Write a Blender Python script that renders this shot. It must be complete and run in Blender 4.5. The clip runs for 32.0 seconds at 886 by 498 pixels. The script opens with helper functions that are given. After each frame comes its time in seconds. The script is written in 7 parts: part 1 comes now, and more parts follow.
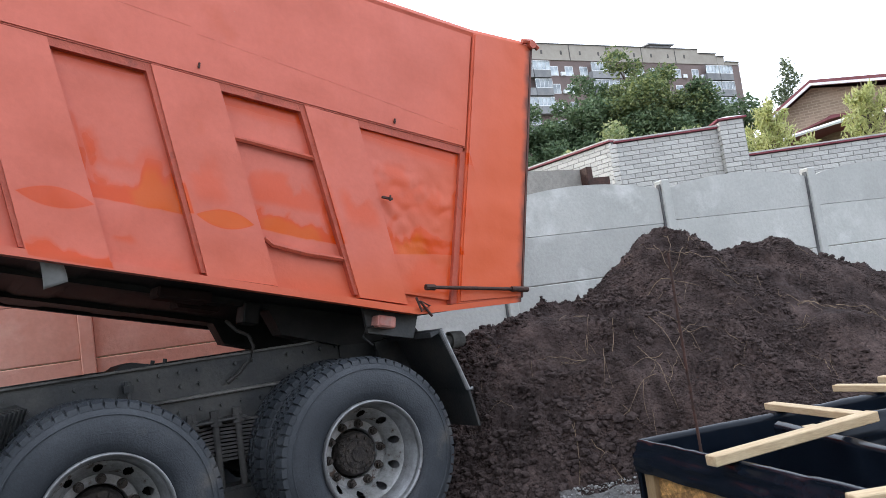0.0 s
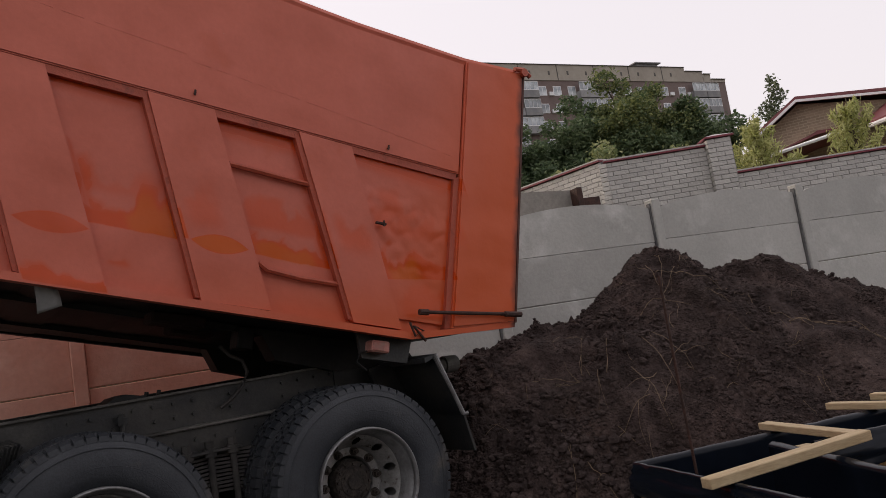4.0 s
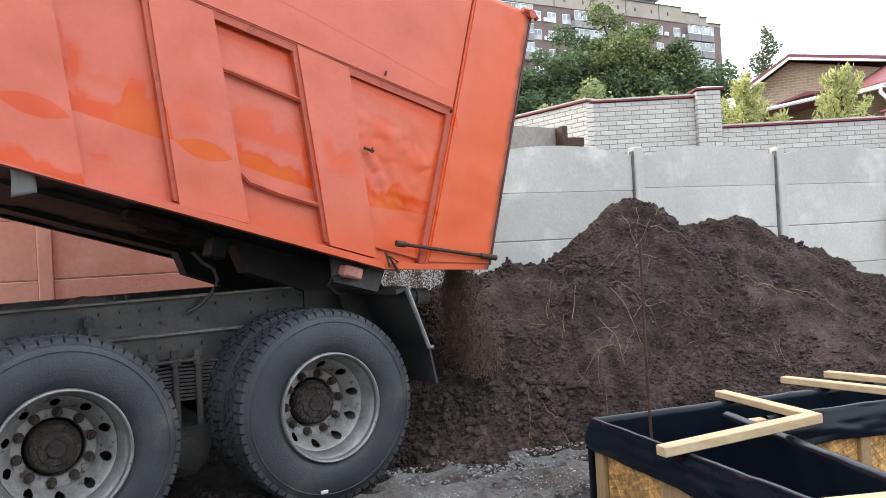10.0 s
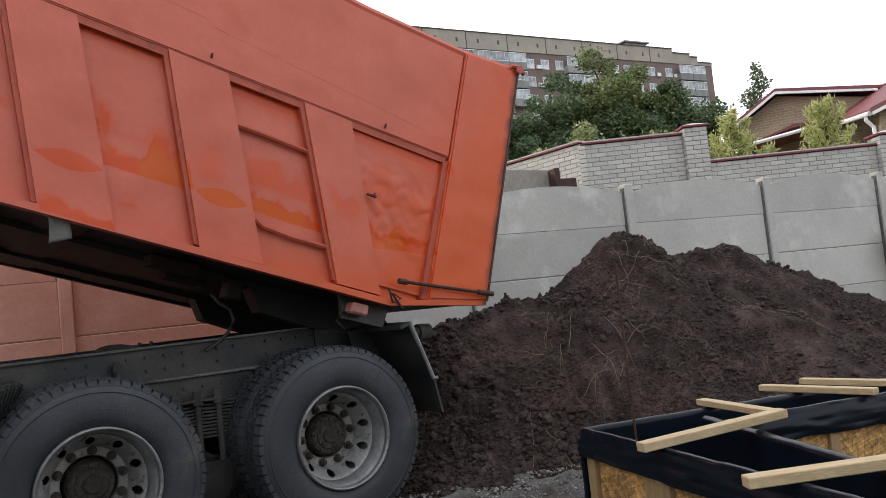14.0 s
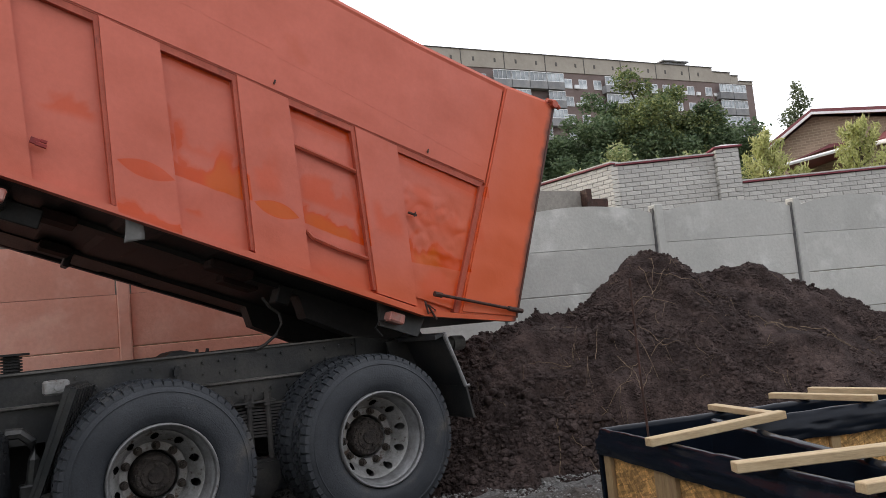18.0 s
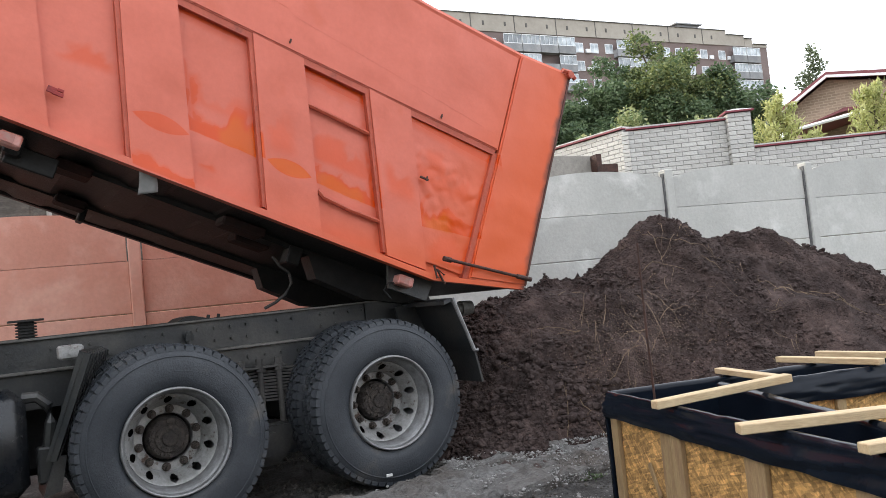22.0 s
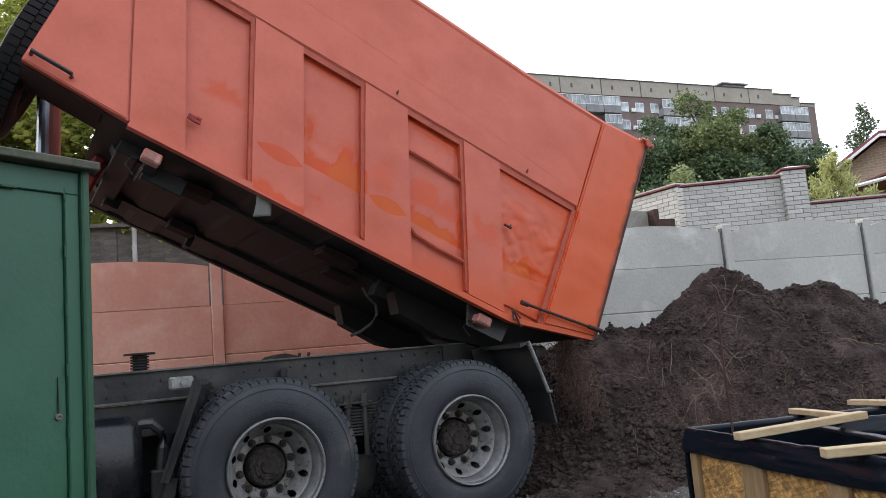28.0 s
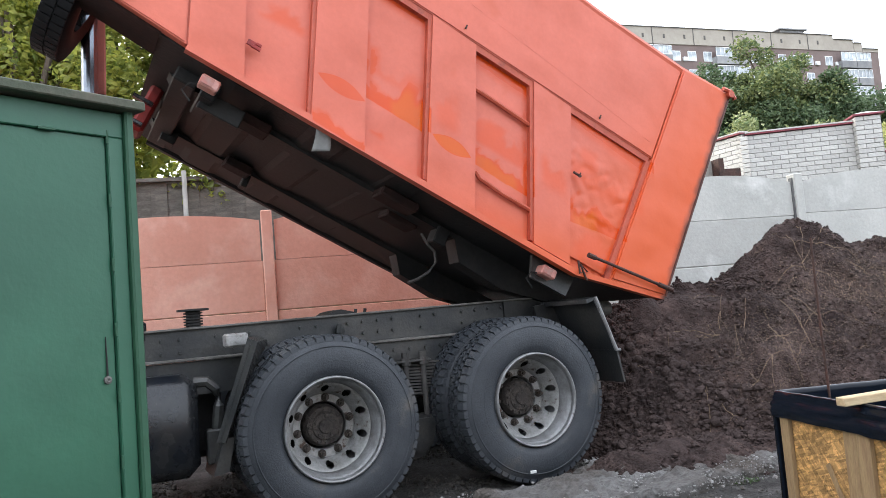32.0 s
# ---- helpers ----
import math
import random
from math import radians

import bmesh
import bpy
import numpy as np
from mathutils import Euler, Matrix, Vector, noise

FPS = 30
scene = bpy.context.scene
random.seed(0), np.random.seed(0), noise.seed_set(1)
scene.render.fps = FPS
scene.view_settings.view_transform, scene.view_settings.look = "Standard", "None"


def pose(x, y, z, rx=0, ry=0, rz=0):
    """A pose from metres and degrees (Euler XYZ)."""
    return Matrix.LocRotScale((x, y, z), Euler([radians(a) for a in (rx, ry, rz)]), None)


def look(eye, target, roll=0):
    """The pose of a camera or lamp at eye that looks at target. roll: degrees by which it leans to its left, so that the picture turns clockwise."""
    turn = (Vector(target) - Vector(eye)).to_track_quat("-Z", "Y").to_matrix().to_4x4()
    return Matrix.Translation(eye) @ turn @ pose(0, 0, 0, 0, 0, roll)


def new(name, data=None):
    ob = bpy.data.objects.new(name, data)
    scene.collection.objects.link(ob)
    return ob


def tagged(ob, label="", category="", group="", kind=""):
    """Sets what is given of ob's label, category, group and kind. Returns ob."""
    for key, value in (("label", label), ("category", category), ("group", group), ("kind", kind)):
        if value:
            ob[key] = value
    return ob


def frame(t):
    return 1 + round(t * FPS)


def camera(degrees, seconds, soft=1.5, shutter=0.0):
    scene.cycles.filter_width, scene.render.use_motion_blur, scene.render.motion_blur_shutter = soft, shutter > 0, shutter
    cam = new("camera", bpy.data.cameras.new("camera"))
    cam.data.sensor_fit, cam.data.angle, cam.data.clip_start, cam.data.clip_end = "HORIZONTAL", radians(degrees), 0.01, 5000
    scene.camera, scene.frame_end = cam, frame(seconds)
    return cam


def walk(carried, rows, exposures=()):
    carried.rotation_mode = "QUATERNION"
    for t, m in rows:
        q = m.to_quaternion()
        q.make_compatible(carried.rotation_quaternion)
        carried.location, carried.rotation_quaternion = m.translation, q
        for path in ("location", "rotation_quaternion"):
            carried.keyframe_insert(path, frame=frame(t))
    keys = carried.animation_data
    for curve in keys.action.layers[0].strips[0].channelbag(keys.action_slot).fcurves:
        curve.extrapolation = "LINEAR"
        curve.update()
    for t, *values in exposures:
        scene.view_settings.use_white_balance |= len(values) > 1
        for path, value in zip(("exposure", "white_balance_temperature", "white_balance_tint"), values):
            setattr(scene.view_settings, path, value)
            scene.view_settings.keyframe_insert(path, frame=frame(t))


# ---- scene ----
cam = camera(58.3, 32.0, 0.5)
PATH = [
    (0, (1.086, 0.114, 1.269), (1.775, 1.984, 1.443), -8.0),
    (0.5, (1.086, 0.113, 1.271), (1.777, 1.984, 1.418), -7.6),
    (1, (1.093, 0.106, 1.29), (1.796, 1.975, 1.406), -7.7),
    (1.5, (1.096, 0.097, 1.293), (1.809, 1.957, 1.474), -8.4),
    (2, (1.098, 0.091, 1.295), (1.819, 1.946, 1.486), -9.0),
    (2.5, (1.097, 0.09, 1.295), (1.81, 1.948, 1.491), -9.3),
    (3, (1.054, 0.066, 1.29), (1.768, 1.922, 1.497), -9.4),
    (3.5, (1.083, 0.088, 1.292), (1.797, 1.944, 1.508), -9.3),
    (5.5, (1.071, 0.092, 1.294), (1.777, 1.948, 1.53), -8.7),
    (6, (1.069, 0.094, 1.296), (1.779, 1.948, 1.537), -8.1),
    (6.5, (1.071, 0.098, 1.29), (1.783, 1.951, 1.533), -7.5),
    (7, (1.08, 0.115, 1.326), (1.827, 1.964, 1.487), -6.4),
    (7.5, (1.06, 0.132, 1.413), (1.827, 1.976, 1.52), -5.4),
    (8, (1.062, 0.133, 1.41), (1.825, 1.98, 1.477), -4.5),
    (8.5, (1.066, 0.117, 1.393), (1.834, 1.963, 1.423), -4.0),
    (9, (1.059, 0.114, 1.399), (1.824, 1.961, 1.41), -3.7),
    (9.5, (1.053, 0.109, 1.401), (1.815, 1.959, 1.408), -3.5),
    (10, (1.048, 0.11, 1.405), (1.811, 1.959, 1.415), -3.2),
    (10.5, (1.053, 0.113, 1.406), (1.828, 1.957, 1.419), -3.2),
    (11, (1.054, 0.113, 1.406), (1.826, 1.958, 1.42), -3.2),
    (11.5, (1.06, 0.116, 1.407), (1.829, 1.962, 1.426), -3.4),
    (12, (1.102, 0.112, 1.402), (1.852, 1.966, 1.408), -3.8),
    (12.5, (1.104, 0.047, 1.411), (1.882, 1.889, 1.467), -3.5),
    (13, (1.008, -0.072, 1.353), (1.776, 1.773, 1.432), -5.4),
    (13.5, (0.982, -0.158, 1.33), (1.737, 1.691, 1.423), -6.1),
    (15.5, (0.812, -0.483, 1.258), (1.573, 1.348, 1.523), -5.2),
    (16, (0.828, -0.539, 1.272), (1.606, 1.288, 1.508), -6.0),
    (16.5, (0.929, -0.618, 1.265), (1.643, 1.236, 1.497), -5.4),
    (17, (0.932, -0.652, 1.261), (1.592, 1.223, 1.476), -4.9),
    (17.5, (0.845, -0.629, 1.262), (1.49, 1.254, 1.458), -5.4),
    (18, (0.833, -0.623, 1.26), (1.505, 1.251, 1.452), -5.6),
    (18.5, (0.835, -0.623, 1.258), (1.494, 1.258, 1.423), -5.7),
    (19, (0.848, -0.629, 1.245), (1.511, 1.253, 1.384), -5.6),
    (19.5, (0.835, -0.65, 1.246), (1.506, 1.229, 1.377), -5.5),
    (20, (0.854, -0.628, 1.251), (1.52, 1.254, 1.374), -5.6),
    (20.5, (0.856, -0.63, 1.25), (1.52, 1.253, 1.37), -5.7),
    (21, (0.848, -0.64, 1.253), (1.507, 1.245, 1.369), -5.8),
    (21.5, (0.853, -0.639, 1.25), (1.508, 1.247, 1.364), -5.8),
    (22, (0.84, -0.638, 1.251), (1.482, 1.253, 1.362), -5.7),
    (22.5, (0.834, -0.635, 1.25), (1.47, 1.258, 1.359), -5.5),
    (23, (0.782, -0.629, 1.25), (1.358, 1.283, 1.36), -5.4),
    (23.5, (0.771, -0.671, 1.249), (1.562, 1.159, 1.405), -5.5),
    (24, (0.735, -0.771, 1.217), (1.53, 1.056, 1.397), -6.0),
    (24.5, (0.691, -0.893, 1.179), (1.367, 0.979, 1.375), -6.0),
    (25, (0.615, -0.891, 1.177), (1.229, 1.001, 1.385), -6.1),
    (25.5, (0.512, -0.882, 1.178), (0.997, 1.046, 1.397), -6.9),
    (27.5, (0.502, -0.881, 1.173), (1.06, 1.021, 1.44), -4.9),
    (28, (0.483, -0.888, 1.169), (1.031, 1.018, 1.431), -4.8),
    (28.5, (0.486, -0.884, 1.171), (1.03, 1.024, 1.429), -4.6),
    (29, (0.482, -0.888, 1.166), (1.009, 1.025, 1.417), -4.4),
    (29.5, (0.473, -0.897, 1.169), (0.984, 1.021, 1.415), -4.3),
    (30, (0.475, -0.896, 1.168), (0.982, 1.024, 1.407), -4.4),
    (30.5, (0.479, -0.895, 1.165), (0.987, 1.025, 1.4), -4.4),
    (31, (0.443, -0.897, 1.154), (0.919, 1.033, 1.37), -4.1),
    (31.5, (0.375, -0.787, 1.134), (0.851, 1.146, 1.326), -4.1),
    (32, (0.457, -0.576, 1.19), (0.887, 1.371, 1.349), -4.7),
]
EXPOSURES = [(0, 0.48, 5900, 10), (1, 0.66, 6000, 10), (1.5, -0.14, 6300, 10), (2, -0.74, 7000, 20), (3.5, -0.99, 7000, 20), (5.5, -0.79, 7000, 20), (6.5, -0.49, 7000, 20), (7, 0.06, 6400, 10), (8, 0.57, 6250, 10), (9, 0.8, 6250, 10), (12, 0.73, 6450, 10), (13, 0.27, 6450, 10), (13.5, 0.09, 6450, 10), (15.5, -0.62, 6850, 15), (16.5, -0.56, 6825, 15), (17.5, -0.42, 6800, 15), (18.5, 0.16, 6350, 10), (20, 0.46, 6350, 10), (23, 0.61, 6450, 10), (23.6, 0.19, 6525, 10), (24.3, -0.32, 6612, 10), (25.5, -0.32, 6600, 10), (28, 0.11, 6150, 10), (29.5, 0.31, 6112, 10), (31, 0.48, 6075, 10), (32, 0.91, 6150, 10)]
walk(cam, [(t, look(eye, target, roll)) for t, eye, target, roll in PATH], EXPOSURES)

# ---- light: a bright hazy sky, a low veiled sun behind the trees ----
world = bpy.data.worlds.new("world")
scene.world = world
world.use_nodes = True
wn, wl = world.node_tree.nodes, world.node_tree.links
sky = wn.new("ShaderNodeTexSky")
sky.sky_type, sky.sun_disc = "NISHITA", False
sky.sun_elevation, sky.sun_rotation = radians(30), radians(-45)
sky.air_density, sky.dust_density, sky.ozone_density = 1.0, 6.0, 1.0
wash = wn.new("ShaderNodeMixRGB")
wash.inputs[0].default_value = 0.62
wash.inputs[2].default_value = (12.0, 12.2, 12.6, 1)
wl.new(sky.outputs[0], wash.inputs[1])
wl.new(wash.outputs[0], wn["Background"].inputs[0])
wn["Background"].inputs[1].default_value = 0.2
sun = new("sun", bpy.data.lights.new("sun", "SUN"))
sun.data.energy, sun.data.angle, sun.data.color = 1.2, radians(8), (1.0, 0.9, 0.76)
sun.matrix_world = look((-6.6, 6.6, 5.4), (0, 0, 0))


# ---- materials ----
def material(name, base, rough=0.7, metal=0.0, second=None, scale=3.0, bump=0.0, bump_scale=40.0, fine=0.12, stretch=(1, 1, 1), low=0.4, high=0.65, spec=0.4, third=None, third_scale=1.0, third_low=0.55, third_high=0.7, random=0.0, dents=0.0, tone=0.77, depth=0.02):
    """A surface of one colour with a large-scale second colour, an optional third in patches, fine grain and relief;
    tone: factor on its colours that balances them against the bright sky.
    """
    base, second, third = (tuple(v * tone for v in c) if c else c for c in (base, second, third))
    m = bpy.data.materials.new(name)
    m.use_nodes = True
    n, l = m.node_tree.nodes, m.node_tree.links
    b = n["Principled BSDF"]
    b.inputs["Roughness"].default_value, b.inputs["Metallic"].default_value = rough, metal
    b.inputs["Specular IOR Level"].default_value = spec
    co = n.new("ShaderNodeTexCoord")
    mp = n.new("ShaderNodeMapping")
    mp.inputs["Scale"].default_value = stretch
    l.new(co.outputs["Object"], mp.inputs[0])

    def tex(sc, detail=5.0):
        t = n.new("ShaderNodeTexNoise")
        t.inputs["Scale"].default_value, t.inputs["Detail"].default_value = sc, detail
        t.inputs["Roughness"].default_value = 0.6
        l.new(mp.outputs[0], t.inputs["Vector"])
        return t

    def ramp(src, a, c):
        r = n.new("ShaderNodeMapRange")
        r.inputs[1].default_value, r.inputs[2].default_value = a, c
        l.new(src, r.inputs[0])
        return r.outputs[0]

    def mix(fac, a, c, kind="MIX"):
        x = n.new("ShaderNodeMixRGB")
        x.blend_type = kind
        for i, v in enumerate((fac, a, c)):
            if isinstance(v, (int, float)):
                x.inputs[i].default_value = v
            elif isinstance(v, tuple):
                x.inputs[i].default_value = (*v, 1)
            else:
                l.new(v, x.inputs[i])
        return x.outputs[0]

    col = base
    second = second or tuple(min(1, v * 0.8) for v in base)
    big = tex(scale)
    col = mix(ramp(big.outputs[0], low, high), base, second)
    if third:
        col = mix(ramp(tex(third_scale, 6).outputs[0], third_low, third_high), col, third)
    grain = tex(bump_scale, 6)
    if fine:
        col = mix(1.0, col, mix(ramp(grain.outputs[0], 0.25, 0.75), (1 - fine, 1 - fine, 1 - fine), (1 + fine, 1 + fine, 1 + fine)), "MULTIPLY")
    if random:
        info = n.new("ShaderNodeObjectInfo")
        r = n.new("ShaderNodeMapRange")
        r.inputs[3].default_value, r.inputs[4].default_value = 1 - random, 1 + random
        l.new(info.outputs["Random"], r.inputs[0])
        col = mix(1.0, col, r.outputs[0], "MULTIPLY")
    l.new(col, b.inputs["Base Color"])
    rr = n.new("ShaderNodeMapRange")
    rr.inputs[3].default_value, rr.inputs[4].default_value = max(0.02, rough - 0.1), min(1, rough + 0.1)
    l.new(big.outputs[0], rr.inputs[0])
    l.new(rr.outputs[0], b.inputs["Roughness"])
    if bump:
        bp = n.new("ShaderNodeBump")
        bp.inputs["Strength"].default_value, bp.inputs["Distance"].default_value = min(1, bump), depth
        l.new(grain.outputs[0], bp.inputs["Height"])
        l.new(bp.outputs[0], b.inputs["Normal"])
        if dents:
            d = tex(2.3, 1.5)
            dp = n.new("ShaderNodeBump")
            dp.inputs["Strength"].default_value, dp.inputs["Distance"].default_value = dents, 0.12
            l.new(d.outputs[0], dp.inputs["Height"])
            l.new(dp.outputs[0], bp.inputs["Normal"])
    return m


def leaf_material(name, a, c, glow=0.35):
    """Leaf: two greens varied leaf by leaf, part of the light passing through."""
    m = bpy.data.materials.new(name)
    m.use_nodes = True
    n, l = m.node_tree.nodes, m.node_tree.links
    b, out = n["Principled BSDF"], n["Material Output"]
    geo = n.new("ShaderNodeNewGeometry")
    x = n.new("ShaderNodeMixRGB")
    x.inputs[1].default_value, x.inputs[2].default_value = (*a, 1), (*c, 1)
    l.new(geo.outputs["Random Per Island"], x.inputs[0])
    l.new(x.outputs[0], b.inputs["Base Color"])
    b.inputs["Roughness"].default_value = 0.55
    tr = n.new("ShaderNodeBsdfTranslucent")
    l.new(x.outputs[0], tr.inputs[0])
    mx = n.new("ShaderNodeMixShader")
    mx.inputs[0].default_value = glow
    l.new(b.outputs[0], mx.inputs[1])
    l.new(tr.outputs[0], mx.inputs[2])
    l.new(mx.outputs[0], out.inputs[0])
    return m


def bed_paint():
    """Chalky faded orange over the bed, with glossy unfaded amber patches low on the sides, richer orange and soot at the tail."""
    m = material("faded_orange_paint", (0.66, 0.16, 0.104), 0.4, 0, (0.6, 0.138, 0.085), 1.6, 0.06, 30, 0.05, spec=0.3, dents=0.3)
    n, l = m.node_tree.nodes, m.node_tree.links
    b = n["Principled BSDF"]
    co = n.new("ShaderNodeTexCoord")
    sep = n.new("ShaderNodeSeparateXYZ")
    l.new(co.outputs["Object"], sep.inputs[0])
    U, W = sep.outputs[0], sep.outputs[2]
    # each plate wears in its own way
    info = n.new("ShaderNodeObjectInfo")
    moved = n.new("ShaderNodeVectorMath")
    far = n.new("ShaderNodeVectorMath")
    far.operation = "SCALE"
    far.inputs[0].default_value = (7.0, 0.0, 2.0)
    l.new(info.outputs["Random"], far.inputs["Scale"])
    l.new(co.outputs["Object"], moved.inputs[0])
    l.new(far.outputs[0], moved.inputs[1])

    def calc(op, x, y=0.0):
        c = n.new("ShaderNodeMath")
        c.operation = op
        for i, v in enumerate((x, y)):
            if isinstance(v, (int, float)):
                c.inputs[i].default_value = v
            else:
                l.new(v, c.inputs[i])
        return c.outputs[0]

    def grain(scale, stretch, detail=2.0, twist=0.0, shift=0.0):
        mp = n.new("ShaderNodeMapping")
        mp.inputs["Location"].default_value = (shift, 0, shift)
        mp.inputs["Scale"].default_value = stretch
        l.new(moved.outputs[0], mp.inputs[0])
        t = n.new("ShaderNodeTexNoise")
        t.inputs["Scale"].default_value, t.inputs["Detail"].default_value, t.inputs["Distortion"].default_value = scale, detail, twist
        l.new(mp.outputs[0], t.inputs["Vector"])
        return t.outputs[0]

    def step(x, lo, hi, a=0.0, c=1.0):
        r = n.new("ShaderNodeMapRange")
        r.interpolation_type = "SMOOTHSTEP"
        for i, v in enumerate((lo, hi, a, c)):
            if isinstance(v, (int, float)):
                r.inputs[i + 1].default_value = v
            else:
                l.new(v, r.inputs[i + 1])
        l.new(x, r.inputs[0])
        return r.outputs[0]

    # the ribs lean forward as they rise
    V = calc("ADD", U, calc("MULTIPLY", W, 0.415))
    wob = calc("MULTIPLY", calc("SUBTRACT", grain(5.0, (1, 0.1, 0.4), 3.0, 0.4), 0.5), 0.03)
    ragged = grain(3.4, (1, 0.1, 0.7), 3.5, 0.5, 3.0)

    def patch(u0, u1, low0, low1, high, fill=1.0, crisp=0.012, soft=0.012):
        """Richer paint between u0 and u1 with a crisp lower edge, ragged and fading upward over the height given."""
        line = calc("ADD", calc("ADD", calc("MULTIPLY", U, (low1 - low0) / (u1 - u0)), low0 - u0 * (low1 - low0) / (u1 - u0)), wob)
        g = calc("SUBTRACT", W, line)
        tall = calc("MULTIPLY", step(ragged, 0.32, 0.66, 0.45, 1.5), high)
        up = step(g, calc("MULTIPLY", tall, 0.62), tall, 1.0, 0.0)
        ends = calc("MULTIPLY", step(V, u0, u0 + soft), step(V, u1 - soft, u1, 1.0, 0.0))
        return calc("MULTIPLY", calc("MULTIPLY", calc("MULTIPLY", step(g, 0.0, crisp), up), ends), fill)

    def lens(u, w, a, b):
        x, y = calc("DIVIDE", calc("SUBTRACT", U, u), a), calc("DIVIDE", calc("SUBTRACT", W, w), b)
        edge = calc("ADD", calc("MULTIPLY", x, x), calc("ABSOLUTE", calc("ADD", y, calc("MULTIPLY", wob, 8.0))))
        return step(edge, 0.85, 1.0, 1.0, 0.0)

    def most(*some):
        out = some[0]
        for x in some[1:]:
            out = calc("MAXIMUM", out, x)
        return out

    def tint(fac, colour):
        mx = n.new("ShaderNodeMixRGB")
        mx.inputs[2].default_value = (*colour, 1)
        l.new(fac, mx.inputs[0])
        l.new(b.inputs["Base Color"].links[0].from_socket, mx.inputs[1])
        l.new(mx.outputs[0], b.inputs["Base Color"])

    tail = calc("MULTIPLY", step(calc("ADD", U, calc("MULTIPLY", W, -0.35)), -0.95, 0.2), 0.9)
    tint(tail, (0.53, 0.083, 0.018))
    wash = calc("MULTIPLY", step(W, -0.15, 0.12, 1.0, 0.0), step(U, -2.0, -0.5, 0.1, 0.8))
    tint(wash, (0.52, 0.095, 0.035))
    rub = most(patch(-2.46, -2.076, -0.19, -0.2, 0.1, 0.8),
               patch(-2.076, -1.58, 0.148, 0.142, 0.23), patch(-2.076, -2.03, 0.148, 0.142, 0.42, 0.8, 0.012, 0.03), patch(-2.076, -1.94, 0.148, 0.142, 0.32, 0.9, 0.012, 0.06), patch(-2.05, -1.9, -0.06, -0.06, 0.07, 0.6, 0.04, 0.05), patch(-2.05, -1.6, 0.3, 0.3, 0.14, 0.35, 0.06, 0.06),
               patch(-1.6, -1.32, 0.18, 0.2, 0.26, 0.45, 0.1, 0.1), lens(-1.48, 0.15, 0.165, 0.055),
               patch(-1.225, -0.72, 0.135, 0.122, 0.17), patch(-1.225, -0.72, 0.27, 0.27, 0.2, 0.65, 0.05, 0.05), patch(-0.83, -0.7, 0.13, 0.13, 0.4, 0.8, 0.012, 0.05),
               patch(-0.7, -0.4, 0.2, 0.22, 0.2, 0.6, 0.12, 0.08), patch(-0.395, 0.12, 0.13, 0.2, 0.22), patch(-0.395, 0.3, 0.36, 0.4, 0.3, 0.5, 0.1, 0.05), patch(-0.395, 0.1, -0.1, -0.08, 0.2, 0.55, 0.03, 0.1),
               # richer orange along the tops of the bays, just below the band
               calc("MULTIPLY", most(patch(-2.07, -1.62, 0.77, 0.77, 0.5, 0.75, 0.08), patch(-1.22, -0.74, 0.73, 0.72, 0.5, 0.95, 0.1), patch(-0.39, 0.4, 0.74, 0.7, 0.5, 0.9, 0.1)), step(W, 0.86, 0.875, 1.0, 0.0)),
               patch(-2.86, -2.46, 0.24, 0.28, 0.14, 0.6, 0.06, 0.1), calc("MULTIPLY", lens(-2.3, 0.11, 0.18, 0.055), 0.75))
    tint(rub, (0.5, 0.05, 0.0))
    amber = most(patch(-1.9, -1.58, 0.148, 0.142, 0.17, 1.0, 0.012, 0.06), lens(-1.48, 0.15, 0.16, 0.05), patch(-1.225, -0.82, 0.135, 0.122, 0.13, 1.0, 0.012, 0.06), patch(-0.395, -0.1, 0.13, 0.16, 0.16, 1.0, 0.012, 0.08))
    tint(calc("MULTIPLY", amber, 0.55), (0.49, 0.095, 0.0))
    tint(calc("MULTIPLY", step(grain(3.2, (1, 0.2, 1), 4.0, 0.3, 9.0), 0.62, 0.74), 0.3), (0.43, 0.08, 0.03))
    soot = step(calc("ADD", U, calc("MULTIPLY", grain(9.0, (1, 1, 1), 3.0), 0.08)), 0.48, 0.55)
    tint(calc("MULTIPLY", soot, 0.9), (0.02, 0.014, 0.012))
    q = step(rub, 0.0, 0.8, 0.42, 0.26)
    l.new(q, b.inputs["Roughness"])
    return m


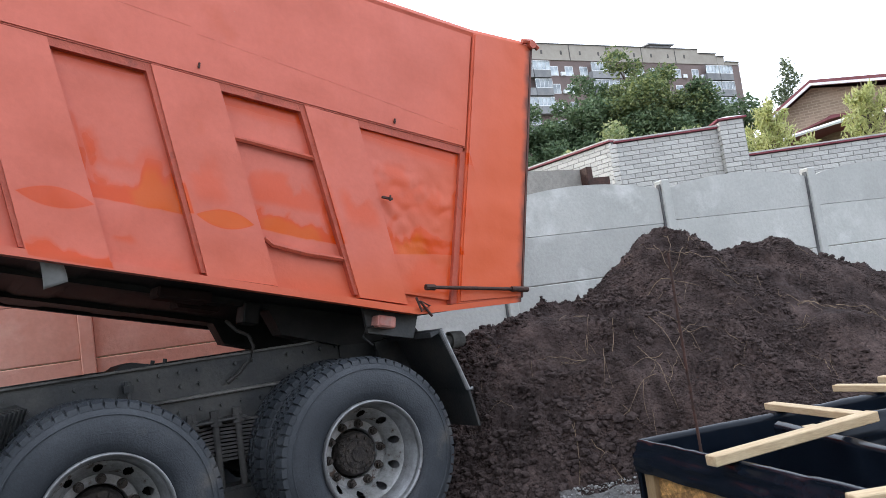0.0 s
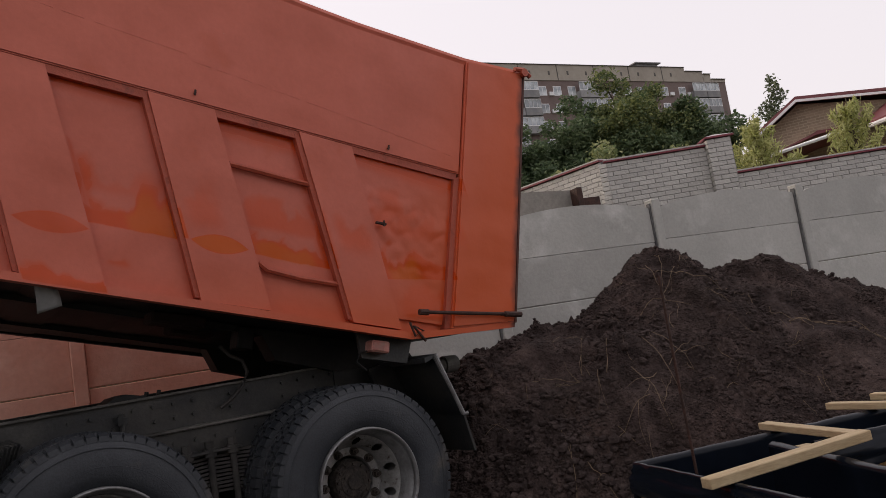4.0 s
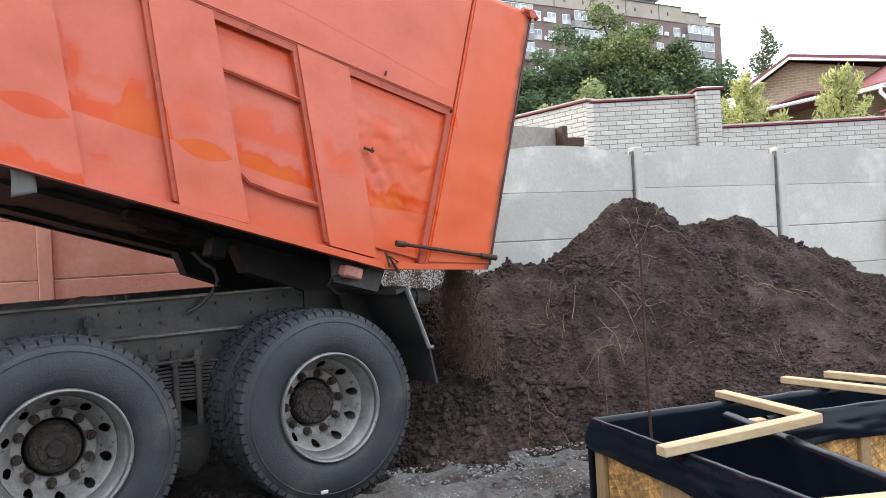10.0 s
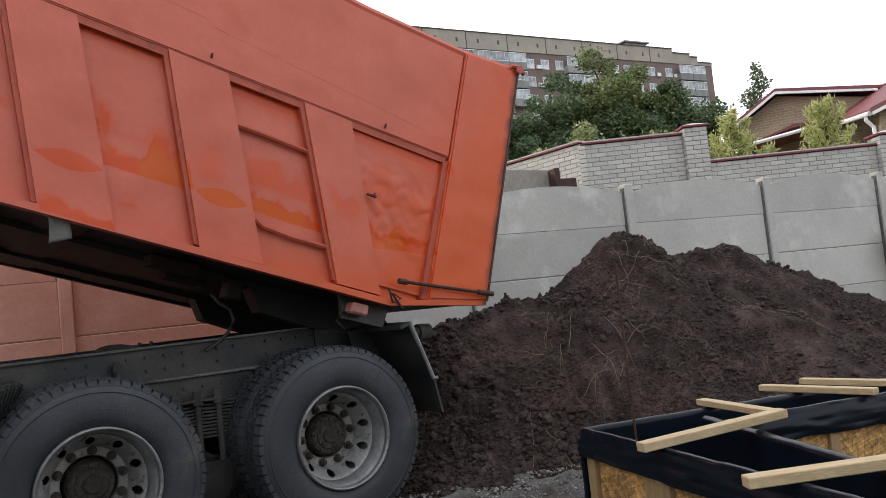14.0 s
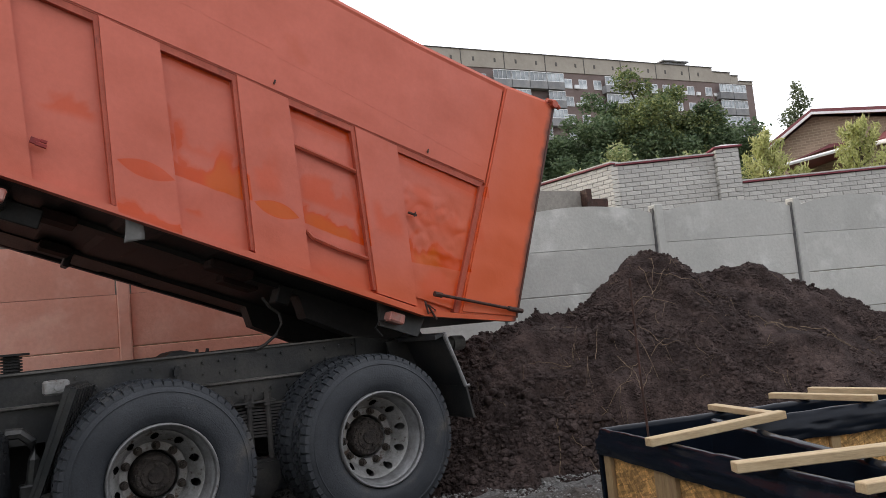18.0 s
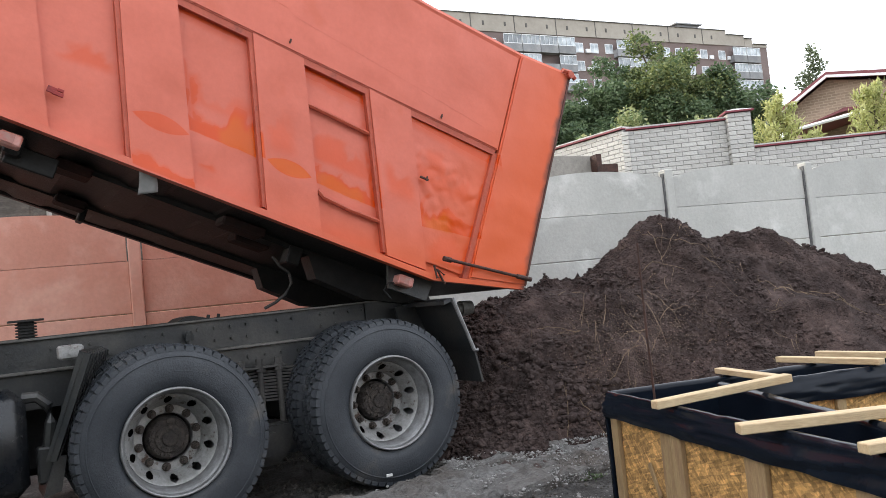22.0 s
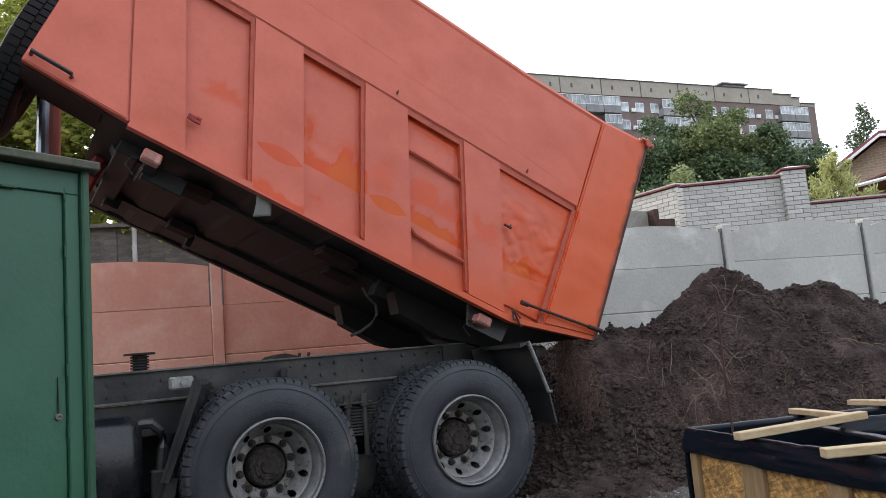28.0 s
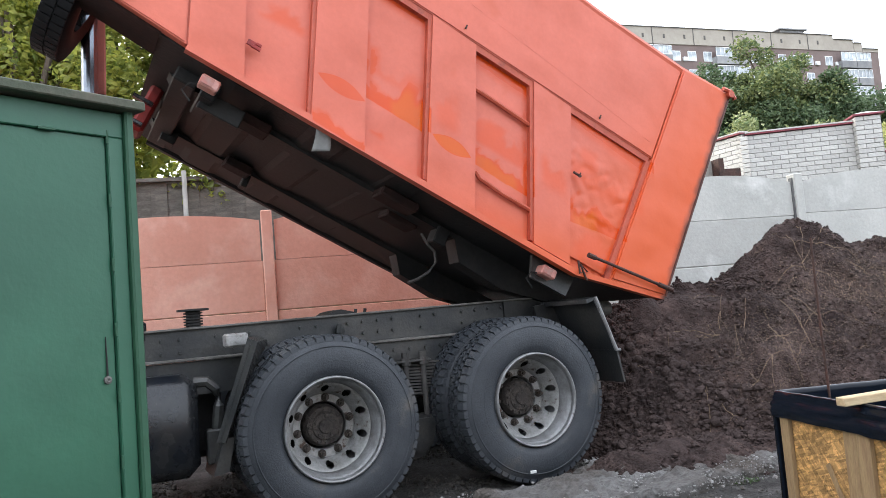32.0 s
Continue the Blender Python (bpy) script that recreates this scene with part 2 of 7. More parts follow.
def soil():
    """Tipped earth: crumbs of two sizes, slip streaks that run down the face, paler dry patches."""
    m = material("dark_earth", (0.05, 0.0365, 0.034), 0.95, 0, (0.082, 0.059, 0.0535), 2.6, 0.8, 120, 0.35, depth=0.008, spec=0.08, low=0.42, high=0.58, third=(0.1, 0.068, 0.058), third_scale=1.1, third_low=0.55, third_high=0.75)
    n, l = m.node_tree.nodes, m.node_tree.links
    b = n["Principled BSDF"]
    co = n.new("ShaderNodeTexCoord")

    def level(src, a, c, lo, hi):
        r = n.new("ShaderNodeMapRange")
        for i, v in enumerate((a, c, lo, hi)):
            r.inputs[i + 1].default_value = v
        l.new(src, r.inputs[0])
        return r.outputs[0]

    def times(fac):
        x = n.new("ShaderNodeMixRGB")
        x.blend_type = "MULTIPLY"
        x.inputs[0].default_value = 1.0
        l.new(b.inputs["Base Color"].links[0].from_socket, x.inputs[1])
        l.new(fac, x.inputs[2])
        l.new(x.outputs[0], b.inputs["Base Color"])

    mp = n.new("ShaderNodeMapping")
    mp.inputs["Scale"].default_value = (6.0, 1.1, 1.1)
    mp.inputs["Rotation"].default_value = (0, 0, 0.35)
    l.new(co.outputs["Object"], mp.inputs[0])
    streak = n.new("ShaderNodeTexNoise")
    streak.inputs["Scale"].default_value, streak.inputs["Detail"].default_value = 1.6, 4.0
    l.new(mp.outputs[0], streak.inputs["Vector"])
    times(level(streak.outputs[0], 0.35, 0.65, 0.78, 1.25))
    low = b.inputs["Normal"].links[0].from_node
    for scale, depth, amount in ((24, 0.06, 0.8), (60, 0.03, 0.9)):
        v = n.new("ShaderNodeTexVoronoi")
        v.inputs["Scale"].default_value = scale
        l.new(co.outputs["Object"], v.inputs["Vector"])
        where = n.new("ShaderNodeTexNoise")
        where.inputs["Scale"].default_value, where.inputs["Detail"].default_value = 2.2 + scale * 0.03, 3.0
        l.new(co.outputs["Object"], where.inputs["Vector"])
        bp = n.new("ShaderNodeBump")
        bp.invert = True
        bp.inputs["Distance"].default_value = depth
        l.new(level(where.outputs[0], 0.42, 0.6, 0.2, amount), bp.inputs["Strength"])
        l.new(v.outputs["Distance"], bp.inputs["Height"])
        l.new(bp.outputs[0], low.inputs["Normal"])
        low = bp
        tone = n.new("ShaderNodeSeparateColor")
        l.new(v.outputs["Color"], tone.inputs[0])
        times(level(tone.outputs[0], 0, 1, 0.86, 1.16))
    return m


def osb():
    """Pressed strands: long thin cells lying in several directions, each strand its own tone."""
    m = material("osb_board", (0.46, 0.268, 0.092), 0.8, 0, (0.54, 0.32, 0.12), 4, 0.3, 60, 0.15, tone=0.8)
    n, l = m.node_tree.nodes, m.node_tree.links
    b = n["Principled BSDF"]
    co = n.new("ShaderNodeTexCoord")
    col = b.inputs["Base Color"].links[0].from_socket
    for turn, amount, shift in ((1.25, 0.5, 7.7), (-0.75, 0.65, 3.1), (0.3, 0.75, 0.0)):
        mp = n.new("ShaderNodeMapping")
        mp.inputs["Location"].default_value = (shift, shift, shift)
        mp.inputs["Rotation"].default_value = (turn, turn, 0)
        l.new(co.outputs["Object"], mp.inputs[0])
        st = n.new("ShaderNodeMapping")
        st.inputs["Scale"].default_value = (17, 17, 110)
        l.new(mp.outputs[0], st.inputs[0])
        v = n.new("ShaderNodeTexVoronoi")
        v.inputs["Scale"].default_value = 1.0
        l.new(st.outputs[0], v.inputs["Vector"])
        sp = n.new("ShaderNodeSeparateColor")
        l.new(v.outputs["Color"], sp.inputs[0])
        ra = n.new("ShaderNodeMapRange")
        ra.inputs[1].default_value, ra.inputs[2].default_value, ra.inputs[3].default_value, ra.inputs[4].default_value = 0.0, 1.0, 0.52, 1.52
        l.new(sp.outputs[0], ra.inputs[0])
        mx = n.new("ShaderNodeMixRGB")
        mx.blend_type = "MULTIPLY"
        mx.inputs[0].default_value = amount
        l.new(col, mx.inputs[1])
        l.new(ra.outputs[0], mx.inputs[2])
        col = mx.outputs[0]
    l.new(col, b.inputs["Base Color"])
    return m


def brickwork(*given, **named):
    """A far brick wall: courses with paler joints over the plain surface."""
    m = material(*given, **named)
    n, l = m.node_tree.nodes, m.node_tree.links
    b = n["Principled BSDF"]
    co = n.new("ShaderNodeTexCoord")
    sep, com = n.new("ShaderNodeSeparateXYZ"), n.new("ShaderNodeCombineXYZ")
    l.new(co.outputs["Object"], sep.inputs[0])
    ad = n.new("ShaderNodeMath")
    l.new(sep.outputs[0], ad.inputs[0])
    l.new(sep.outputs[1], ad.inputs[1])
    l.new(ad.outputs[0], com.inputs[0])
    l.new(sep.outputs[2], com.inputs[1])
    br = n.new("ShaderNodeTexBrick")
    for k, v in (("Scale", 1.0), ("Mortar Size", 0.01), ("Brick Width", 0.22), ("Row Height", 0.075)):
        br.inputs[k].default_value = v
    br.inputs["Color1"].default_value, br.inputs["Color2"].default_value, br.inputs["Mortar"].default_value = (0.85, 0.83, 0.8, 1), (1.12, 1.08, 1.05, 1), (1.25, 1.25, 1.25, 1)
    l.new(com.outputs[0], br.inputs["Vector"])
    mx = n.new("ShaderNodeMixRGB")
    mx.blend_type = "MULTIPLY"
    mx.inputs[0].default_value = 1.0
    l.new(b.inputs["Base Color"].links[0].from_socket, mx.inputs[1])
    l.new(br.outputs[0], mx.inputs[2])
    l.new(mx.outputs[0], b.inputs["Base Color"])
    return m


M_BED = bed_paint()
# flange paint: shade and bounced orange put into the colour, plus dark scuffs
M_BED_EDGE = material("scuffed_shaded_edge", (0.5, 0.095, 0.05), 0.5, 0, (0.4, 0.07, 0.035), 4, 0.2, 50, 0.12, third=(0.2, 0.035, 0.02), third_scale=7, third_low=0.6, third_high=0.72)
M_UNDER = material("black_greasy_steel", (0.014, 0.0142, 0.0148), 0.6, 0.0, (0.027, 0.026, 0.025), 3, 0.2, 30, 0.3, spec=0.3)
M_UNDER_RED = material("rust_red_underside", (0.038, 0.017, 0.014), 0.8, 0.0, (0.02, 0.013, 0.012), 5, 0.2, 40, 0.3, spec=0.2)
M_SPRING = material("dusty_spring_steel", (0.085, 0.08, 0.075), 0.75, 0.1, (0.05, 0.048, 0.046), 6, 0.2, 60, 0.2)
M_TRICKLE = material("dry_brown_crumb", (0.21, 0.145, 0.115), 0.95, 0, (0.14, 0.1, 0.08), 8, 0, 40, 0.2, spec=0.1)
M_HOOK = material("dull_red_paint", (0.3, 0.018, 0.014), 0.55, 0, (0.18, 0.014, 0.012), 9, 0.1, 50, 0.15)
M_FLAP = material("pale_grey_rubber", (0.36, 0.36, 0.35), 0.7, 0, (0.27, 0.27, 0.265), 6, 0.1, 40, 0.1)
M_RUBBER_BLACK = material("black_spare_rubber", (0.006, 0.0072, 0.0085), 0.8, 0, (0.011, 0.012, 0.0135), 3, 0.15, 90, 0.2, spec=0.25)
M_CHASSIS = material("dusty_dark_steel", (0.023, 0.0255, 0.028), 0.42, 0.2, (0.062, 0.06, 0.056), 4, 0.12, 60, 0.3, spec=0.55)
M_RUBBER = material("dusty_tyre_rubber", (0.025, 0.03, 0.0375), 0.58, 0, (0.052, 0.058, 0.067), 2.2, 0.2, 90, 0.25, third=(0.11, 0.1, 0.088), third_scale=3.5, third_low=0.58, third_high=0.78)
M_RIM = material("grey_steel_rim", (0.3, 0.305, 0.31), 0.42, 0.45, (0.19, 0.188, 0.187), 9, 0.1, 60, 0.15, third=(0.09, 0.058, 0.045), third_scale=14, third_low=0.62, third_high=0.72)
M_HUB = material("muddy_hub", (0.04, 0.034, 0.031), 0.85, 0, (0.08, 0.066, 0.057), 15, 0.8, 30, 0.4)
M_SOIL = soil()
M_CLOD = material("earth_clod", (0.053, 0.039, 0.0365), 0.95, 0, (0.092, 0.068, 0.062), 9, 0.8, 60, 0.35, spec=0.1)
M_ROOT = material("dry_root", (0.27, 0.195, 0.13), 0.9, 0, (0.13, 0.09, 0.06), 12, 0.3, 60, 0.2)
M_GROUND = material("gravelly_ground", (0.083, 0.081, 0.078), 0.95, 0, (0.045, 0.042, 0.04), 2.1, 1.0, 38, 0.5, spec=0.2, third=(0.16, 0.155, 0.147), third_scale=3.0, third_low=0.55, third_high=0.7, depth=0.04)
M_SCREED = material("grey_concrete_crust", (0.18, 0.176, 0.172), 0.95, 0, (0.1, 0.096, 0.09), 5, 1.0, 40, 0.4, spec=0.2, third=(0.1, 0.088, 0.078), third_scale=1.7, third_low=0.45, third_high=0.65)
M_PANEL = material("grey_concrete_panel", (0.505, 0.5, 0.468), 0.9, 0, (0.4, 0.4, 0.372), 0.7, 0.3, 25, 0.07, low=0.36, high=0.64, third=(0.62, 0.618, 0.585), third_scale=1.9, third_low=0.54, third_high=0.72, random=0.06, tone=0.86)
M_SLAB = material("stained_concrete_slab", (0.34, 0.32, 0.285), 0.95, 0, (0.26, 0.245, 0.22), 1.5, 0.5, 25, 0.16)
M_PANEL_RED = material("salmon_painted_concrete", (0.66, 0.36, 0.275), 0.62, 0, (0.57, 0.275, 0.2), 0.9, 0.3, 22, 0.07, low=0.36, high=0.66, third=(0.68, 0.41, 0.325), third_scale=2.2, third_low=0.5, third_high=0.75, random=0.05, tone=0.95)
M_BRICK = material("white_silicate_brick", (0.52, 0.515, 0.49), 0.9, 0, (0.45, 0.44, 0.415), 3, 0.4, 30, 0.12, random=0.1, tone=0.86)
M_MORTAR = material("grey_mortar", (0.27, 0.265, 0.255), 0.95, 0, (0.33, 0.32, 0.31), 5, 0.5, 40, 0.15)
M_COPING = material("burgundy_coping_metal", (0.22, 0.035, 0.055), 0.5, 0, (0.28, 0.06, 0.08), 4, 0.05, 40, 0.1)
M_COPING_TOP = material("pale_coping_edge", (0.6, 0.56, 0.54), 0.6, 0, (0.5, 0.46, 0.44), 4, 0.05, 40, 0.08)
M_WOOD = material("raw_pine", (0.58, 0.45, 0.275), 0.75, 0, (0.47, 0.345, 0.2), 5, 0.2, 30, 0.15, stretch=(1, 6, 6), tone=0.86)
M_OSB = osb()
M_STUD = material("raw_pine_stud", (0.38, 0.27, 0.14), 0.8, 0, (0.29, 0.19, 0.105), 5, 0.2, 30, 0.18, stretch=(6, 6, 1), tone=0.8)
M_FILM = material("black_plastic_film", (0.0055, 0.0085, 0.0145), 0.22, 0, (0.0075, 0.0115, 0.019), 6, 0.04, 26, 0.1, spec=0.16)
M_GREEN = material("green_painted_steel", (0.03, 0.122, 0.071), 0.45, 0, (0.025, 0.1, 0.06), 1.5, 0.1, 12, 0.06, third=(0.048, 0.16, 0.1), third_scale=0.9, third_low=0.5, third_high=0.7)
M_GREEN_DARK = material("dark_green_edge", (0.02, 0.085, 0.045), 0.55, 0, (0.03, 0.1, 0.055), 3, 0.1, 30, 0.1)
M_RUST = material("rusty_steel", (0.07, 0.03, 0.021), 0.7, 0.1, (0.03, 0.017, 0.013), 12, 0.4, 60, 0.25)
M_BLACK = material("black_paint", (0.011, 0.0135, 0.018), 0.26, 0, (0.028, 0.028, 0.028), 6, 0.1, 60, 0.15)
M_CHROME = material("polished_piston", (0.24, 0.27, 0.31), 0.25, 0.8, (0.18, 0.2, 0.23), 4, 0.0, 40, 0.05)
M_LAMP_RED = material("dusty_red_lens", (0.5, 0.16, 0.12), 0.35, 0, (0.55, 0.3, 0.26), 8, 0.1, 50, 0.15)
M_ASPHALT_ROOF = material("roofing_felt", (0.12, 0.11, 0.105), 0.9, 0, (0.16, 0.15, 0.14), 0.5, 0.2, 8, 0.1)
M_BLOCK_BROWN = material("brown_tiled_facade", (0.2, 0.15, 0.14), 0.85, 0, (0.25, 0.19, 0.175), 0.25, 0.1, 3, 0.08)
M_BLOCK_BEIGE = material("beige_attic_panel", (0.46, 0.42, 0.36), 0.9, 0, (0.39, 0.35, 0.3), 0.3, 0.1, 2, 0.08)
M_BLOCK_GREY = material("grey_balcony_front", (0.27, 0.275, 0.285), 0.8, 0, (0.36, 0.355, 0.35), 0.6, 0.1, 4, 0.1, random=0.25)
M_FRAME = material("white_window_frame", (0.75, 0.76, 0.77), 0.5, 0, (0.66, 0.67, 0.68), 2, 0, 30, 0.04, tone=1.0)
M_GLASS = material("window_glass_with_curtains", (0.2, 0.23, 0.25), 0.12, 0, (0.5, 0.53, 0.55), 0.35, 0, 10, 0.1, spec=0.8, random=0.5, tone=1.0)
M_HOUSE = brickwork("beige_house_brick", (0.36, 0.29, 0.215), 0.9, 0, (0.31, 0.25, 0.18), 0.8, 0.2, 14, 0.1)
M_ROOF = material("dark_red_roof", (0.18, 0.045, 0.055), 0.55, 0, (0.23, 0.075, 0.08), 1, 0.1, 12, 0.1)
M_BARK = material("bark", (0.1, 0.08, 0.06), 0.95, 0, (0.16, 0.13, 0.1), 4, 0.6, 25, 0.2)
M_LEAF = leaf_material("broad_leaf", (0.06, 0.105, 0.05), (0.15, 0.205, 0.1))
M_LEAF_TIP = leaf_material("paler_broad_leaf", (0.07, 0.115, 0.05), (0.24, 0.27, 0.1))
M_SHRUB = leaf_material("pale_shrub_leaf", (0.14, 0.2, 0.08), (0.34, 0.36, 0.17))
# yard tree leaves, with sunlight put into the colour as pale yellow-green
M_LEAF_SUN = leaf_material("sunlit_leaf", (0.15, 0.2, 0.045), (0.46, 0.47, 0.1), 0.6)
M_PINE = leaf_material("pale_pine_needle", (0.34, 0.38, 0.13), (0.58, 0.57, 0.27), 0.45)
M_DARKLEAF = leaf_material("far_leaf", (0.11, 0.14, 0.08), (0.17, 0.2, 0.12), 0.3)
M_ROOF_DUST = material("dusty_green_roof_edge", (0.075, 0.09, 0.06), 0.8, 0, (0.12, 0.11, 0.085), 5, 0.2, 50, 0.2)
M_DISC = material("scuffed_pale_wheel_disc", (0.4, 0.4, 0.395), 0.5, 0.3, (0.28, 0.275, 0.265), 10, 0.1, 60, 0.2, third=(0.1, 0.065, 0.05), third_scale=16, third_low=0.58, third_high=0.68)
M_CRUMB = material("grey_brown_crumb", (0.13, 0.12, 0.11), 0.95, 0, (0.05, 0.045, 0.04), 8, 0.3, 60, 0.3, spec=0.2, random=0.0)
M_GRAVEL = material("pale_gravel", (0.36, 0.355, 0.345), 0.95, 0, (0.1, 0.095, 0.09), 28, 0.3, 90, 0.2, spec=0.2)
M_PALE_STEEL = material("pale_steel", (0.17, 0.163, 0.15), 0.7, 0, (0.06, 0.058, 0.053), 3, 0.2, 40, 0.25)
M_NUT = material("dark_wheel_nut", (0.05, 0.042, 0.038), 0.6, 0.3, (0.09, 0.07, 0.058), 20, 0.1, 60, 0.2)
M_WEED = leaf_material("weed_leaf", (0.05, 0.085, 0.035), (0.09, 0.125, 0.055), 0.25)
M_HILL = material("dry_grass_hill", (0.1, 0.1, 0.05), 0.95, 0, (0.16, 0.13, 0.08), 0.2, 0.5, 6, 0.3, spec=0.1)
M_OLDBOARD = material("weathered_grey_board", (0.12, 0.11, 0.095), 0.9, 0, (0.2, 0.18, 0.155), 5, 0.4, 30, 0.25, stretch=(1, 1, 4))
M_DUST = material("pale_dust", (0.64, 0.48, 0.35), 1.0, 0, (0.72, 0.55, 0.41), 6, 0, 20, 0.1, spec=0.0)
M_WHITE = material("white_mark", (0.75, 0.75, 0.74), 0.6, 0, (0.65, 0.65, 0.64), 30, 0, 60, 0.05)
M_COPPER = material("rubber_hose", (0.03, 0.03, 0.03), 0.5, 0, (0.06, 0.05, 0.045), 9, 0.1, 60, 0.1)
M_LENS = material("dull_lens", (0.4, 0.13, 0.1), 0.4, 0, (0.35, 0.2, 0.17), 20, 0, 60, 0.1)
M_JOINT_SHADE = material("dark_joint", (0.12, 0.12, 0.12), 0.9, 0, (0.2, 0.2, 0.195), 6, 0.2, 40, 0.15)


# ---- building blocks ----
def part(name, bm, mat, parent=None, label="", smooth=False, kind=""):
    """Links a bmesh as one mesh object, under a thing or a part."""
    me = bpy.data.meshes.new(name)
    if smooth:
        for f in bm.faces:
            f.smooth = True
    bm.to_mesh(me)
    bm.free()
    me.materials.append(mat)
    ob = new(name, me)
    ob.parent = parent
    return tagged(ob, label, kind=kind)


def piece(name, me, parent, m):
    """One more object on a mesh that alike pieces share."""
    ob = new(name, me)
    ob.parent = parent
    ob.matrix_basis = m
    return ob


def mesh_of(name, bm, mat, smooth=False):
    me = bpy.data.meshes.new(name)
    if smooth:
        for f in bm.faces:
            f.smooth = True
    bm.to_mesh(me)
    bm.free()
    me.materials.append(mat)
    return me


def thing(name, label, category, group="", kind="", at=None):
    ob = new(name)
    ob.empty_display_size = 0.1
    if at is not None:
        ob.matrix_basis = at
    return tagged(ob, label, category, group, kind)


def box(bm, x0, x1, y0, y1, z0, z1, bevel=0.0, m=None):
    c = ((x0 + x1) / 2, (y0 + y1) / 2, (z0 + z1) / 2)
    mm = Matrix.Translation(c) @ Matrix.Diagonal((abs(x1 - x0), abs(y1 - y0), abs(z1 - z0), 1))
    vs = bmesh.ops.create_cube(bm, size=1, matrix=(m @ mm) if m is not None else mm)["verts"]
    if bevel:
        es = list({e for v in vs for e in v.link_edges})
        bmesh.ops.bevel(bm, geom=es, offset=bevel, segments=1, affect="EDGES")
    return bm


def prism(bm, poly, y0, y1, bevel=0.0):
    """A plate: a polygon in x and z, drawn out along y."""
    a = [bm.verts.new((x, y0, z)) for x, z in poly]
    b = [bm.verts.new((x, y1, z)) for x, z in poly]
    fs = [bm.faces.new(a), bm.faces.new(b[::-1])]
    k = len(poly)
    fs += [bm.faces.new((a[i], b[i], b[(i + 1) % k], a[(i + 1) % k])) for i in range(k)]
    bmesh.ops.recalc_face_normals(bm, faces=fs)
    if bevel:
        es = list({e for f in fs[:1] for e in f.edges})
        bmesh.ops.bevel(bm, geom=es, offset=bevel, segments=2, affect="EDGES")
    return bm


def rod(bm, p, q, r0, r1=None, seg=10):
    """A round bar from p to q."""
    p, q = Vector(p), Vector(q)
    d = q - p
    m = Matrix.Translation((p + q) / 2) @ d.to_track_quat("Z", "Y").to_matrix().to_4x4()
    bmesh.ops.create_cone(bm, cap_ends=True, segments=seg, radius1=r0, radius2=r0 if r1 is None else r1, depth=d.length, matrix=m)
    return bm


def pipe(bm, pts, r, seg=8, taper=1.0):
    """A bent bar through points."""
    pts = [Vector(p) for p in pts]
    rings = []
    for i, p in enumerate(pts):
        d = (pts[min(i + 1, len(pts) - 1)] - pts[max(i - 1, 0)]).normalized()
        q = d.to_track_quat("Z", "Y").to_matrix()
        rr = r * (1 + (taper - 1) * i / (len(pts) - 1))
        rings.append([bm.verts.new(p + q @ Vector((rr * math.cos(2 * math.pi * k / seg), rr * math.sin(2 * math.pi * k / seg), 0))) for k in range(seg)])
    for a, b in zip(rings, rings[1:]):
        for k in range(seg):
            bm.faces.new((a[k], a[(k + 1) % seg], b[(k + 1) % seg], b[k]))
    bm.faces.new(rings[0][::-1])
    bm.faces.new(rings[-1])
    return bm


def lathe(bm, profile, seg=48, close=False):
    """Turns a profile of (y, radius) about the y axis."""
    rings = []
    for y, r in profile:
        rings.append([bm.verts.new((r * math.cos(2 * math.pi * k / seg), y, r * math.sin(2 * math.pi * k / seg))) for k in range(seg)])
    pairs = list(zip(rings, rings[1:]))
    if close:
        pairs.append((rings[-1], rings[0]))
    for a, b in pairs:
        for k in range(seg):
            bm.faces.new((a[k], a[(k + 1) % seg], b[(k + 1) % seg], b[k]))
    bmesh.ops.recalc_face_normals(bm, faces=bm.faces[:])
    return bm


def raw_mesh(name, verts, faces, mat, parent=None, smooth=False, label="", kind=""):
    me = bpy.data.meshes.new(name)
    me.from_pydata([tuple(v) for v in verts], [], faces)
    me.materials.append(mat)
    if smooth:
        me.polygons.foreach_set("use_smooth", [True] * len(me.polygons))
    me.update()
    ob = new(name, me)
    ob.parent = parent
    return tagged(ob, label, kind=kind)


def leaves(name, centres, size, mat, parent, rng, lean=0.6, long=1.6, fold=0.25):
    """Many small folded leaves (two triangles each side of a rib) at the centres given."""
    n = len(centres)
    c = np.asarray(centres)
    d = rng.normal(size=(n, 3)); d[:, 2] *= lean
    d /= np.linalg.norm(d, axis=1)[:, None]
    e = rng.normal(size=(n, 3)); e -= d * (e * d).sum(1)[:, None]
    e /= np.linalg.norm(e, axis=1)[:, None]
    f = np.cross(d, e)
    s = size * rng.uniform(0.6, 1.3, n)[:, None]
    tip, tail = c + d * s * long / 2, c - d * s * long / 2
    l, r = c + e * s / 2 + f * s * fold, c - e * s / 2 + f * s * fold
    v = np.stack([tail, l, tip, r], 1).reshape(-1, 3)
    faces = [(4 * i, 4 * i + 1, 4 * i + 2) for i in range(n)] + [(4 * i, 4 * i + 2, 4 * i + 3) for i in range(n)]
    return raw_mesh(name, v, faces, mat, parent)


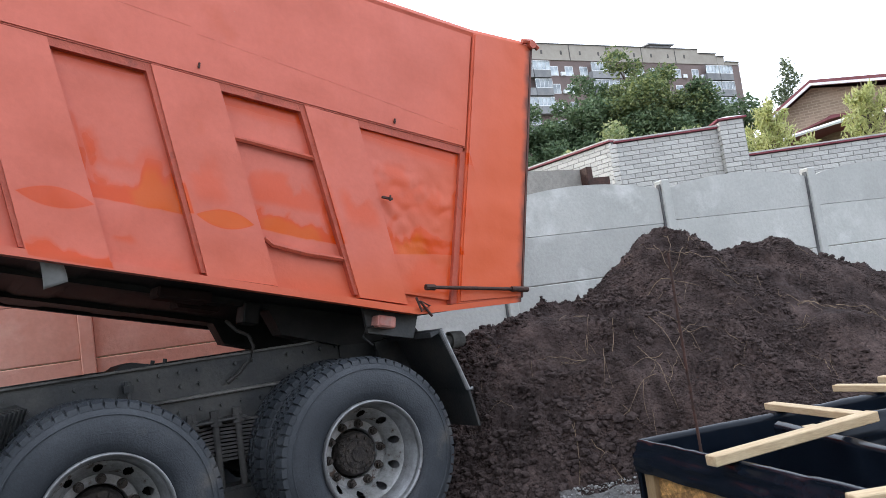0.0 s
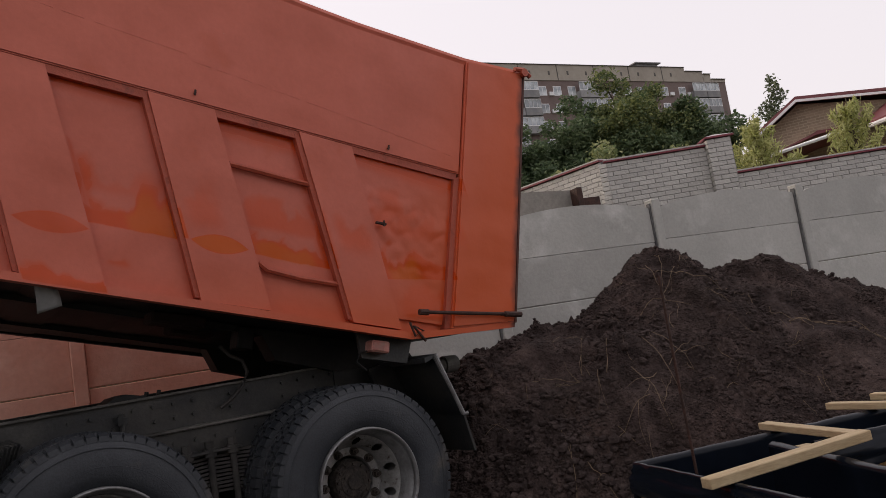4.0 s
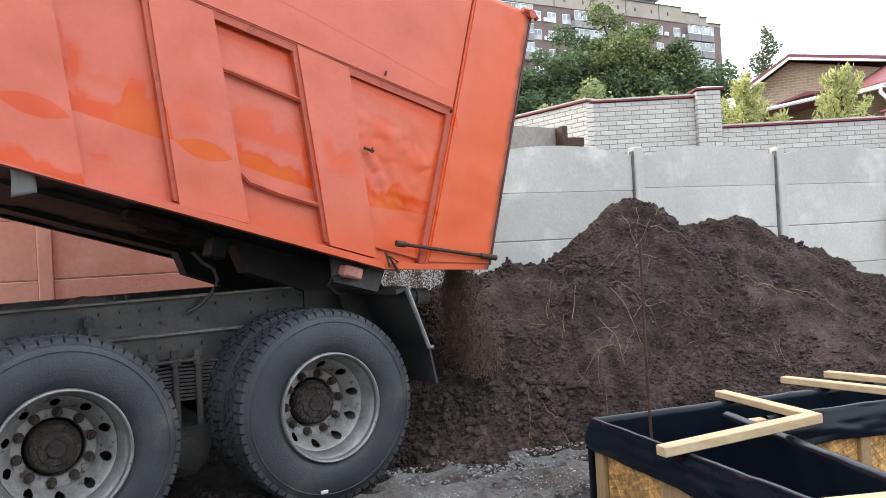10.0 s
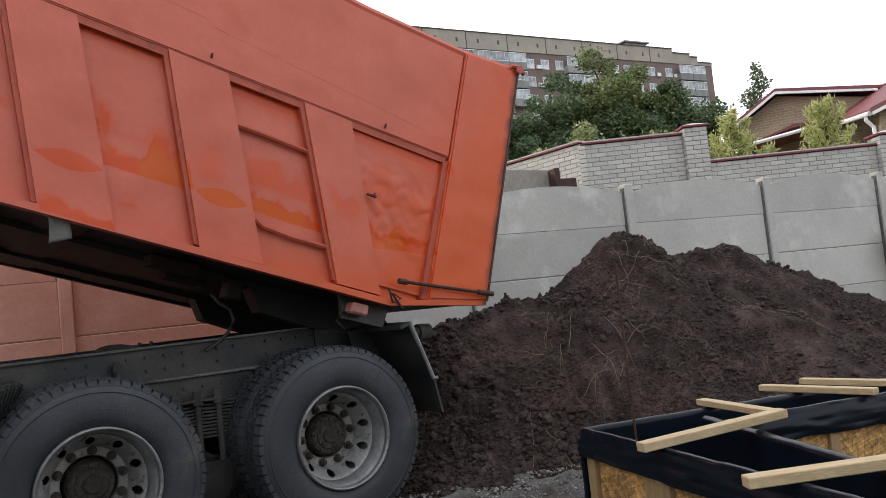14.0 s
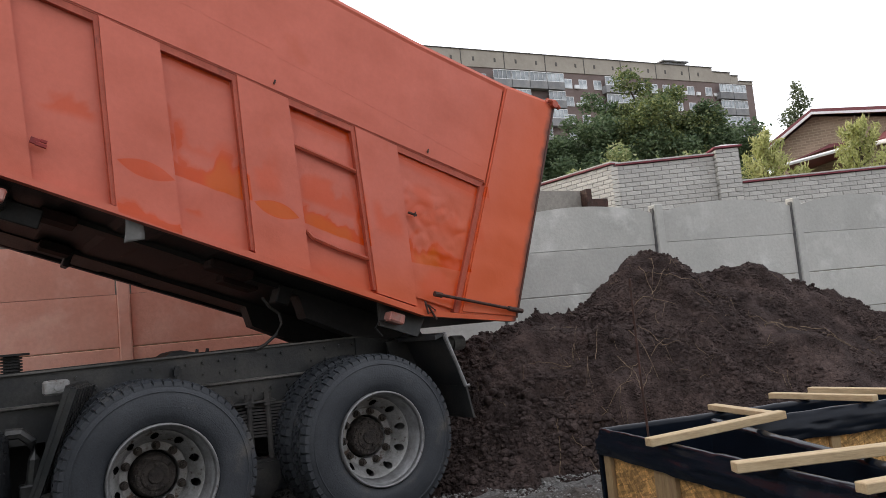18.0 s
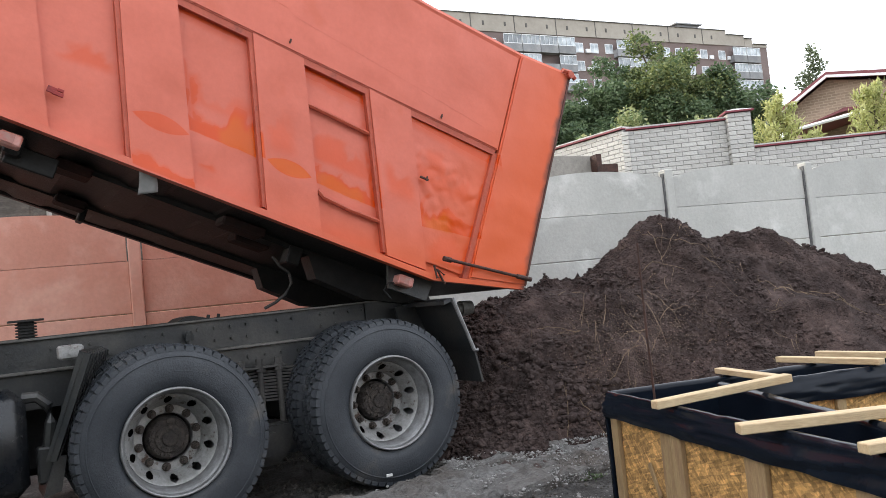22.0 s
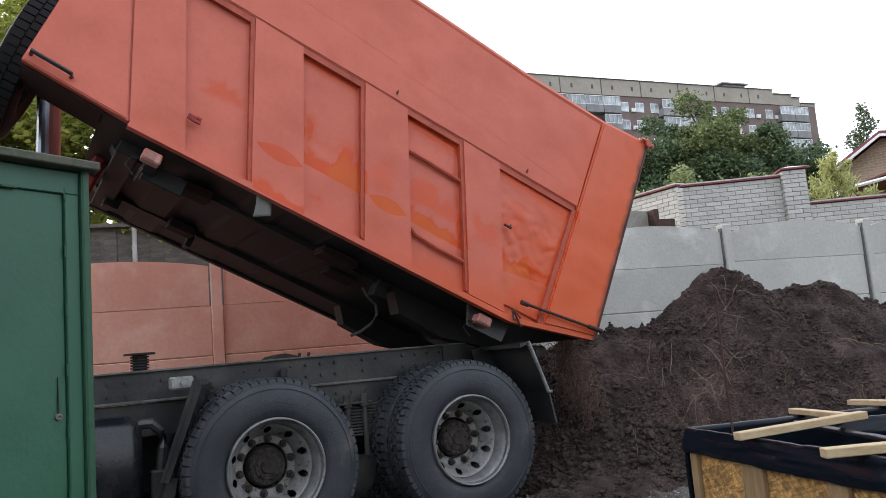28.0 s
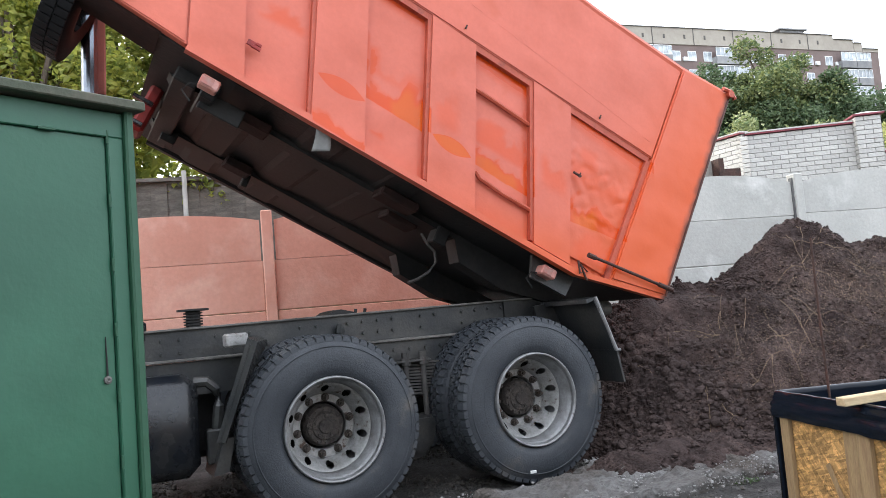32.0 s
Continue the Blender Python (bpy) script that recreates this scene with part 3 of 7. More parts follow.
def tree(name, label, base, height, blobs, count, leaf, mat, seed, trunk=0.12, limbs=9, category="tree", group=""):
    """A tapered trunk with limbs that reach into the crown's clumps; blobs: (x, y, z, r) about the base."""
    rng = np.random.default_rng(seed)
    th = thing(name, label, category, group, at=pose(*base))
    bm = bmesh.new()
    top = Vector((rng.uniform(-.1, .1) * height, rng.uniform(-.1, .1) * height, height * 0.75))
    mid = top * 0.5 + Vector((rng.uniform(-.04, .04) * height, rng.uniform(-.04, .04) * height, 0))
    pipe(bm, [(0, 0, 0), mid * 0.5, mid, (mid + top) / 2, top], trunk, 8, 0.25)
    for i in range(min(limbs, len(blobs))):
        b = Vector(blobs[i][:3])
        k = rng.uniform(0.35, 0.9)
        s = mid * (2 * k) if k < 0.5 else mid + (top - mid) * (2 * k - 1)
        pipe(bm, [s, s * 0.5 + b * 0.5 + Vector((0, 0, 0.04 * height)), b], trunk * 0.4, 6, 0.25)
    part("trunk", bm, M_BARK, th)
    pts = []
    w = np.array([b[3] ** 2 for b in blobs]); w = w / w.sum()
    for b, k in zip(blobs, (w * count).astype(int)):
        d = rng.normal(size=(k, 3)); d /= np.linalg.norm(d, axis=1)[:, None]
        rad = b[3] * rng.uniform(0.25, 1.0, k) ** 0.5 * (1 + 0.25 * np.sin(7 * d[:, 0] + 5 * d[:, 2] + b[0]))
        # twigs: leaves gather in tufts
        tuft = rng.normal(size=(k, 3)) * 0.08 * b[3]
        pts.append(np.array(b[:3]) + d * rad[:, None] * [1, 1, 0.85] + tuft)
    leaves("crown", np.concatenate(pts), leaf, mat, th, rng)
    return th


def cloud(rng, n, centre, spread, rmin, rmax):
    return [(centre[0] + rng.normal() * spread[0], centre[1] + rng.normal() * spread[1], centre[2] + rng.normal() * spread[2], rng.uniform(rmin, rmax)) for _ in range(n)]


# ---- ground: one sheet to the horizon, level in the yard, rising behind the fence ----
def ground_height(x, y):
    z = -0.005 + 0.022 * min(max(x, -2), 3) - 0.03
    if y > 8.4:
        z += 1.6 * min(1, (y - 8.4) / 1.2) + 0.05 * max(0, min(y, 60) - 9.6)
    return z


def build_ground():
    xs = [-2000, -600, -200, -80, -40, -20, -12] + [-8 + 0.4 * i for i in range(66)] + [20, 24, 30, 40, 60, 90, 150, 300, 800, 2000]
    ys = [-2000, -600, -200, -60, -20, -10] + [-6 + 0.4 * i for i in range(36)] + [8.41, 8.7, 9.1, 9.6, 11, 13, 16, 20, 26, 34, 45, 60, 90, 150, 300, 800, 2000]
    v = []
    for y in ys:
        for x in xs:
            z = ground_height(x, y)
            if -8 < x < 18 and -6 < y < 8.4:
                z += 0.03 * (noise.noise((x * 0.9, y * 0.9, 0)))
            v.append((x, y, z))
    k = len(xs)
    f = [(j * k + i, j * k + i + 1, (j + 1) * k + i + 1, (j + 1) * k + i) for j in range(len(ys) - 1) for i in range(k - 1)]
    ob = raw_mesh("ground", v, f, M_GROUND, smooth=True)
    ob.data.materials.append(M_HILL)
    for p in ob.data.polygons:
        if p.center.y > 8.5 or abs(p.center.x) > 25 or p.center.y < -12:
            p.material_index = 1
    tagged(ob, "grey gravelly yard ground with dark earth patches", "ground", kind="structure")


build_ground()


# ---- earth pile ----
# crests: x, y, height, slope
CRESTS = [(5.29, 6.0, 1.87, 1.05), (5.07, 5.95, 1.72, 2.2), (5.13, 6.0, 1.73, 1.0), (4.92, 6.1, 1.47, 0.95), (5.5, 6.05, 1.57, 0.9), (5.74, 6.1, 1.58, 0.8), (5.95, 6.1, 1.53, 0.75), (6.32, 6.1, 1.58, 0.75), (6.55, 6.1, 1.63, 0.8), (6.8, 6.1, 1.54, 0.8), (7.08, 6.1, 1.40, 0.75), (7.5, 6.1, 1.2, 0.65), (8.02, 6.1, 1.03, 0.55), (8.56, 6.1, 0.8, 0.5), (9.2, 6.3, 0.55, 0.4),
          (7.0, 5.2, 0.75, 0.6), (6.0, 5.1, 1.0, 0.72), (4.69, 5.95, 1.33, 0.9), (4.36, 6.0, 1.36, 0.9), (4.05, 6.05, 1.35, 0.9), (3.7, 6.2, 1.06, 0.8), (3.3, 6.3, 0.85, 0.75), (4.1, 5.2, 0.84, 0.8), (3.6, 5.3, 0.7, 0.8), (4.9, 5.1, 1.0, 0.75), (4.6, 5.35, 1.12, 0.95),
          (4.45, 5.32, 1.19, 1.9), (4.6, 5.75, 1.31, 1.2), (3.72, 5.42, 0.9, 1.5), (3.85, 5.38, 0.88, 1.4), (3.5, 5.05, 0.68, 2.0), (3.8, 6.0, 1.28, 0.95), (3.55, 6.0, 1.18, 0.95), (3.36, 6.05, 1.06, 1.0)]


def pile_height(x, y):
    n1 = noise.noise((x * 1.1, y * 1.1, 3.0))
    n2 = noise.noise((x * 3.1, y * 3.1, 7.0))
    wx, wy = x + 0.09 * noise.noise((x * 2, y * 2, 11)), y + 0.09 * noise.noise((x * 2, y * 2, 17))
    wx += 0.03 * noise.noise((x * 6, y * 6, 21))
    wy += 0.03 * noise.noise((x * 6, y * 6, 27))
    acc = 0.0
    for cx, cy, h, s in CRESTS:
        d = math.hypot(wx - cx, wy - cy)
        d = math.sqrt(d * d + 0.02) - 0.12
        acc += math.exp(26 * (h - s * d))
    z = math.log(acc + 1e-9) / 26
    on = min(1, max(0, z + 0.1))
    z += 0.05 * n1 * on + 0.035 * n2 * on
    rough = min(1.0, max(0.0, 0.5 + 1.6 * noise.noise((x * 1.9 + 7, y * 1.9, 33))))
    for k, a in ((4.3, 0.035), (8, 0.012 + 0.03 * rough), (15, 0.026 * (0.12 + rough)), (29, 0.022 * rough + 0.002), (52, 0.014 * rough + 0.001)):
        q = noise.noise((x * k, y * k, k))
        z += a * (q if k < 6 else abs(q) * 1.7 - 0.45) * (0.4 + 0.6 * on)
    # knots of clods
    knot = min(1.0, max(0.0, 0.25 + 2.2 * noise.noise((x * 1.4 + 5, y * 1.4, 71)))) * on
    if knot > 0.02:
        for k, a in ((6.5, 0.07), (13, 0.055), (24, 0.03)):
            d = noise.voronoi((x * k, y * k, 0.4 * k))[0]
            z += a * knot * (min(0.45, d[1] - d[0]) - 0.2)
    # slump gullies that run downhill
    z -= 0.08 * max(0, noise.noise((x * 3.4 + y * 0.6, 0.3, 5))) * on
    # slipped scarps: short steps across the slope
    st = noise.noise((x * 1.7, y * 1.3, 41)) * 0.35 + z
    q = st * 4.2 + 0.5 * noise.noise((x * 3.3, y * 3.3, 44))
    q -= math.floor(q)
    z += 0.085 * (min(1.0, q * 5) - q) * on * min(1.0, max(0.0, 0.55 + 1.5 * noise.noise((x * 1.1, y * 1.1, 47)))) - 0.03
    # the foot stays clear of the gravel by the planter
    foot = (y - 4.38 - 0.34 * min(1, max(0, (x - 3.0) / 0.5)) - 0.1 * n2 - 0.07 * noise.noise((x * 7, y * 7, 3))) * 1.6 + max(0, x - 3.95) * 1.5
    return min(z, foot)


def build_pile():
    th = thing("earth_pile", "large heap of freshly tipped dark brown earth against the fence", "earth pile", kind="stuff")
    x0, x1, y0, y1, s = 2.4, 10.6, 3.2, 8.06, 0.018
    nx, ny = int((x1 - x0) / s) + 1, int((y1 - y0) / s) + 1
    v = [(x0 + i * s, y0 + j * s, pile_height(x0 + i * s, y0 + j * s)) for j in range(ny) for i in range(nx)]
    keep = [p[2] > ground_height(p[0], p[1]) - 0.12 for p in v]
    f = []
    for j in range(ny - 1):
        for i in range(nx - 1):
            q = (j * nx + i, j * nx + i + 1, (j + 1) * nx + i + 1, (j + 1) * nx + i)
            if any(keep[k] for k in q):
                f.append(q)
    raw_mesh("heap", v, f, M_SOIL, th, smooth=True)
    return th


build_pile()


# ---- panel fence ----
def build_fence(name, label, posts, mat, seams, top, arch, y=8.13):
    th = thing(name, label, "fence", kind="structure")
    for x in posts:
        bm = bmesh.new()
        box(bm, x - 0.06, x + 0.06, y - 0.06, y + 0.1, -0.3, top + 0.04, 0.012)
        p = part("post", bm, mat, th)
        # dark strip stands in for the shadowed gap beside the post
        if mat is M_PANEL:
            bm = bmesh.new()
            box(bm, x - 0.076, x - 0.061, y - 0.03, y + 0.04, -0.3, top - 0.01, 0.003)
            part("joint_strip", bm, M_JOINT_SHADE, p)
    for k, (a, b) in enumerate(zip(posts, posts[1:])):
        # the grey panels were set a little higher bay by bay
        lift = min(0.08, 0.02 + 0.035 * k) if mat is M_PANEL else 0.0
        zs = [-0.25] + [z + lift for z in seams]
        for z0, z1 in zip(zs, zs[1:]):
            bm = bmesh.new()
            box(bm, a + 0.062, b - (0.078 if mat is M_PANEL else 0.062), y, y + 0.05, z0 + 0.003, z1 - 0.003, 0.008)
            part("panel", bm, mat, th)
        n = 14
        poly = [(a + 0.078, zs[-1] + 0.001)] + [(b - 0.078, zs[-1] + 0.001)]
        for i in range(n + 1):
            k = 1 - i / n
            poly.append((a + 0.078 + (b - a - 0.156) * k, top - 0.06 + arch * math.sin(math.pi * k) ** 0.8))
        bm = bmesh.new()
        prism(bm, poly, y, y + 0.05)
        part("top_panel", bm, mat, th)


build_fence("fence_grey", "grey precast concrete panel fence with arched top panels", [2.62, 4.75, 6.97, 9.24, 11.42, 13.7, 16.0, 18.3], M_PANEL, [0.33, 0.88, 1.43, 1.985], 2.52, 0.12)
build_fence("fence_salmon", "salmon-painted concrete panel fence behind the truck", [-8.1, -6.0, -3.84, -1.7, 0.46, 2.45], M_PANEL_RED, [0.27, 0.81, 1.36, 1.905], 2.4, 0.09)


# ---- the tipping truck ----
TRUCK = thing("dump_truck", "orange tipper truck with its dirty steel bed raised to unload earth", "dump truck",
              at=Matrix.Translation((2.13, 4.545, 0)) @ pose(0, 0, 0, 0, 0, 13.5) @ Matrix.Translation((-2.13, -4.5, 0)))
HUB_R, HUB_F = (2.15, 0.562), (0.748, 0.557)
SIDE = 4.5


def prism_m(bm, h, y0, y1, z0, z1, m, fall0=0.0, fall1=0.0):
    """A tread block, a little narrower at its top; fall0, fall1: how far its top drops toward either shoulder."""
    c = [bm.verts.new(m @ Vector(p)) for p in ((-h, y0, z0), (h, y0, z0), (h, y1, z0), (-h, y1, z0), (-h * 0.94, y0 + 0.004, z1 - fall0), (h * 0.94, y0 + 0.004, z1 - fall0), (h * 0.94, y1 - 0.004, z1 - fall1), (-h * 0.94, y1 - 0.004, z1 - fall1))]
    for f in ((4, 5, 6, 7), (0, 1, 5, 4), (1, 2, 6, 5), (2, 3, 7, 6), (3, 0, 4, 7)):
        bm.faces.new([c[i] for i in f])


def wheel_meshes():
    """Dual-wheel parts about the hub, outer face at y = 0."""
    r = 0.54
    prof = [(0.035, 0.296), (0.012, 0.315), (0.0, 0.355), (0.0, 0.42), (0.01, 0.47), (0.028, 0.508), (0.04, 0.517), (0.06, 0.519), (0.14, 0.517), (0.22, 0.519), (0.24, 0.517), (0.252, 0.508), (0.275, 0.47), (0.285, 0.42), (0.28, 0.355), (0.25, 0.296)]
    bm = bmesh.new()
    lathe(bm, prof, 72)
    tyre = mesh_of("tyre", bm, M_RUBBER, True)
    bm = bmesh.new()
    for k in range(60):  # tread blocks in staggered rows, shoulder lugs at the edges
        for y0, y1, off, w in ((0.022, 0.086, 0, 0.8), (0.094, 0.138, 0.5, 0.8), (0.146, 0.188, 0, 0.8), (0.196, 0.26, 0.5, 0.8)):
            a = 2 * math.pi * (k + off) / 60
            m = Matrix.Rotation(-a, 4, "Y")
            prism_m(bm, w * 0.0283, y0, y1, 0.5, r, m, 0.014 if y0 < 0.05 else 0, 0.014 if y1 > 0.24 else 0)
    tread = mesh_of("tread", bm, M_RUBBER)
    # raised sidewall bands
    bm = bmesh.new()
    lathe(bm, [(0.004, 0.387), (-0.001, 0.389), (-0.001, 0.391), (0.004, 0.393)], 72)
    lathe(bm, [(0.012, 0.466), (0.005, 0.47), (0.008, 0.475), (0.016, 0.478)], 72)
    band = mesh_of("sidewall_band", bm, M_RUBBER, True)
    bm = bmesh.new()
    lathe(bm, [(0.05, 0.326), (0.002, 0.324), (-0.006, 0.319), (-0.004, 0.311), (0.012, 0.306), (0.03, 0.304), (0.034, 0.31), (0.04, 0.31), (0.044, 0.297), (0.075, 0.295), (0.08, 0.286), (0.125, 0.286), (0.13, 0.279), (0.2, 0.278), (0.29, 0.276), (0.315, 0.27)], 64)
    rim = mesh_of("rim", bm, M_RIM, True)
    # dished disc with ten oval hand holes
    bm = bmesh.new()
    seg, per, rows = 320, 32, 16
    prof = [(0.085 + 0.1 * (i / rows) ** 1.3, 0.276 - 0.066 * i / rows) for i in range(rows + 1)] + [(0.205, 0.205), (0.21, 0.2), (0.21, 0.155), (0.218, 0.15), (0.3, 0.15)]
    rings = [[bm.verts.new((rr * math.cos(2 * math.pi * k / seg), y, rr * math.sin(2 * math.pi * k / seg))) for k in range(seg)] for y, rr in prof]
    for i, (a, b) in enumerate(zip(rings, rings[1:])):
        for k in range(seg):
            if ((k % per + 0.5 - 16) / 5.0) ** 2 + ((i + 0.5 - 8.6) / 5.3) ** 2 < 1:
                continue
            bm.faces.new((a[k], a[(k + 1) % seg], b[(k + 1) % seg], b[k]))
    bmesh.ops.recalc_face_normals(bm, faces=bm.faces[:])
    disc = mesh_of("disc", bm, M_DISC)
    bm = bmesh.new()
    lathe(bm, [(0.275, 0.272), (0.3, 0.2), (0.32, 0.1), (0.32, 0.001)], 40)
    drum = mesh_of("brake_drum", bm, M_UNDER, True)
    bm = bmesh.new()
    lathe(bm, [(0.32, 0.138), (0.215, 0.134), (0.19, 0.128), (0.172, 0.118), (0.165, 0.09), (0.158, 0.084), (0.154, 0.05), (0.146, 0.044), (0.144, 0.001)], 36)
    for k in range(12):
        a = 2 * math.pi * k / 12
        rod(bm, (0.104 * math.cos(a), 0.175, 0.104 * math.sin(a)), (0.104 * math.cos(a), 0.154, 0.104 * math.sin(a)), 0.011, seg=6)
    for k in range(5):
        a = 2 * math.pi * (k + 0.2) / 5
        rod(bm, (0.066 * math.cos(a), 0.16, 0.066 * math.sin(a)), (0.066 * math.cos(a), 0.146, 0.066 * math.sin(a)), 0.013, seg=6)
    hub = mesh_of("hub", bm, M_HUB)
    bm = bmesh.new()
    rod(bm, (0, 0.212, 0), (0, 0.202, 0), 0.027, seg=14)
    rod(bm, (0, 0.203, 0), (0, 0.178, 0), 0.021, seg=6)
    rod(bm, (0, 0.179, 0), (0, 0.16, 0), 0.012, seg=8)
    nut = mesh_of("wheel_nut", bm, M_NUT)
    return tyre, tread, band, rim, disc, drum, hub, nut


def build_wheels():
    tyre, tread, band, rim, disc, drum, hub, nut = wheel_meshes()

    shrink = Matrix.Diagonal((0.93, 1.0, 0.93, 1.0))

    def wheel(x, z, y, turn, flip=False):
        w = new("wheel")
        w.parent = TRUCK
        w.matrix_basis = pose(x, y, z, 0, turn, 180 if flip else 0) @ Matrix.Diagonal((1.035, 1.0, 1.035, 1.0))
        tagged(w, "dual truck wheel with a worn grey steel rim")
        piece("tyre", tyre, w, pose(0, 0, 0))
        piece("inner_tyre", tyre, w, pose(0, 0.33, 0, 0, 3))
        tagged(piece("tread", tread, w, pose(0, 0, 0)), kind="stuff")
        tagged(piece("inner_tread", tread, w, pose(0, 0.33, 0, 0, 3)), kind="stuff")
        piece("sidewall_band", band, w, pose(0, 0, 0))
        piece("rim", rim, w, pose(0, 0, 0) @ shrink)
        piece("disc", disc, w, pose(0, 0.055, 0) @ shrink)
        piece("brake_drum", drum, w, pose(0, 0.055, 0) @ shrink)
        piece("hub", hub, w, pose(0, 0.055, 0) @ shrink)
        for k in range(10):
            a = 2 * math.pi * (k + 0.3) / 10
            piece("wheel_nut", nut, w, shrink @ pose(0.178 * math.cos(a), 0.055, 0.178 * math.sin(a)))
        return w

    wr = wheel(*HUB_R, SIDE, 8)
    wheel(*HUB_F, SIDE, 0)
    wheel(*HUB_R, 7.0, 20, True)
    wheel(*HUB_F, 7.0, 40, True)
    wheel(-3.1, 0.47, SIDE + 0.05, 12)
    wheel(-3.1, 0.47, 6.95, 50, True)
    bm = bmesh.new()
    box(bm, -0.022, 0.022, -0.006, 0.004, -0.009, 0.009, 0.002)
    lab = part("tyre_tag", bm, M_WHITE, wr, "small white tag on the sidewall")
    lab.matrix_basis = pose(-0.015, 0.004, -0.455, 0, -6, 0)


def build_chassis():
    for y in (5.12, 6.3):
        bm = bmesh.new()
        prism(bm, [(-4.6, 1.0), (2.8, 1.03), (2.8, 1.25), (-4.6, 1.18)], y, y + 0.09, 0)
        rail = part("frame_rail", bm, M_CHASSIS, TRUCK, "dusty black steel frame rail")
        # pale strip stands in for the sunlit highlight along the rail
        bm = bmesh.new()
        box(bm, -4.6, 2.7, y - 0.03 if y < 6 else y, y + 0.09 if y < 6 else y + 0.12, 1.212, 1.226, 0.003, Matrix.Rotation(-0.0095, 4, "Y"))
        part("top_flange", bm, M_PALE_STEEL, rail, "pale flange edge standing for its sunlit highlight")
    # folded lower edge of the rail, its highlight put in as a paler colour
    bm = bmesh.new()
    box(bm, -4.6, 2.66, 5.045, 5.12, 1.018, 1.036, 0.004)
    part("bottom_flange", bm, M_PALE_STEEL, TRUCK, "folded edge of the frame rail, its highlight painted pale")
    bm = bmesh.new()
    prism(bm, [(-0.35, 0.8), (2.55, 0.86), (2.7, 1.015), (-0.35, 1.015)], 5.075, 5.12)
    part("lower_rail", bm, M_CHASSIS, TRUCK)
    bm = bmesh.new()
    rng = random.Random(4)
    for i in range(26):
        x = -0.25 + i * 0.11
        for z in (1.075, 1.155):
            if rng.random() < 0.75:
                rod(bm, (x, 5.12, z + x * 0.016), (x, 5.1, z + x * 0.016), 0.011, seg=6)
    for i in range(14):
        x = 0.9 + i * 0.12
        rod(bm, (x, 5.076, 0.94 + 0.012 * x), (x, 5.06, 0.94 + 0.012 * x), 0.012, seg=6)
    part("rivets", bm, M_CHASSIS, TRUCK, kind="stuff")
    for x in (-4.0, -2.2, -0.6, 0.8, 1.45, 2.1, 2.66):
        bm = bmesh.new()
        box(bm, x - 0.06, x + 0.06, 5.2, 6.3, 0.96, 1.14, 0.01)
        part("crossmember", bm, M_CHASSIS, TRUCK)
    for x, z in (HUB_R, HUB_F, (-3.1, 0.47)):
        bm = bmesh.new()
        rod(bm, (x, 4.75, z), (x, 6.75, z), 0.085, seg=14)
        if x > 0:
            bmesh.ops.create_uvsphere(bm, u_segments=16, v_segments=10, radius=0.24, matrix=Matrix.Translation((x, 5.75, z)))
        part("axle", bm, M_UNDER, TRUCK)
    # balance spring: a pack of leaves, clamps and the trunnion
    cx = (HUB_R[0] + HUB_F[0]) / 2
    for y in (5.12, 6.3):
        for i in range(11):
            l = 0.62 - 0.03 * i
            bm = bmesh.new()
            pts = [(cx - l, 0.825 - 0.019 * i), (cx, 0.86 - 0.0215 * i), (cx + l, 0.825 - 0.019 * i)]
            prism(bm, [(p[0], p[1]) for p in pts] + [(p[0], p[1] + 0.014) for p in pts[::-1]], y - 0.1, y)
            part("spring_leaf", bm, M_SPRING, TRUCK)
        for dx in (-0.15, -0.02, 0.11):
            bm = bmesh.new()
            rod(bm, (cx + dx, y - 0.12, 0.5), (cx + dx, y - 0.12, 0.925), 0.019)
            rod(bm, (cx + dx, y - 0.12, 0.85), (cx + dx, y - 0.12, 0.895), 0.036, seg=6)
            rod(bm, (cx + dx, y - 0.12, 0.897), (cx + dx, y - 0.12, 0.935), 0.027, seg=6)
            part("u_bolt", bm, M_SPRING, TRUCK)
        bm = bmesh.new()
        box(bm, cx - 0.2, cx + 0.16, y - 0.15, y, 0.868, 0.885, 0.004)
        part("spring_plate", bm, M_CHASSIS, TRUCK)
        bm = bmesh.new()
        prism(bm, [(cx - 0.2, 0.5), (cx + 0.2, 0.5), (cx + 0.14, 0.3), (cx + 0.06, 0.22), (cx - 0.06, 0.22), (cx - 0.14, 0.3)], y - 0.14, y + 0.02, 0.02)
        rod(bm, (cx, y - 0.19, 0.36), (cx, y, 0.36), 0.085, seg=18)
        part("trunnion", bm, M_CHASSIS, TRUCK)
    # rod link and clamp on the rail
    bm = bmesh.new()
    rod(bm, (1.0, 5.07, 1.02), (1.0, 5.07, 1.12), 0.015)
    rod(bm, (1.0, 5.07, 1.11), (1.0, 5.07, 1.15), 0.03, seg=6)
    rod(bm, (1.0, 5.07, 1.15), (1.0, 5.07, 1.17), 0.018, seg=6)
    box(bm, 0.95, 1.05, 5.02, 5.1, 1.036, 1.062, 0.004)
    part("rail_clamp", bm, M_CHASSIS, TRUCK)
    # air tank behind the front bogie wheel, fuel tank with strap
    bm = bmesh.new()
    box(bm, -1.35, 0.01, 4.72, 5.08, 0.36, 0.955, 0.07)
    tank = part("fuel_tank", bm, M_BLACK, TRUCK, "black painted fuel tank with a pale strap", True)
    for x in (-0.32, -1.0):
        bm = bmesh.new()
        c = [(4.714, 0.4), (4.714, 0.895), (4.785, 0.961), (5.05, 0.961), (5.05, 0.956), (4.787, 0.956), (4.72, 0.892), (4.72, 0.4)]
        vs = [[bm.verts.new((x + e, y, z)) for y, z in c] for e in (-0.009, 0.009)]
        k = len(c)
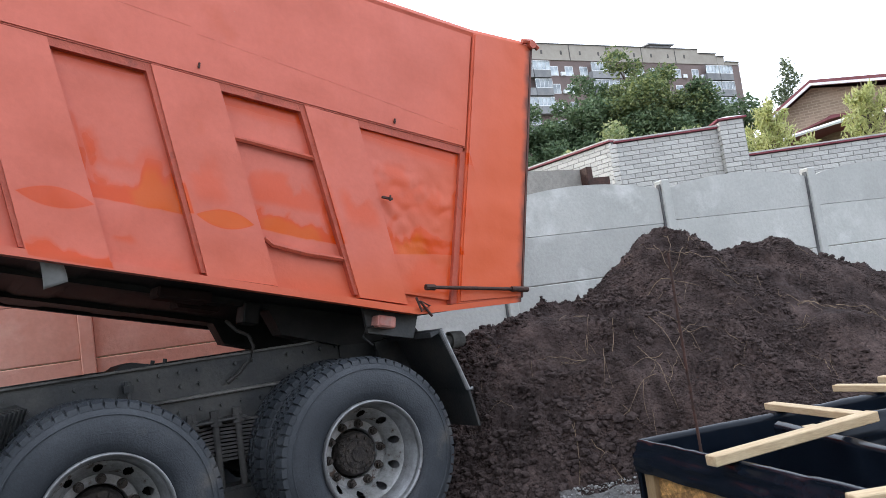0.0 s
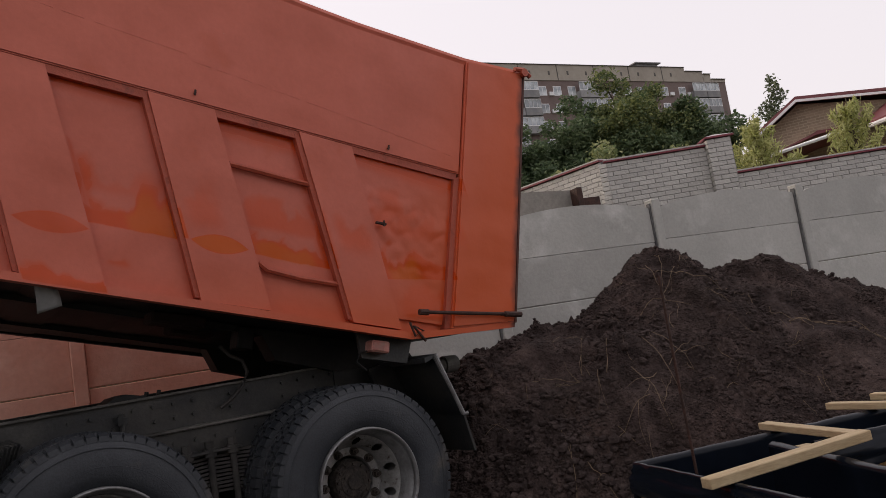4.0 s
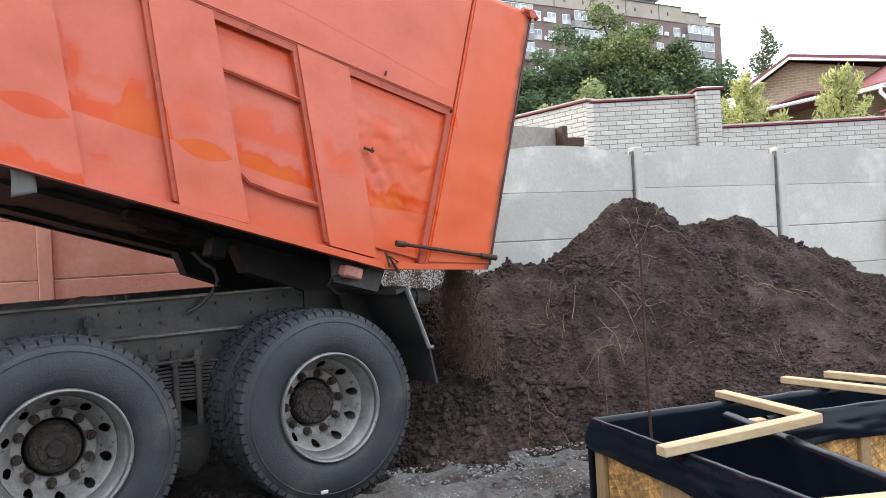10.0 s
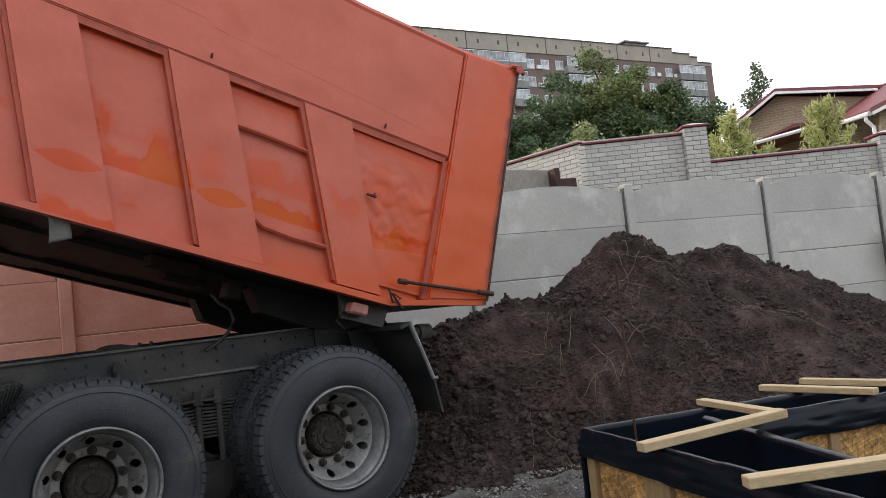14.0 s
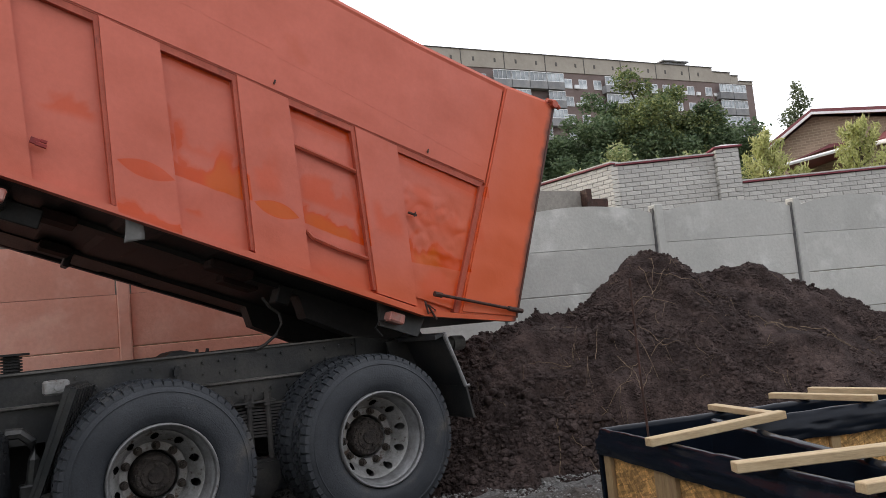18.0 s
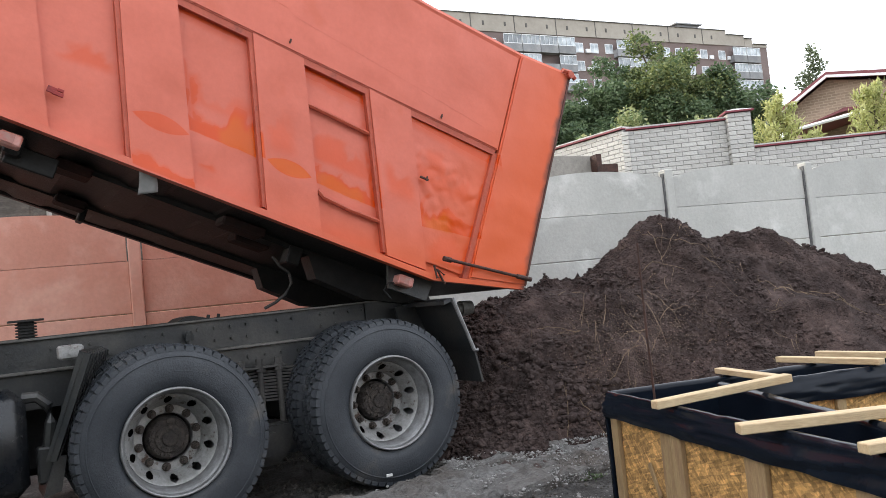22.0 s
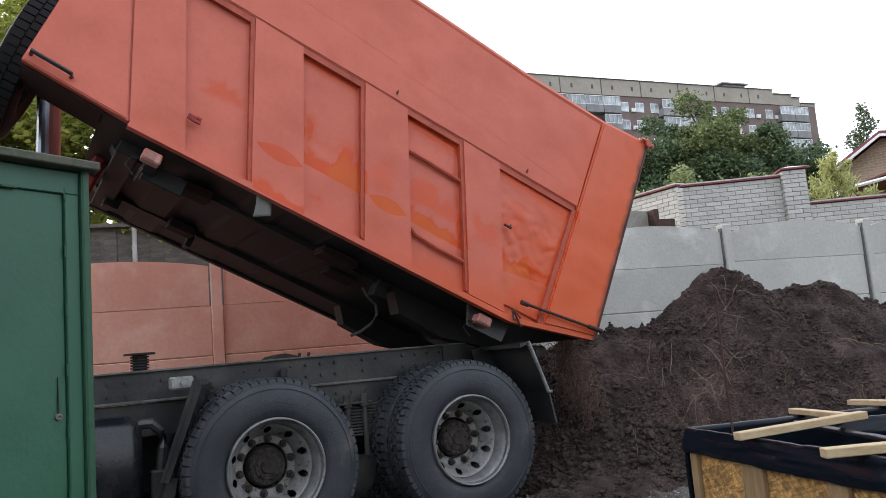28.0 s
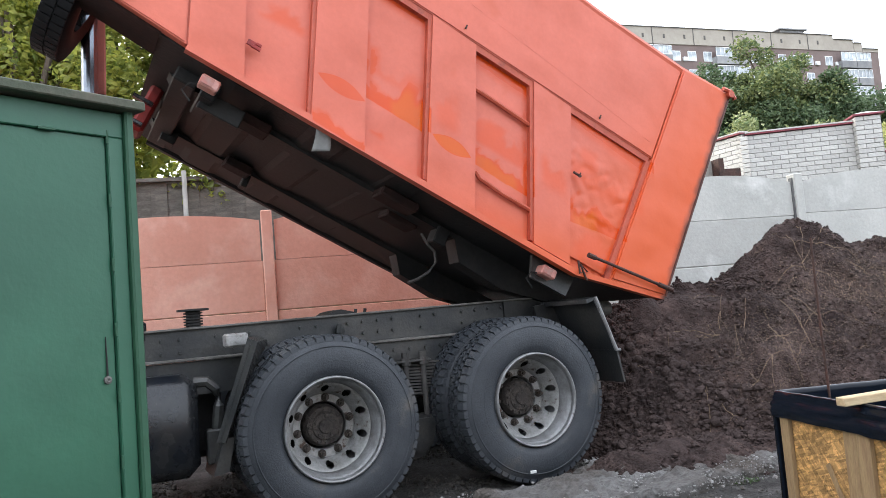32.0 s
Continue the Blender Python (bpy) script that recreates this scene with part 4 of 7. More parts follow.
        for i in range(k):
            bm.faces.new((vs[0][i], vs[1][i], vs[1][(i + 1) % k], vs[0][(i + 1) % k]))
        bm.faces.new(vs[0])
        bm.faces.new(vs[1][::-1])
        part("strap", bm, M_RIM, tank)
    bm = bmesh.new()
    pipe(bm, [(0.0, 4.82, 0.9), (0.07, 4.8, 0.9), (0.12, 4.8, 0.85), (0.13, 4.8, 0.75), (0.11, 4.8, 0.6)], 0.032)
    box(bm, 0.05, 0.14, 4.76, 4.86, 0.42, 0.62, 0.01)
    part("breather_pipe", bm, M_CHASSIS, TRUCK)
    # ribbed splash guard ahead of the bogie wheels
    bm = bmesh.new()
    prism(bm, [(0.165, 0.56), (0.185, 0.56), (0.395, 1.12), (0.375, 1.14)], 4.58, 5.16)
    guard = part("splash_guard", bm, M_CHASSIS, TRUCK, "ribbed black plastic splash guard")
    guard.matrix_basis = Matrix.Translation((0.28, 4.87, 0)) @ pose(0, 0, 0, 0, 0, -19) @ Matrix.Translation((-0.28, -4.87, 0))
    for i in range(7):
        y = 4.585 + 0.082 * i
        bm = bmesh.new()
        prism(bm, [(0.17, 0.56), (0.215, 0.55), (0.43, 1.11), (0.39, 1.13)], y, y + 0.05)
        part("guard_rib", bm, M_CHASSIS, guard)
    # two dark boxes added to fill the dark view under the chassis
    bm = bmesh.new()
    box(bm, -2.4, 0.25, 5.35, 6.1, 0.38, 0.92, 0.05)
    part("gearbox_housing", bm, M_UNDER, TRUCK, "black box added to darken the view between the rails")
    bm = bmesh.new()
    box(bm, -1.4, 0.0, 6.35, 6.8, 0.36, 0.95, 0.07)
    part("air_tank", bm, M_BLACK, TRUCK)
    bm = bmesh.new()
    prism(bm, [(0.06, 0.36), (0.15, 0.38), (0.19, 0.57), (0.13, 0.57)], 4.68, 5.0)
    part("guard_flap", bm, M_CHASSIS, TRUCK)
    bm = bmesh.new()
    box(bm, 0.2, 0.33, 4.8, 4.95, 1.085, 1.168, 0.012)
    rod(bm, (0.265, 4.81, 1.125), (0.265, 4.79, 1.125), 0.018, seg=10)
    part("guard_bracket", bm, M_DISC, TRUCK, "pale bent steel bracket")
    # rear mudguard, stepped, with a stiffening lip
    bm = bmesh.new()
    prism(bm, [(2.6, 1.17), (2.66, 1.19), (2.805, 0.83), (2.83, 0.825), (2.69, 1.215), (2.6, 1.2)], 4.47, 5.06)
    part("mudguard", bm, M_CHASSIS, TRUCK, "dark steel mudguard behind the rear wheel")
    bm = bmesh.new()
    prism(bm, [(2.5, 1.18), (2.66, 1.2), (2.805, 0.82), (2.6, 0.78)], 5.0, 5.03)
    prism(bm, [(2.81, 0.84), (2.825, 0.84), (2.87, 0.605), (2.855, 0.6)], 4.47, 5.05)
    part("mudflap", bm, M_CHASSIS, TRUCK)
    bm = bmesh.new()
    pipe(bm, [(2.675, 4.47, 1.21), (2.815, 4.47, 0.83), (2.845, 4.47, 0.83)], 0.014)
    part("mudguard_lip", bm, M_RIM, TRUCK)
    bm = bmesh.new()
    prism(bm, [(2.3, 0.95), (2.75, 0.98), (2.85, 1.2), (2.3, 1.24)], 5.1, 5.2)
    prism(bm, [(2.3, 0.95), (2.75, 0.98), (2.85, 1.2), (2.3, 1.24)], 6.28, 6.38)
    box(bm, 2.72, 2.87, 4.8, 6.7, 1.02, 1.16, 0.02)
    part("tail_beam", bm, M_CHASSIS, TRUCK)
    bm = bmesh.new()
    rod(bm, (2.84, 4.95, 1.12), (3.06, 4.95, 1.12), 0.04, 0.04, 16)
    rod(bm, (3.04, 4.95, 1.12), (3.14, 4.95, 1.12), 0.06, 0.055, 18)
    part("rear_lamp", bm, M_PALE_STEEL, TRUCK, "round dirty rear lamp")
    # things on the rail: rubber buffer, relay box, valves
    bm = bmesh.new()
    coil = [(0.13, 0.001), (0.13, 0.045)]
    for i in range(6):
        z = 0.14 + 0.018 * i
        coil += [(z, 0.045), (z + 0.002, 0.06), (z + 0.01, 0.06), (z + 0.012, 0.045)]
    coil += [(0.25, 0.045), (0.25, 0.1), (0.262, 0.1), (0.262, 0.001)]
    lathe(bm, coil, 18)
    buffer = part("rubber_buffer", bm, M_UNDER, TRUCK)
    buffer.matrix_basis = pose(0.07, 5.2, 1.08, 90, 0, 0)
    bm = bmesh.new()
    box(bm, -0.45, -0.22, 5.1, 5.3, 1.14, 1.3, 0.03)
    part("relay_box", bm, M_BLACK, TRUCK)
    bm = bmesh.new()
    prism(bm, [(0.9, 1.2), (1.2, 1.2), (1.16, 1.245), (1.06, 1.27), (1.0, 1.26)], 5.2, 5.5)
    for x in (1.17, 1.24):
        rod(bm, (x, 5.25, 1.2), (x + 0.015, 5.25, 1.265), 0.012)
    part("pump_valve", bm, M_UNDER, TRUCK)
    # telescopic lifting ram behind the cab
    bm = bmesh.new()
    rod(bm, (-0.5, 5.7, 1.0), (-0.46, 5.7, 2.2), 0.1, seg=20)
    part("ram_sleeve", bm, M_BLACK, TRUCK)
    bm = bmesh.new()
    rod(bm, (-0.49, 5.7, 1.0), (-0.41, 5.7, 3.4), 0.08, seg=20)
    global PISTON
    PISTON = part("ram_piston", bm, M_CHROME, TRUCK, "polished steel lifting ram")
    # cab, red, ahead of the bed
    bm = bmesh.new()
    prism(bm, [(-4.9, 0.75), (-3.0, 0.75), (-2.75, 1.0), (-2.75, 2.75), (-3.0, 2.9), (-4.6, 2.85), (-4.95, 1.9)], 4.55, 6.95, 0.05)
    part("cab", bm, M_BED, TRUCK, "red cab, mostly hidden")


def build_bed():
    """The tipping bed about its hinge: u runs to the tail, w up from the floor, y inward from the near side."""
    bed = new("dump_bed")
    bed.parent = TRUCK
    tagged(bed, "raised ribbed steel tipper bed, faded orange paint with glossy patches")
    W = 2.4
    top = [(0.51, 1.76), (0.02, 1.705), (-0.8, 1.685), (-1.6, 1.70), (-2.6, 1.70), (-3.3, 1.69), (-3.8, 1.68)]
    low = [(-3.86, -0.11), (-3.2, -0.155), (-0.27, -0.185), (0.5, -0.022)]
    rec = 0.055

    for y0, sgn, nm in ((0.0, 1, "near"), (W, -1, "far")):
        # the near corner reaches forward past the ram, the rest of the headboard is set back
        limit = -3.86 if nm == "near" else -3.37

        def cut(poly):
            return [(max(u, limit), w) for u, w in poly]

        bm = bmesh.new()
        prism(bm, cut(low + top) if nm == "near" else cut(low + top[:-2]) + [(limit, 1.69)], y0 + sgn * rec, y0 + sgn * (rec + 0.02))
        part("side_sheet", bm, M_BED, bed)
        # buckled sheet of the bay at the tail
        nu, nw = 60, 80
        vs = []
        for j in range(nw + 1):
            for i in range(nu + 1):
                w = -0.1 + 0.96 * j / nw
                u0 = -0.46 - 0.43 * w
                u = u0 + (0.012 - u0) * i / nu
                k = noise.noise((u * 4, w * 4, 4)) * 0.7 + abs(noise.noise((u * 9, w * 9, 8))) * 0.9 + noise.noise((u * 19, w * 19, 2)) * 0.15
                calm = min(1, max(0, (0.8 - w) * 4)) * min(1, max(0.15, (w - 0.02) * 4))
                vs.append((u, y0 + sgn * (rec - 0.02 - 0.011 * k * calm), w))
        raw_mesh("buckled_sheet", vs, [(j * (nu + 1) + i, j * (nu + 1) + i + 1, (j + 1) * (nu + 1) + i + 1, (j + 1) * (nu + 1) + i) for j in range(nw) for i in range(nu)], M_BED, bed, True)
        # upper band, box section standing proud
        bm = bmesh.new()
        band = [(0.016, 0.90), (0.02, 1.69)] + [(u, w - 0.01) for u, w in top[2:]] + [(-3.83, 0.90)]
        prism(bm, band if nm == "near" else cut(band[:-3]) + [(limit, 1.68), (limit, 0.9)], y0, y0 + sgn * rec, 0.008)
        part("upper_band", bm, M_BED, bed)
        for b0, b1, t0, t1 in ((-3.195, -2.838, -3.63, -3.3), (-2.39, -2.009, -2.81, -2.45), (-1.543, -1.154, -1.96, -1.6), (-0.661, -0.335, -1.105, -0.76)):
            if t0 < limit:
                continue
            # a folded plate: proud at its front edge, sloping back nearly flush with the sheet
            bm = bmesh.new()
            ring = [(b0, 0.0, -0.165), (b0 + 0.1, 0.004, -0.165), (b1, 0.011, -0.165), (t1, 0.011, 0.895), (t0 + 0.1, 0.004, 0.895), (t0, 0.0, 0.895)]
            front = [bm.verts.new((u, y0 + sgn * y, w)) for u, y, w in ring]
            rear = [bm.verts.new((u, y0 + sgn * rec, w)) for u, y, w in ring]
            bm.faces.new((front[0], front[1], front[4], front[5]))
            bm.faces.new((front[1], front[2], front[3], front[4]))
            for k in range(6):
                bm.faces.new((front[k], rear[k], rear[(k + 1) % 6], front[(k + 1) % 6]))
            bmesh.ops.recalc_face_normals(bm, faces=bm.faces[:])
            part("rib_plate", bm, M_BED, bed)
            bm = bmesh.new()
            prism(bm, [(b0 - 0.03, -0.15), (b0, -0.15), (t0, 0.89), (t0 - 0.03, 0.89)], y0 + sgn * 0.012, y0 + sgn * rec)
            part("rib_flange", bm, M_BED_EDGE, bed)
        if nm == "near":
            bm = bmesh.new()
            prism(bm, [(-3.86, -0.11), (-3.21, -0.155), (-3.645, 0.895), (-3.83, 0.895)], y0, y0 + sgn * rec, 0.008)
            part("front_plate", bm, M_BED, bed)
        # tail plate, proud of the band
        bm = bmesh.new()
        prism(bm, [(0.007, -0.12), (0.5, -0.022), (0.51, 1.765), (0.026, 1.71), (0.02, 0.9)], y0 - sgn * 0.02, y0 + sgn * rec, 0.012)
        part("tail_plate", bm, M_BED, bed)
        bm = bmesh.new()
        prism(bm, [(-0.035, -0.125), (0.007, -0.12), (0.02, 0.88), (-0.02, 0.86)], y0 + sgn * 0.005, y0 + sgn * rec)
        part("tail_flange", bm, M_BED_EDGE, bed)
        bm = bmesh.new()
        prism(bm, [(0.5, -0.022), (0.515, -0.018), (0.525, 1.765), (0.51, 1.765)], y0 - sgn * 0.012, y0 + sgn * rec)
        part("tail_edge", bm, M_BED, bed, "black scorched tail edge")
        # broken weld line along the band
        bm = bmesh.new()
        rw = random.Random(8)
        u = -0.05
        while u > -3.6:
            l = rw.uniform(0.04, 0.16)
            wz = 1.0 + 0.085 * (-u) ** 0.8 if u > -1.7 else 1.16 + 0.05 * (-u - 1.7)
            wz = min(wz, 1.3)
            box(bm, -l, 0, -0.0012, 0.003, -0.002, 0.002, 0, pose(u, y0, wz, 0, 3, 0))
            u -= l + rw.uniform(0.003, 0.05)
        part("weld_seam", bm, M_BED, bed, kind="stuff")
        # step under the band
        bm = bmesh.new()
        prism(bm, cut([(-3.83, 0.855), (0.0, 0.855), (0.004, 0.90), (-3.83, 0.90)]), y0 + sgn * 0.014, y0 + sgn * rec)
        part("step_flange", bm, M_BED_EDGE, bed)
        # sill along the floor
        bm = bmesh.new()
        prism(bm, [(-3.2, -0.19), (-0.27, -0.22), (0.5, -0.05), (0.5, -0.02), (-0.27, -0.18), (-3.2, -0.15)], y0 - sgn * 0.012, y0 + sgn * rec)
        # far sill is black: the shade it lies in is put into its colour
        part("sill", bm, M_BED if nm == "near" else M_UNDER, bed)
        # two thin stiffeners in one bay
        for (a, b, drop) in (((-1.48, 0.612), (-0.985, 0.6), 0.0), ((-1.25, 0.06), (-0.755, 0.045), 0.03)):
            bm = bmesh.new()
            yy = y0 + sgn * 0.03
            pipe(bm, [(a[0], yy, a[1] + drop), (a[0] + 0.05, yy, a[1]), (a[0] + 0.25, yy, (a[1] + b[1]) / 2 - drop * 0.3), (b[0], yy, b[1])], 0.016, 6)
            part("stiffener", bm, M_BED_EDGE, bed)
        for u, w, red in ((-0.57, 0.451, False), (-2.92, 0.05, True)):
            bm = bmesh.new()
            if red:
                # a folded red strap with a notch
                box(bm, u + 0.05, u + 0.085, y0 - sgn * 0.014, y0, w + 0.004, w + 0.022, 0.002)
                box(bm, u + 0.03, u + 0.09, y0 - sgn * 0.016, y0, w - 0.022, w - 0.002, 0.002)
                box(bm, u, u + 0.05, y0 - sgn * 0.012, y0, w - 0.018, w + 0.018, 0.002)
            else:
                box(bm, u, u + 0.07, y0 - sgn * 0.018, y0, w - 0.007, w + 0.007, 0.002)
                rod(bm, (u + 0.05, y0 - sgn * 0.02, w - 0.016), (u + 0.05, y0 - sgn * 0.02, w + 0.018), 0.006, seg=8)
            part("tie_hook", bm, M_HOOK if red else M_RUST, bed, "red strap eye welded to the rib" if red else "")
        for u, w in ((-0.52, 0.94), (-1.72, 0.95)):
            bm = bmesh.new()
            rod(bm, (u, y0 - sgn * 0.01, w - 0.012), (u, y0 - sgn * 0.01, w + 0.018), 0.006, seg=8)
            rod(bm, (u, y0, w), (u, y0 - sgn * 0.016, w), 0.006, seg=8)
            part("cover_peg", bm, M_RUST, bed)
        for u in ((-2.995, -0.454) if y0 == 0 else ()):
            bm = bmesh.new()
            box(bm, u - 0.06, u + 0.06, y0 + sgn * 0.03, y0 + sgn * 0.13, -0.315, -0.245, 0.01)
            lamp = part("marker_lamp", bm, M_LAMP_RED, bed, "dusty red side marker lamp")
            bm = bmesh.new()
            box(bm, u - 0.055, u + 0.02, y0 + sgn * 0.026, y0 + sgn * 0.03, -0.305, -0.255, 0.001)
            part("lamp_lens", bm, M_LENS, lamp)
            bm = bmesh.new()
            pipe(bm, [(u - 0.03, y0 + sgn * 0.1, -0.3), (u - 0.1, y0 + sgn * 0.1, -0.32), (u - 0.12, y0 + sgn * 0.1, -0.38), (u - 0.05, y0 + sgn * 0.1, -0.42)], 0.006, 6)
            part("lamp_wire", bm, M_UNDER, lamp)
    bm = bmesh.new()
    prism(bm, [(-3.36, -0.155), (-3.2, -0.165), (-0.27, -0.2), (0.465, -0.045), (0.465, -0.02), (-0.27, -0.165), (-3.2, -0.135), (-3.36, -0.125)], 0.08, W - 0.08)
    part("floor_plate", bm, M_UNDER, bed, "black greasy floor of the bed")
    bm = bmesh.new()
    for a, b in ((0.03, 0.45),):
        prism(bm, [(-3.86, -0.1), (-3.81, -0.1), (-3.75, 1.68), (-3.8, 1.68)], a, b)
    prism(bm, [(-3.36, -0.15), (-3.33, -0.15), (-3.33, 1.68), (-3.36, 1.68)], 0.42, W - 0.03)
    for y in (0.42,):
        prism(bm, [(-3.84, -0.1), (-3.36, -0.15), (-3.36, 1.68), (-3.78, 1.68)], y, y + 0.03)
    part("headboard", bm, M_BED, bed, "headboard set back beside the lifting ram")
    bm = bmesh.new()
    for y in (0.0, W):
        pipe(bm, [(u, y + (0.03 if y == 0 else -0.03), w + 0.005) for u, w in (top if y == 0 else top[:-1])], 0.035, 8)
    part("top_rail", bm, M_BED, bed)
    # tailgate hinge stubs and the tailgate, hanging open
    bm = bmesh.new()
    for y in (-0.03,):
        rod(bm, (0.5, y - 0.02, 1.76), (0.5, y + 0.03, 1.76), 0.03, seg=12)
        pipe(bm, [(0.42, y, 1.765), (0.5, y, 1.785), (0.56, y, 1.75)], 0.018, 6)
    part("gate_hinge", bm, M_BED_EDGE, bed, "rusty tailgate hinge")
    # floor beams
    for y in (0.55, 1.68):
        bm = bmesh.new()
        prism(bm, [(-3.2, -0.195), (-1.0, -0.23), (-0.9, -0.37), (-0.5, -0.4), (0.1, -0.28), (0.0, -0.19), (-3.25, -0.15)], y, y + 0.16)
        part("floor_beam", bm, M_UNDER, bed)
    for u, y, l, d in ((-1.16, 0.52, 0.1, 0.33), (-3.12, 1.6, 0.12, 0.3), (-2.42, 1.7, 0.05, 0.31)):
        bm = bmesh.new()
        box(bm, u, u + l, y, y + 0.14, -d, -0.2, 0.008)
        part("floor_lug", bm, M_UNDER, bed)
    for i, u in enumerate((-2.86, -2.3, -1.72, -1.12, -0.62)):
        bm = bmesh.new()
        prism(bm, [(u, -0.19), (u + 0.2, -0.19), (u + 0.26, -0.172), (u - 0.06, -0.172)], 0.085, W - 0.085)
        part("cross_bearer", bm, M_UNDER, bed)
    for u, y, l in ((-2.74, 0.42, 0.22), (-1.7, 0.36, 0.3), (-1.5, 0.72, 0.26), (-2.62, 1.5, 0.22)):
        bm = bmesh.new()
        box(bm, u, u + l, y, y + 0.2, -0.255, -0.19, 0.012)
        part("primed_plate", bm, M_UNDER_RED, bed, "rust-red primed plate under the floor")
    bm = bmesh.new()
    box(bm, -3.02, -2.92, 0.2, 0.62, -0.32, -0.2, 0.012)
    box(bm, -3.0, -2.72, 0.3, 0.36, -0.36, -0.24, 0.008)
    part("valve_block", bm, M_UNDER, bed, "greasy valve block by the headboard")
    bm = bmesh.new()
    box(bm, -3.2, -3.05, 0.36, W - 0.36, -0.25, -0.15, 0.01)
    part("front_subframe", bm, M_UNDER, bed)
    # dark red soffit: grime, and the shade under the plate, put into the colour
    for a, b in ((0.06, 0.42),):
        bm = bmesh.new()
        prism(bm, [(-3.86, -0.128), (-3.36, -0.163), (-3.36, -0.135), (-3.86, -0.1)], a, b)
        part("front_floor", bm, M_UNDER_RED, bed, "underside of the floor at the headboard, grime and shade in its dark red")
    bm = bmesh.new()
    box(bm, -3.31, -3.22, 0.95, 1.2, -0.5, -0.15, 0.02)
    brace = part("ram_bracket", bm, M_HOOK, bed, "red ram bracket with black bars")
    for w in (-0.3, -0.46):
        bm = bmesh.new()
        box(bm, -3.38, -3.24, 0.9, 0.95, w - 0.012, w + 0.012, 0.003)
        part("bracket_bar", bm, M_BLACK, brace)
    # a torn flap of rubber, curling at its foot
    vs = []
    for j in range(9):
        q = j / 8
        for i in range(5):
            p = i / 4
            vs.append((-2.33 + 0.1 * p + 0.07 * q - 0.02 * q * q, 0.07 + 0.02 * q + 0.03 * q * q * (1 - p), -0.17 - (0.15 - 0.05 * p) * q))
    flap = raw_mesh("loose_flap", vs, [(j * 5 + i, j * 5 + i + 1, (j + 1) * 5 + i + 1, (j + 1) * 5 + i) for j in range(8) for i in range(4)], M_FLAP, bed, True, "pale grey torn rubber flap hanging under the bed")
    thick = flap.modifiers.new("thick", "SOLIDIFY")
    thick.thickness = 0.005
    bm = bmesh.new()
    prism(bm, [(-0.53, -0.35), (-0.22, -0.35), (-0.2, -0.2), (-0.58, -0.2)], 0.12, 0.15)
    part("corner_gusset", bm, M_CHASSIS, bed)
    bm = bmesh.new()
    pipe(bm, [(-1.27, 0.5, -0.33), (-1.2, 0.5, -0.38), (-1.12, 0.51, -0.4), (-1.08, 0.52, -0.46), (-1.09, 0.54, -0.54), (-1.14, 0.55, -0.62), (-1.2, 0.56, -0.68)], 0.011, 8)
    part("hose", bm, M_COPPER, bed, "black hydraulic hose")
    # latch bar along the tail, lever chain, front grab handle
    bm = bmesh.new()
    rod(bm, (-0.253, -0.045, -0.056), (0.5, -0.06, 0.029), 0.0115, seg=10)
    rod(bm, (-0.253, -0.045, -0.056), (-0.19, -0.045, -0.049), 0.019, seg=8)
    rod(bm, (0.38, -0.06, 0.015), (0.51, -0.06, 0.03), 0.018, seg=10)
    part("latch_bar", bm, M_RUST, bed, "rusty steel latch bar along the tail")
    bm = bmesh.new()
    pipe(bm, [(-0.3, -0.02, -0.12), (-0.26, -0.03, -0.2), (-0.2, -0.02, -0.16), (-0.28, -0.03, -0.14), (-0.18, -0.02, -0.22)], 0.008, 6)
    part("latch_hook", bm, M_RUST, bed)
    bm = bmesh.new()
    pipe(bm, [(-3.83, -0.0, -0.06), (-3.83, -0.06, -0.06), (-3.59, -0.06, -0.075), (-3.59, -0.0, -0.075)], 0.013, 8)
    part("grab_handle", bm, M_BLACK, bed)
    # spare wheel carried on the headboard
    bm = bmesh.new()
    prof = [(0.03, 0.318), (0.0, 0.37), (0.0, 0.42), (0.02, 0.505), (0.04, 0.522), (0.17, 0.522), (0.19, 0.505), (0.21, 0.42), (0.205, 0.37), (0.18, 0.318)]
    lathe(bm, prof, 48)
    sp = part("spare_tyre", bm, M_RUBBER_BLACK, bed, "spare tyre hung on the headboard", True)
    sp.matrix_basis = pose(-3.83, 0.72, 0.15, 0, 0, 90)
    bm = bmesh.new()
    for k in range(58):
        for y0, y1, off in ((0.026, 0.1, 0), (0.108, 0.184, 0.5)):
            box(bm, -0.023, 0.023, y0, y1, 0.505, 0.534, 0, Matrix.Rotation(-2 * math.pi * (k + off) / 58, 4, "Y"))
    part("tread", bm, M_RUBBER_BLACK, sp, kind="stuff")
    # the load: earth still lying in the bed
    nx, ny = 60, 34
    v = []
    for j in range(ny + 1):
        for i in range(nx + 1):
            u, y = -3.9 + 4.2 * i / nx, 0.09 + (W - 0.18) * j / ny
            w = 0.95 - 0.2 * (u + 3.9) / 4.2 - max(0, u + 1.2) * 0.42 + 0.08 * noise.noise((u * 2, y * 2, 1)) + 0.03 * noise.noise((u * 8, y * 8, 2))
            v.append((u, y, max(w, -0.06)))
    f = [(j * (nx + 1) + i, j * (nx + 1) + i + 1, (j + 1) * (nx + 1) + i + 1, (j + 1) * (nx + 1) + i) for j in range(ny) for i in range(nx)]
    raw_mesh("earth_load", v, f, M_SOIL, bed, True, "dark earth still in the bed", "stuff")
    return bed


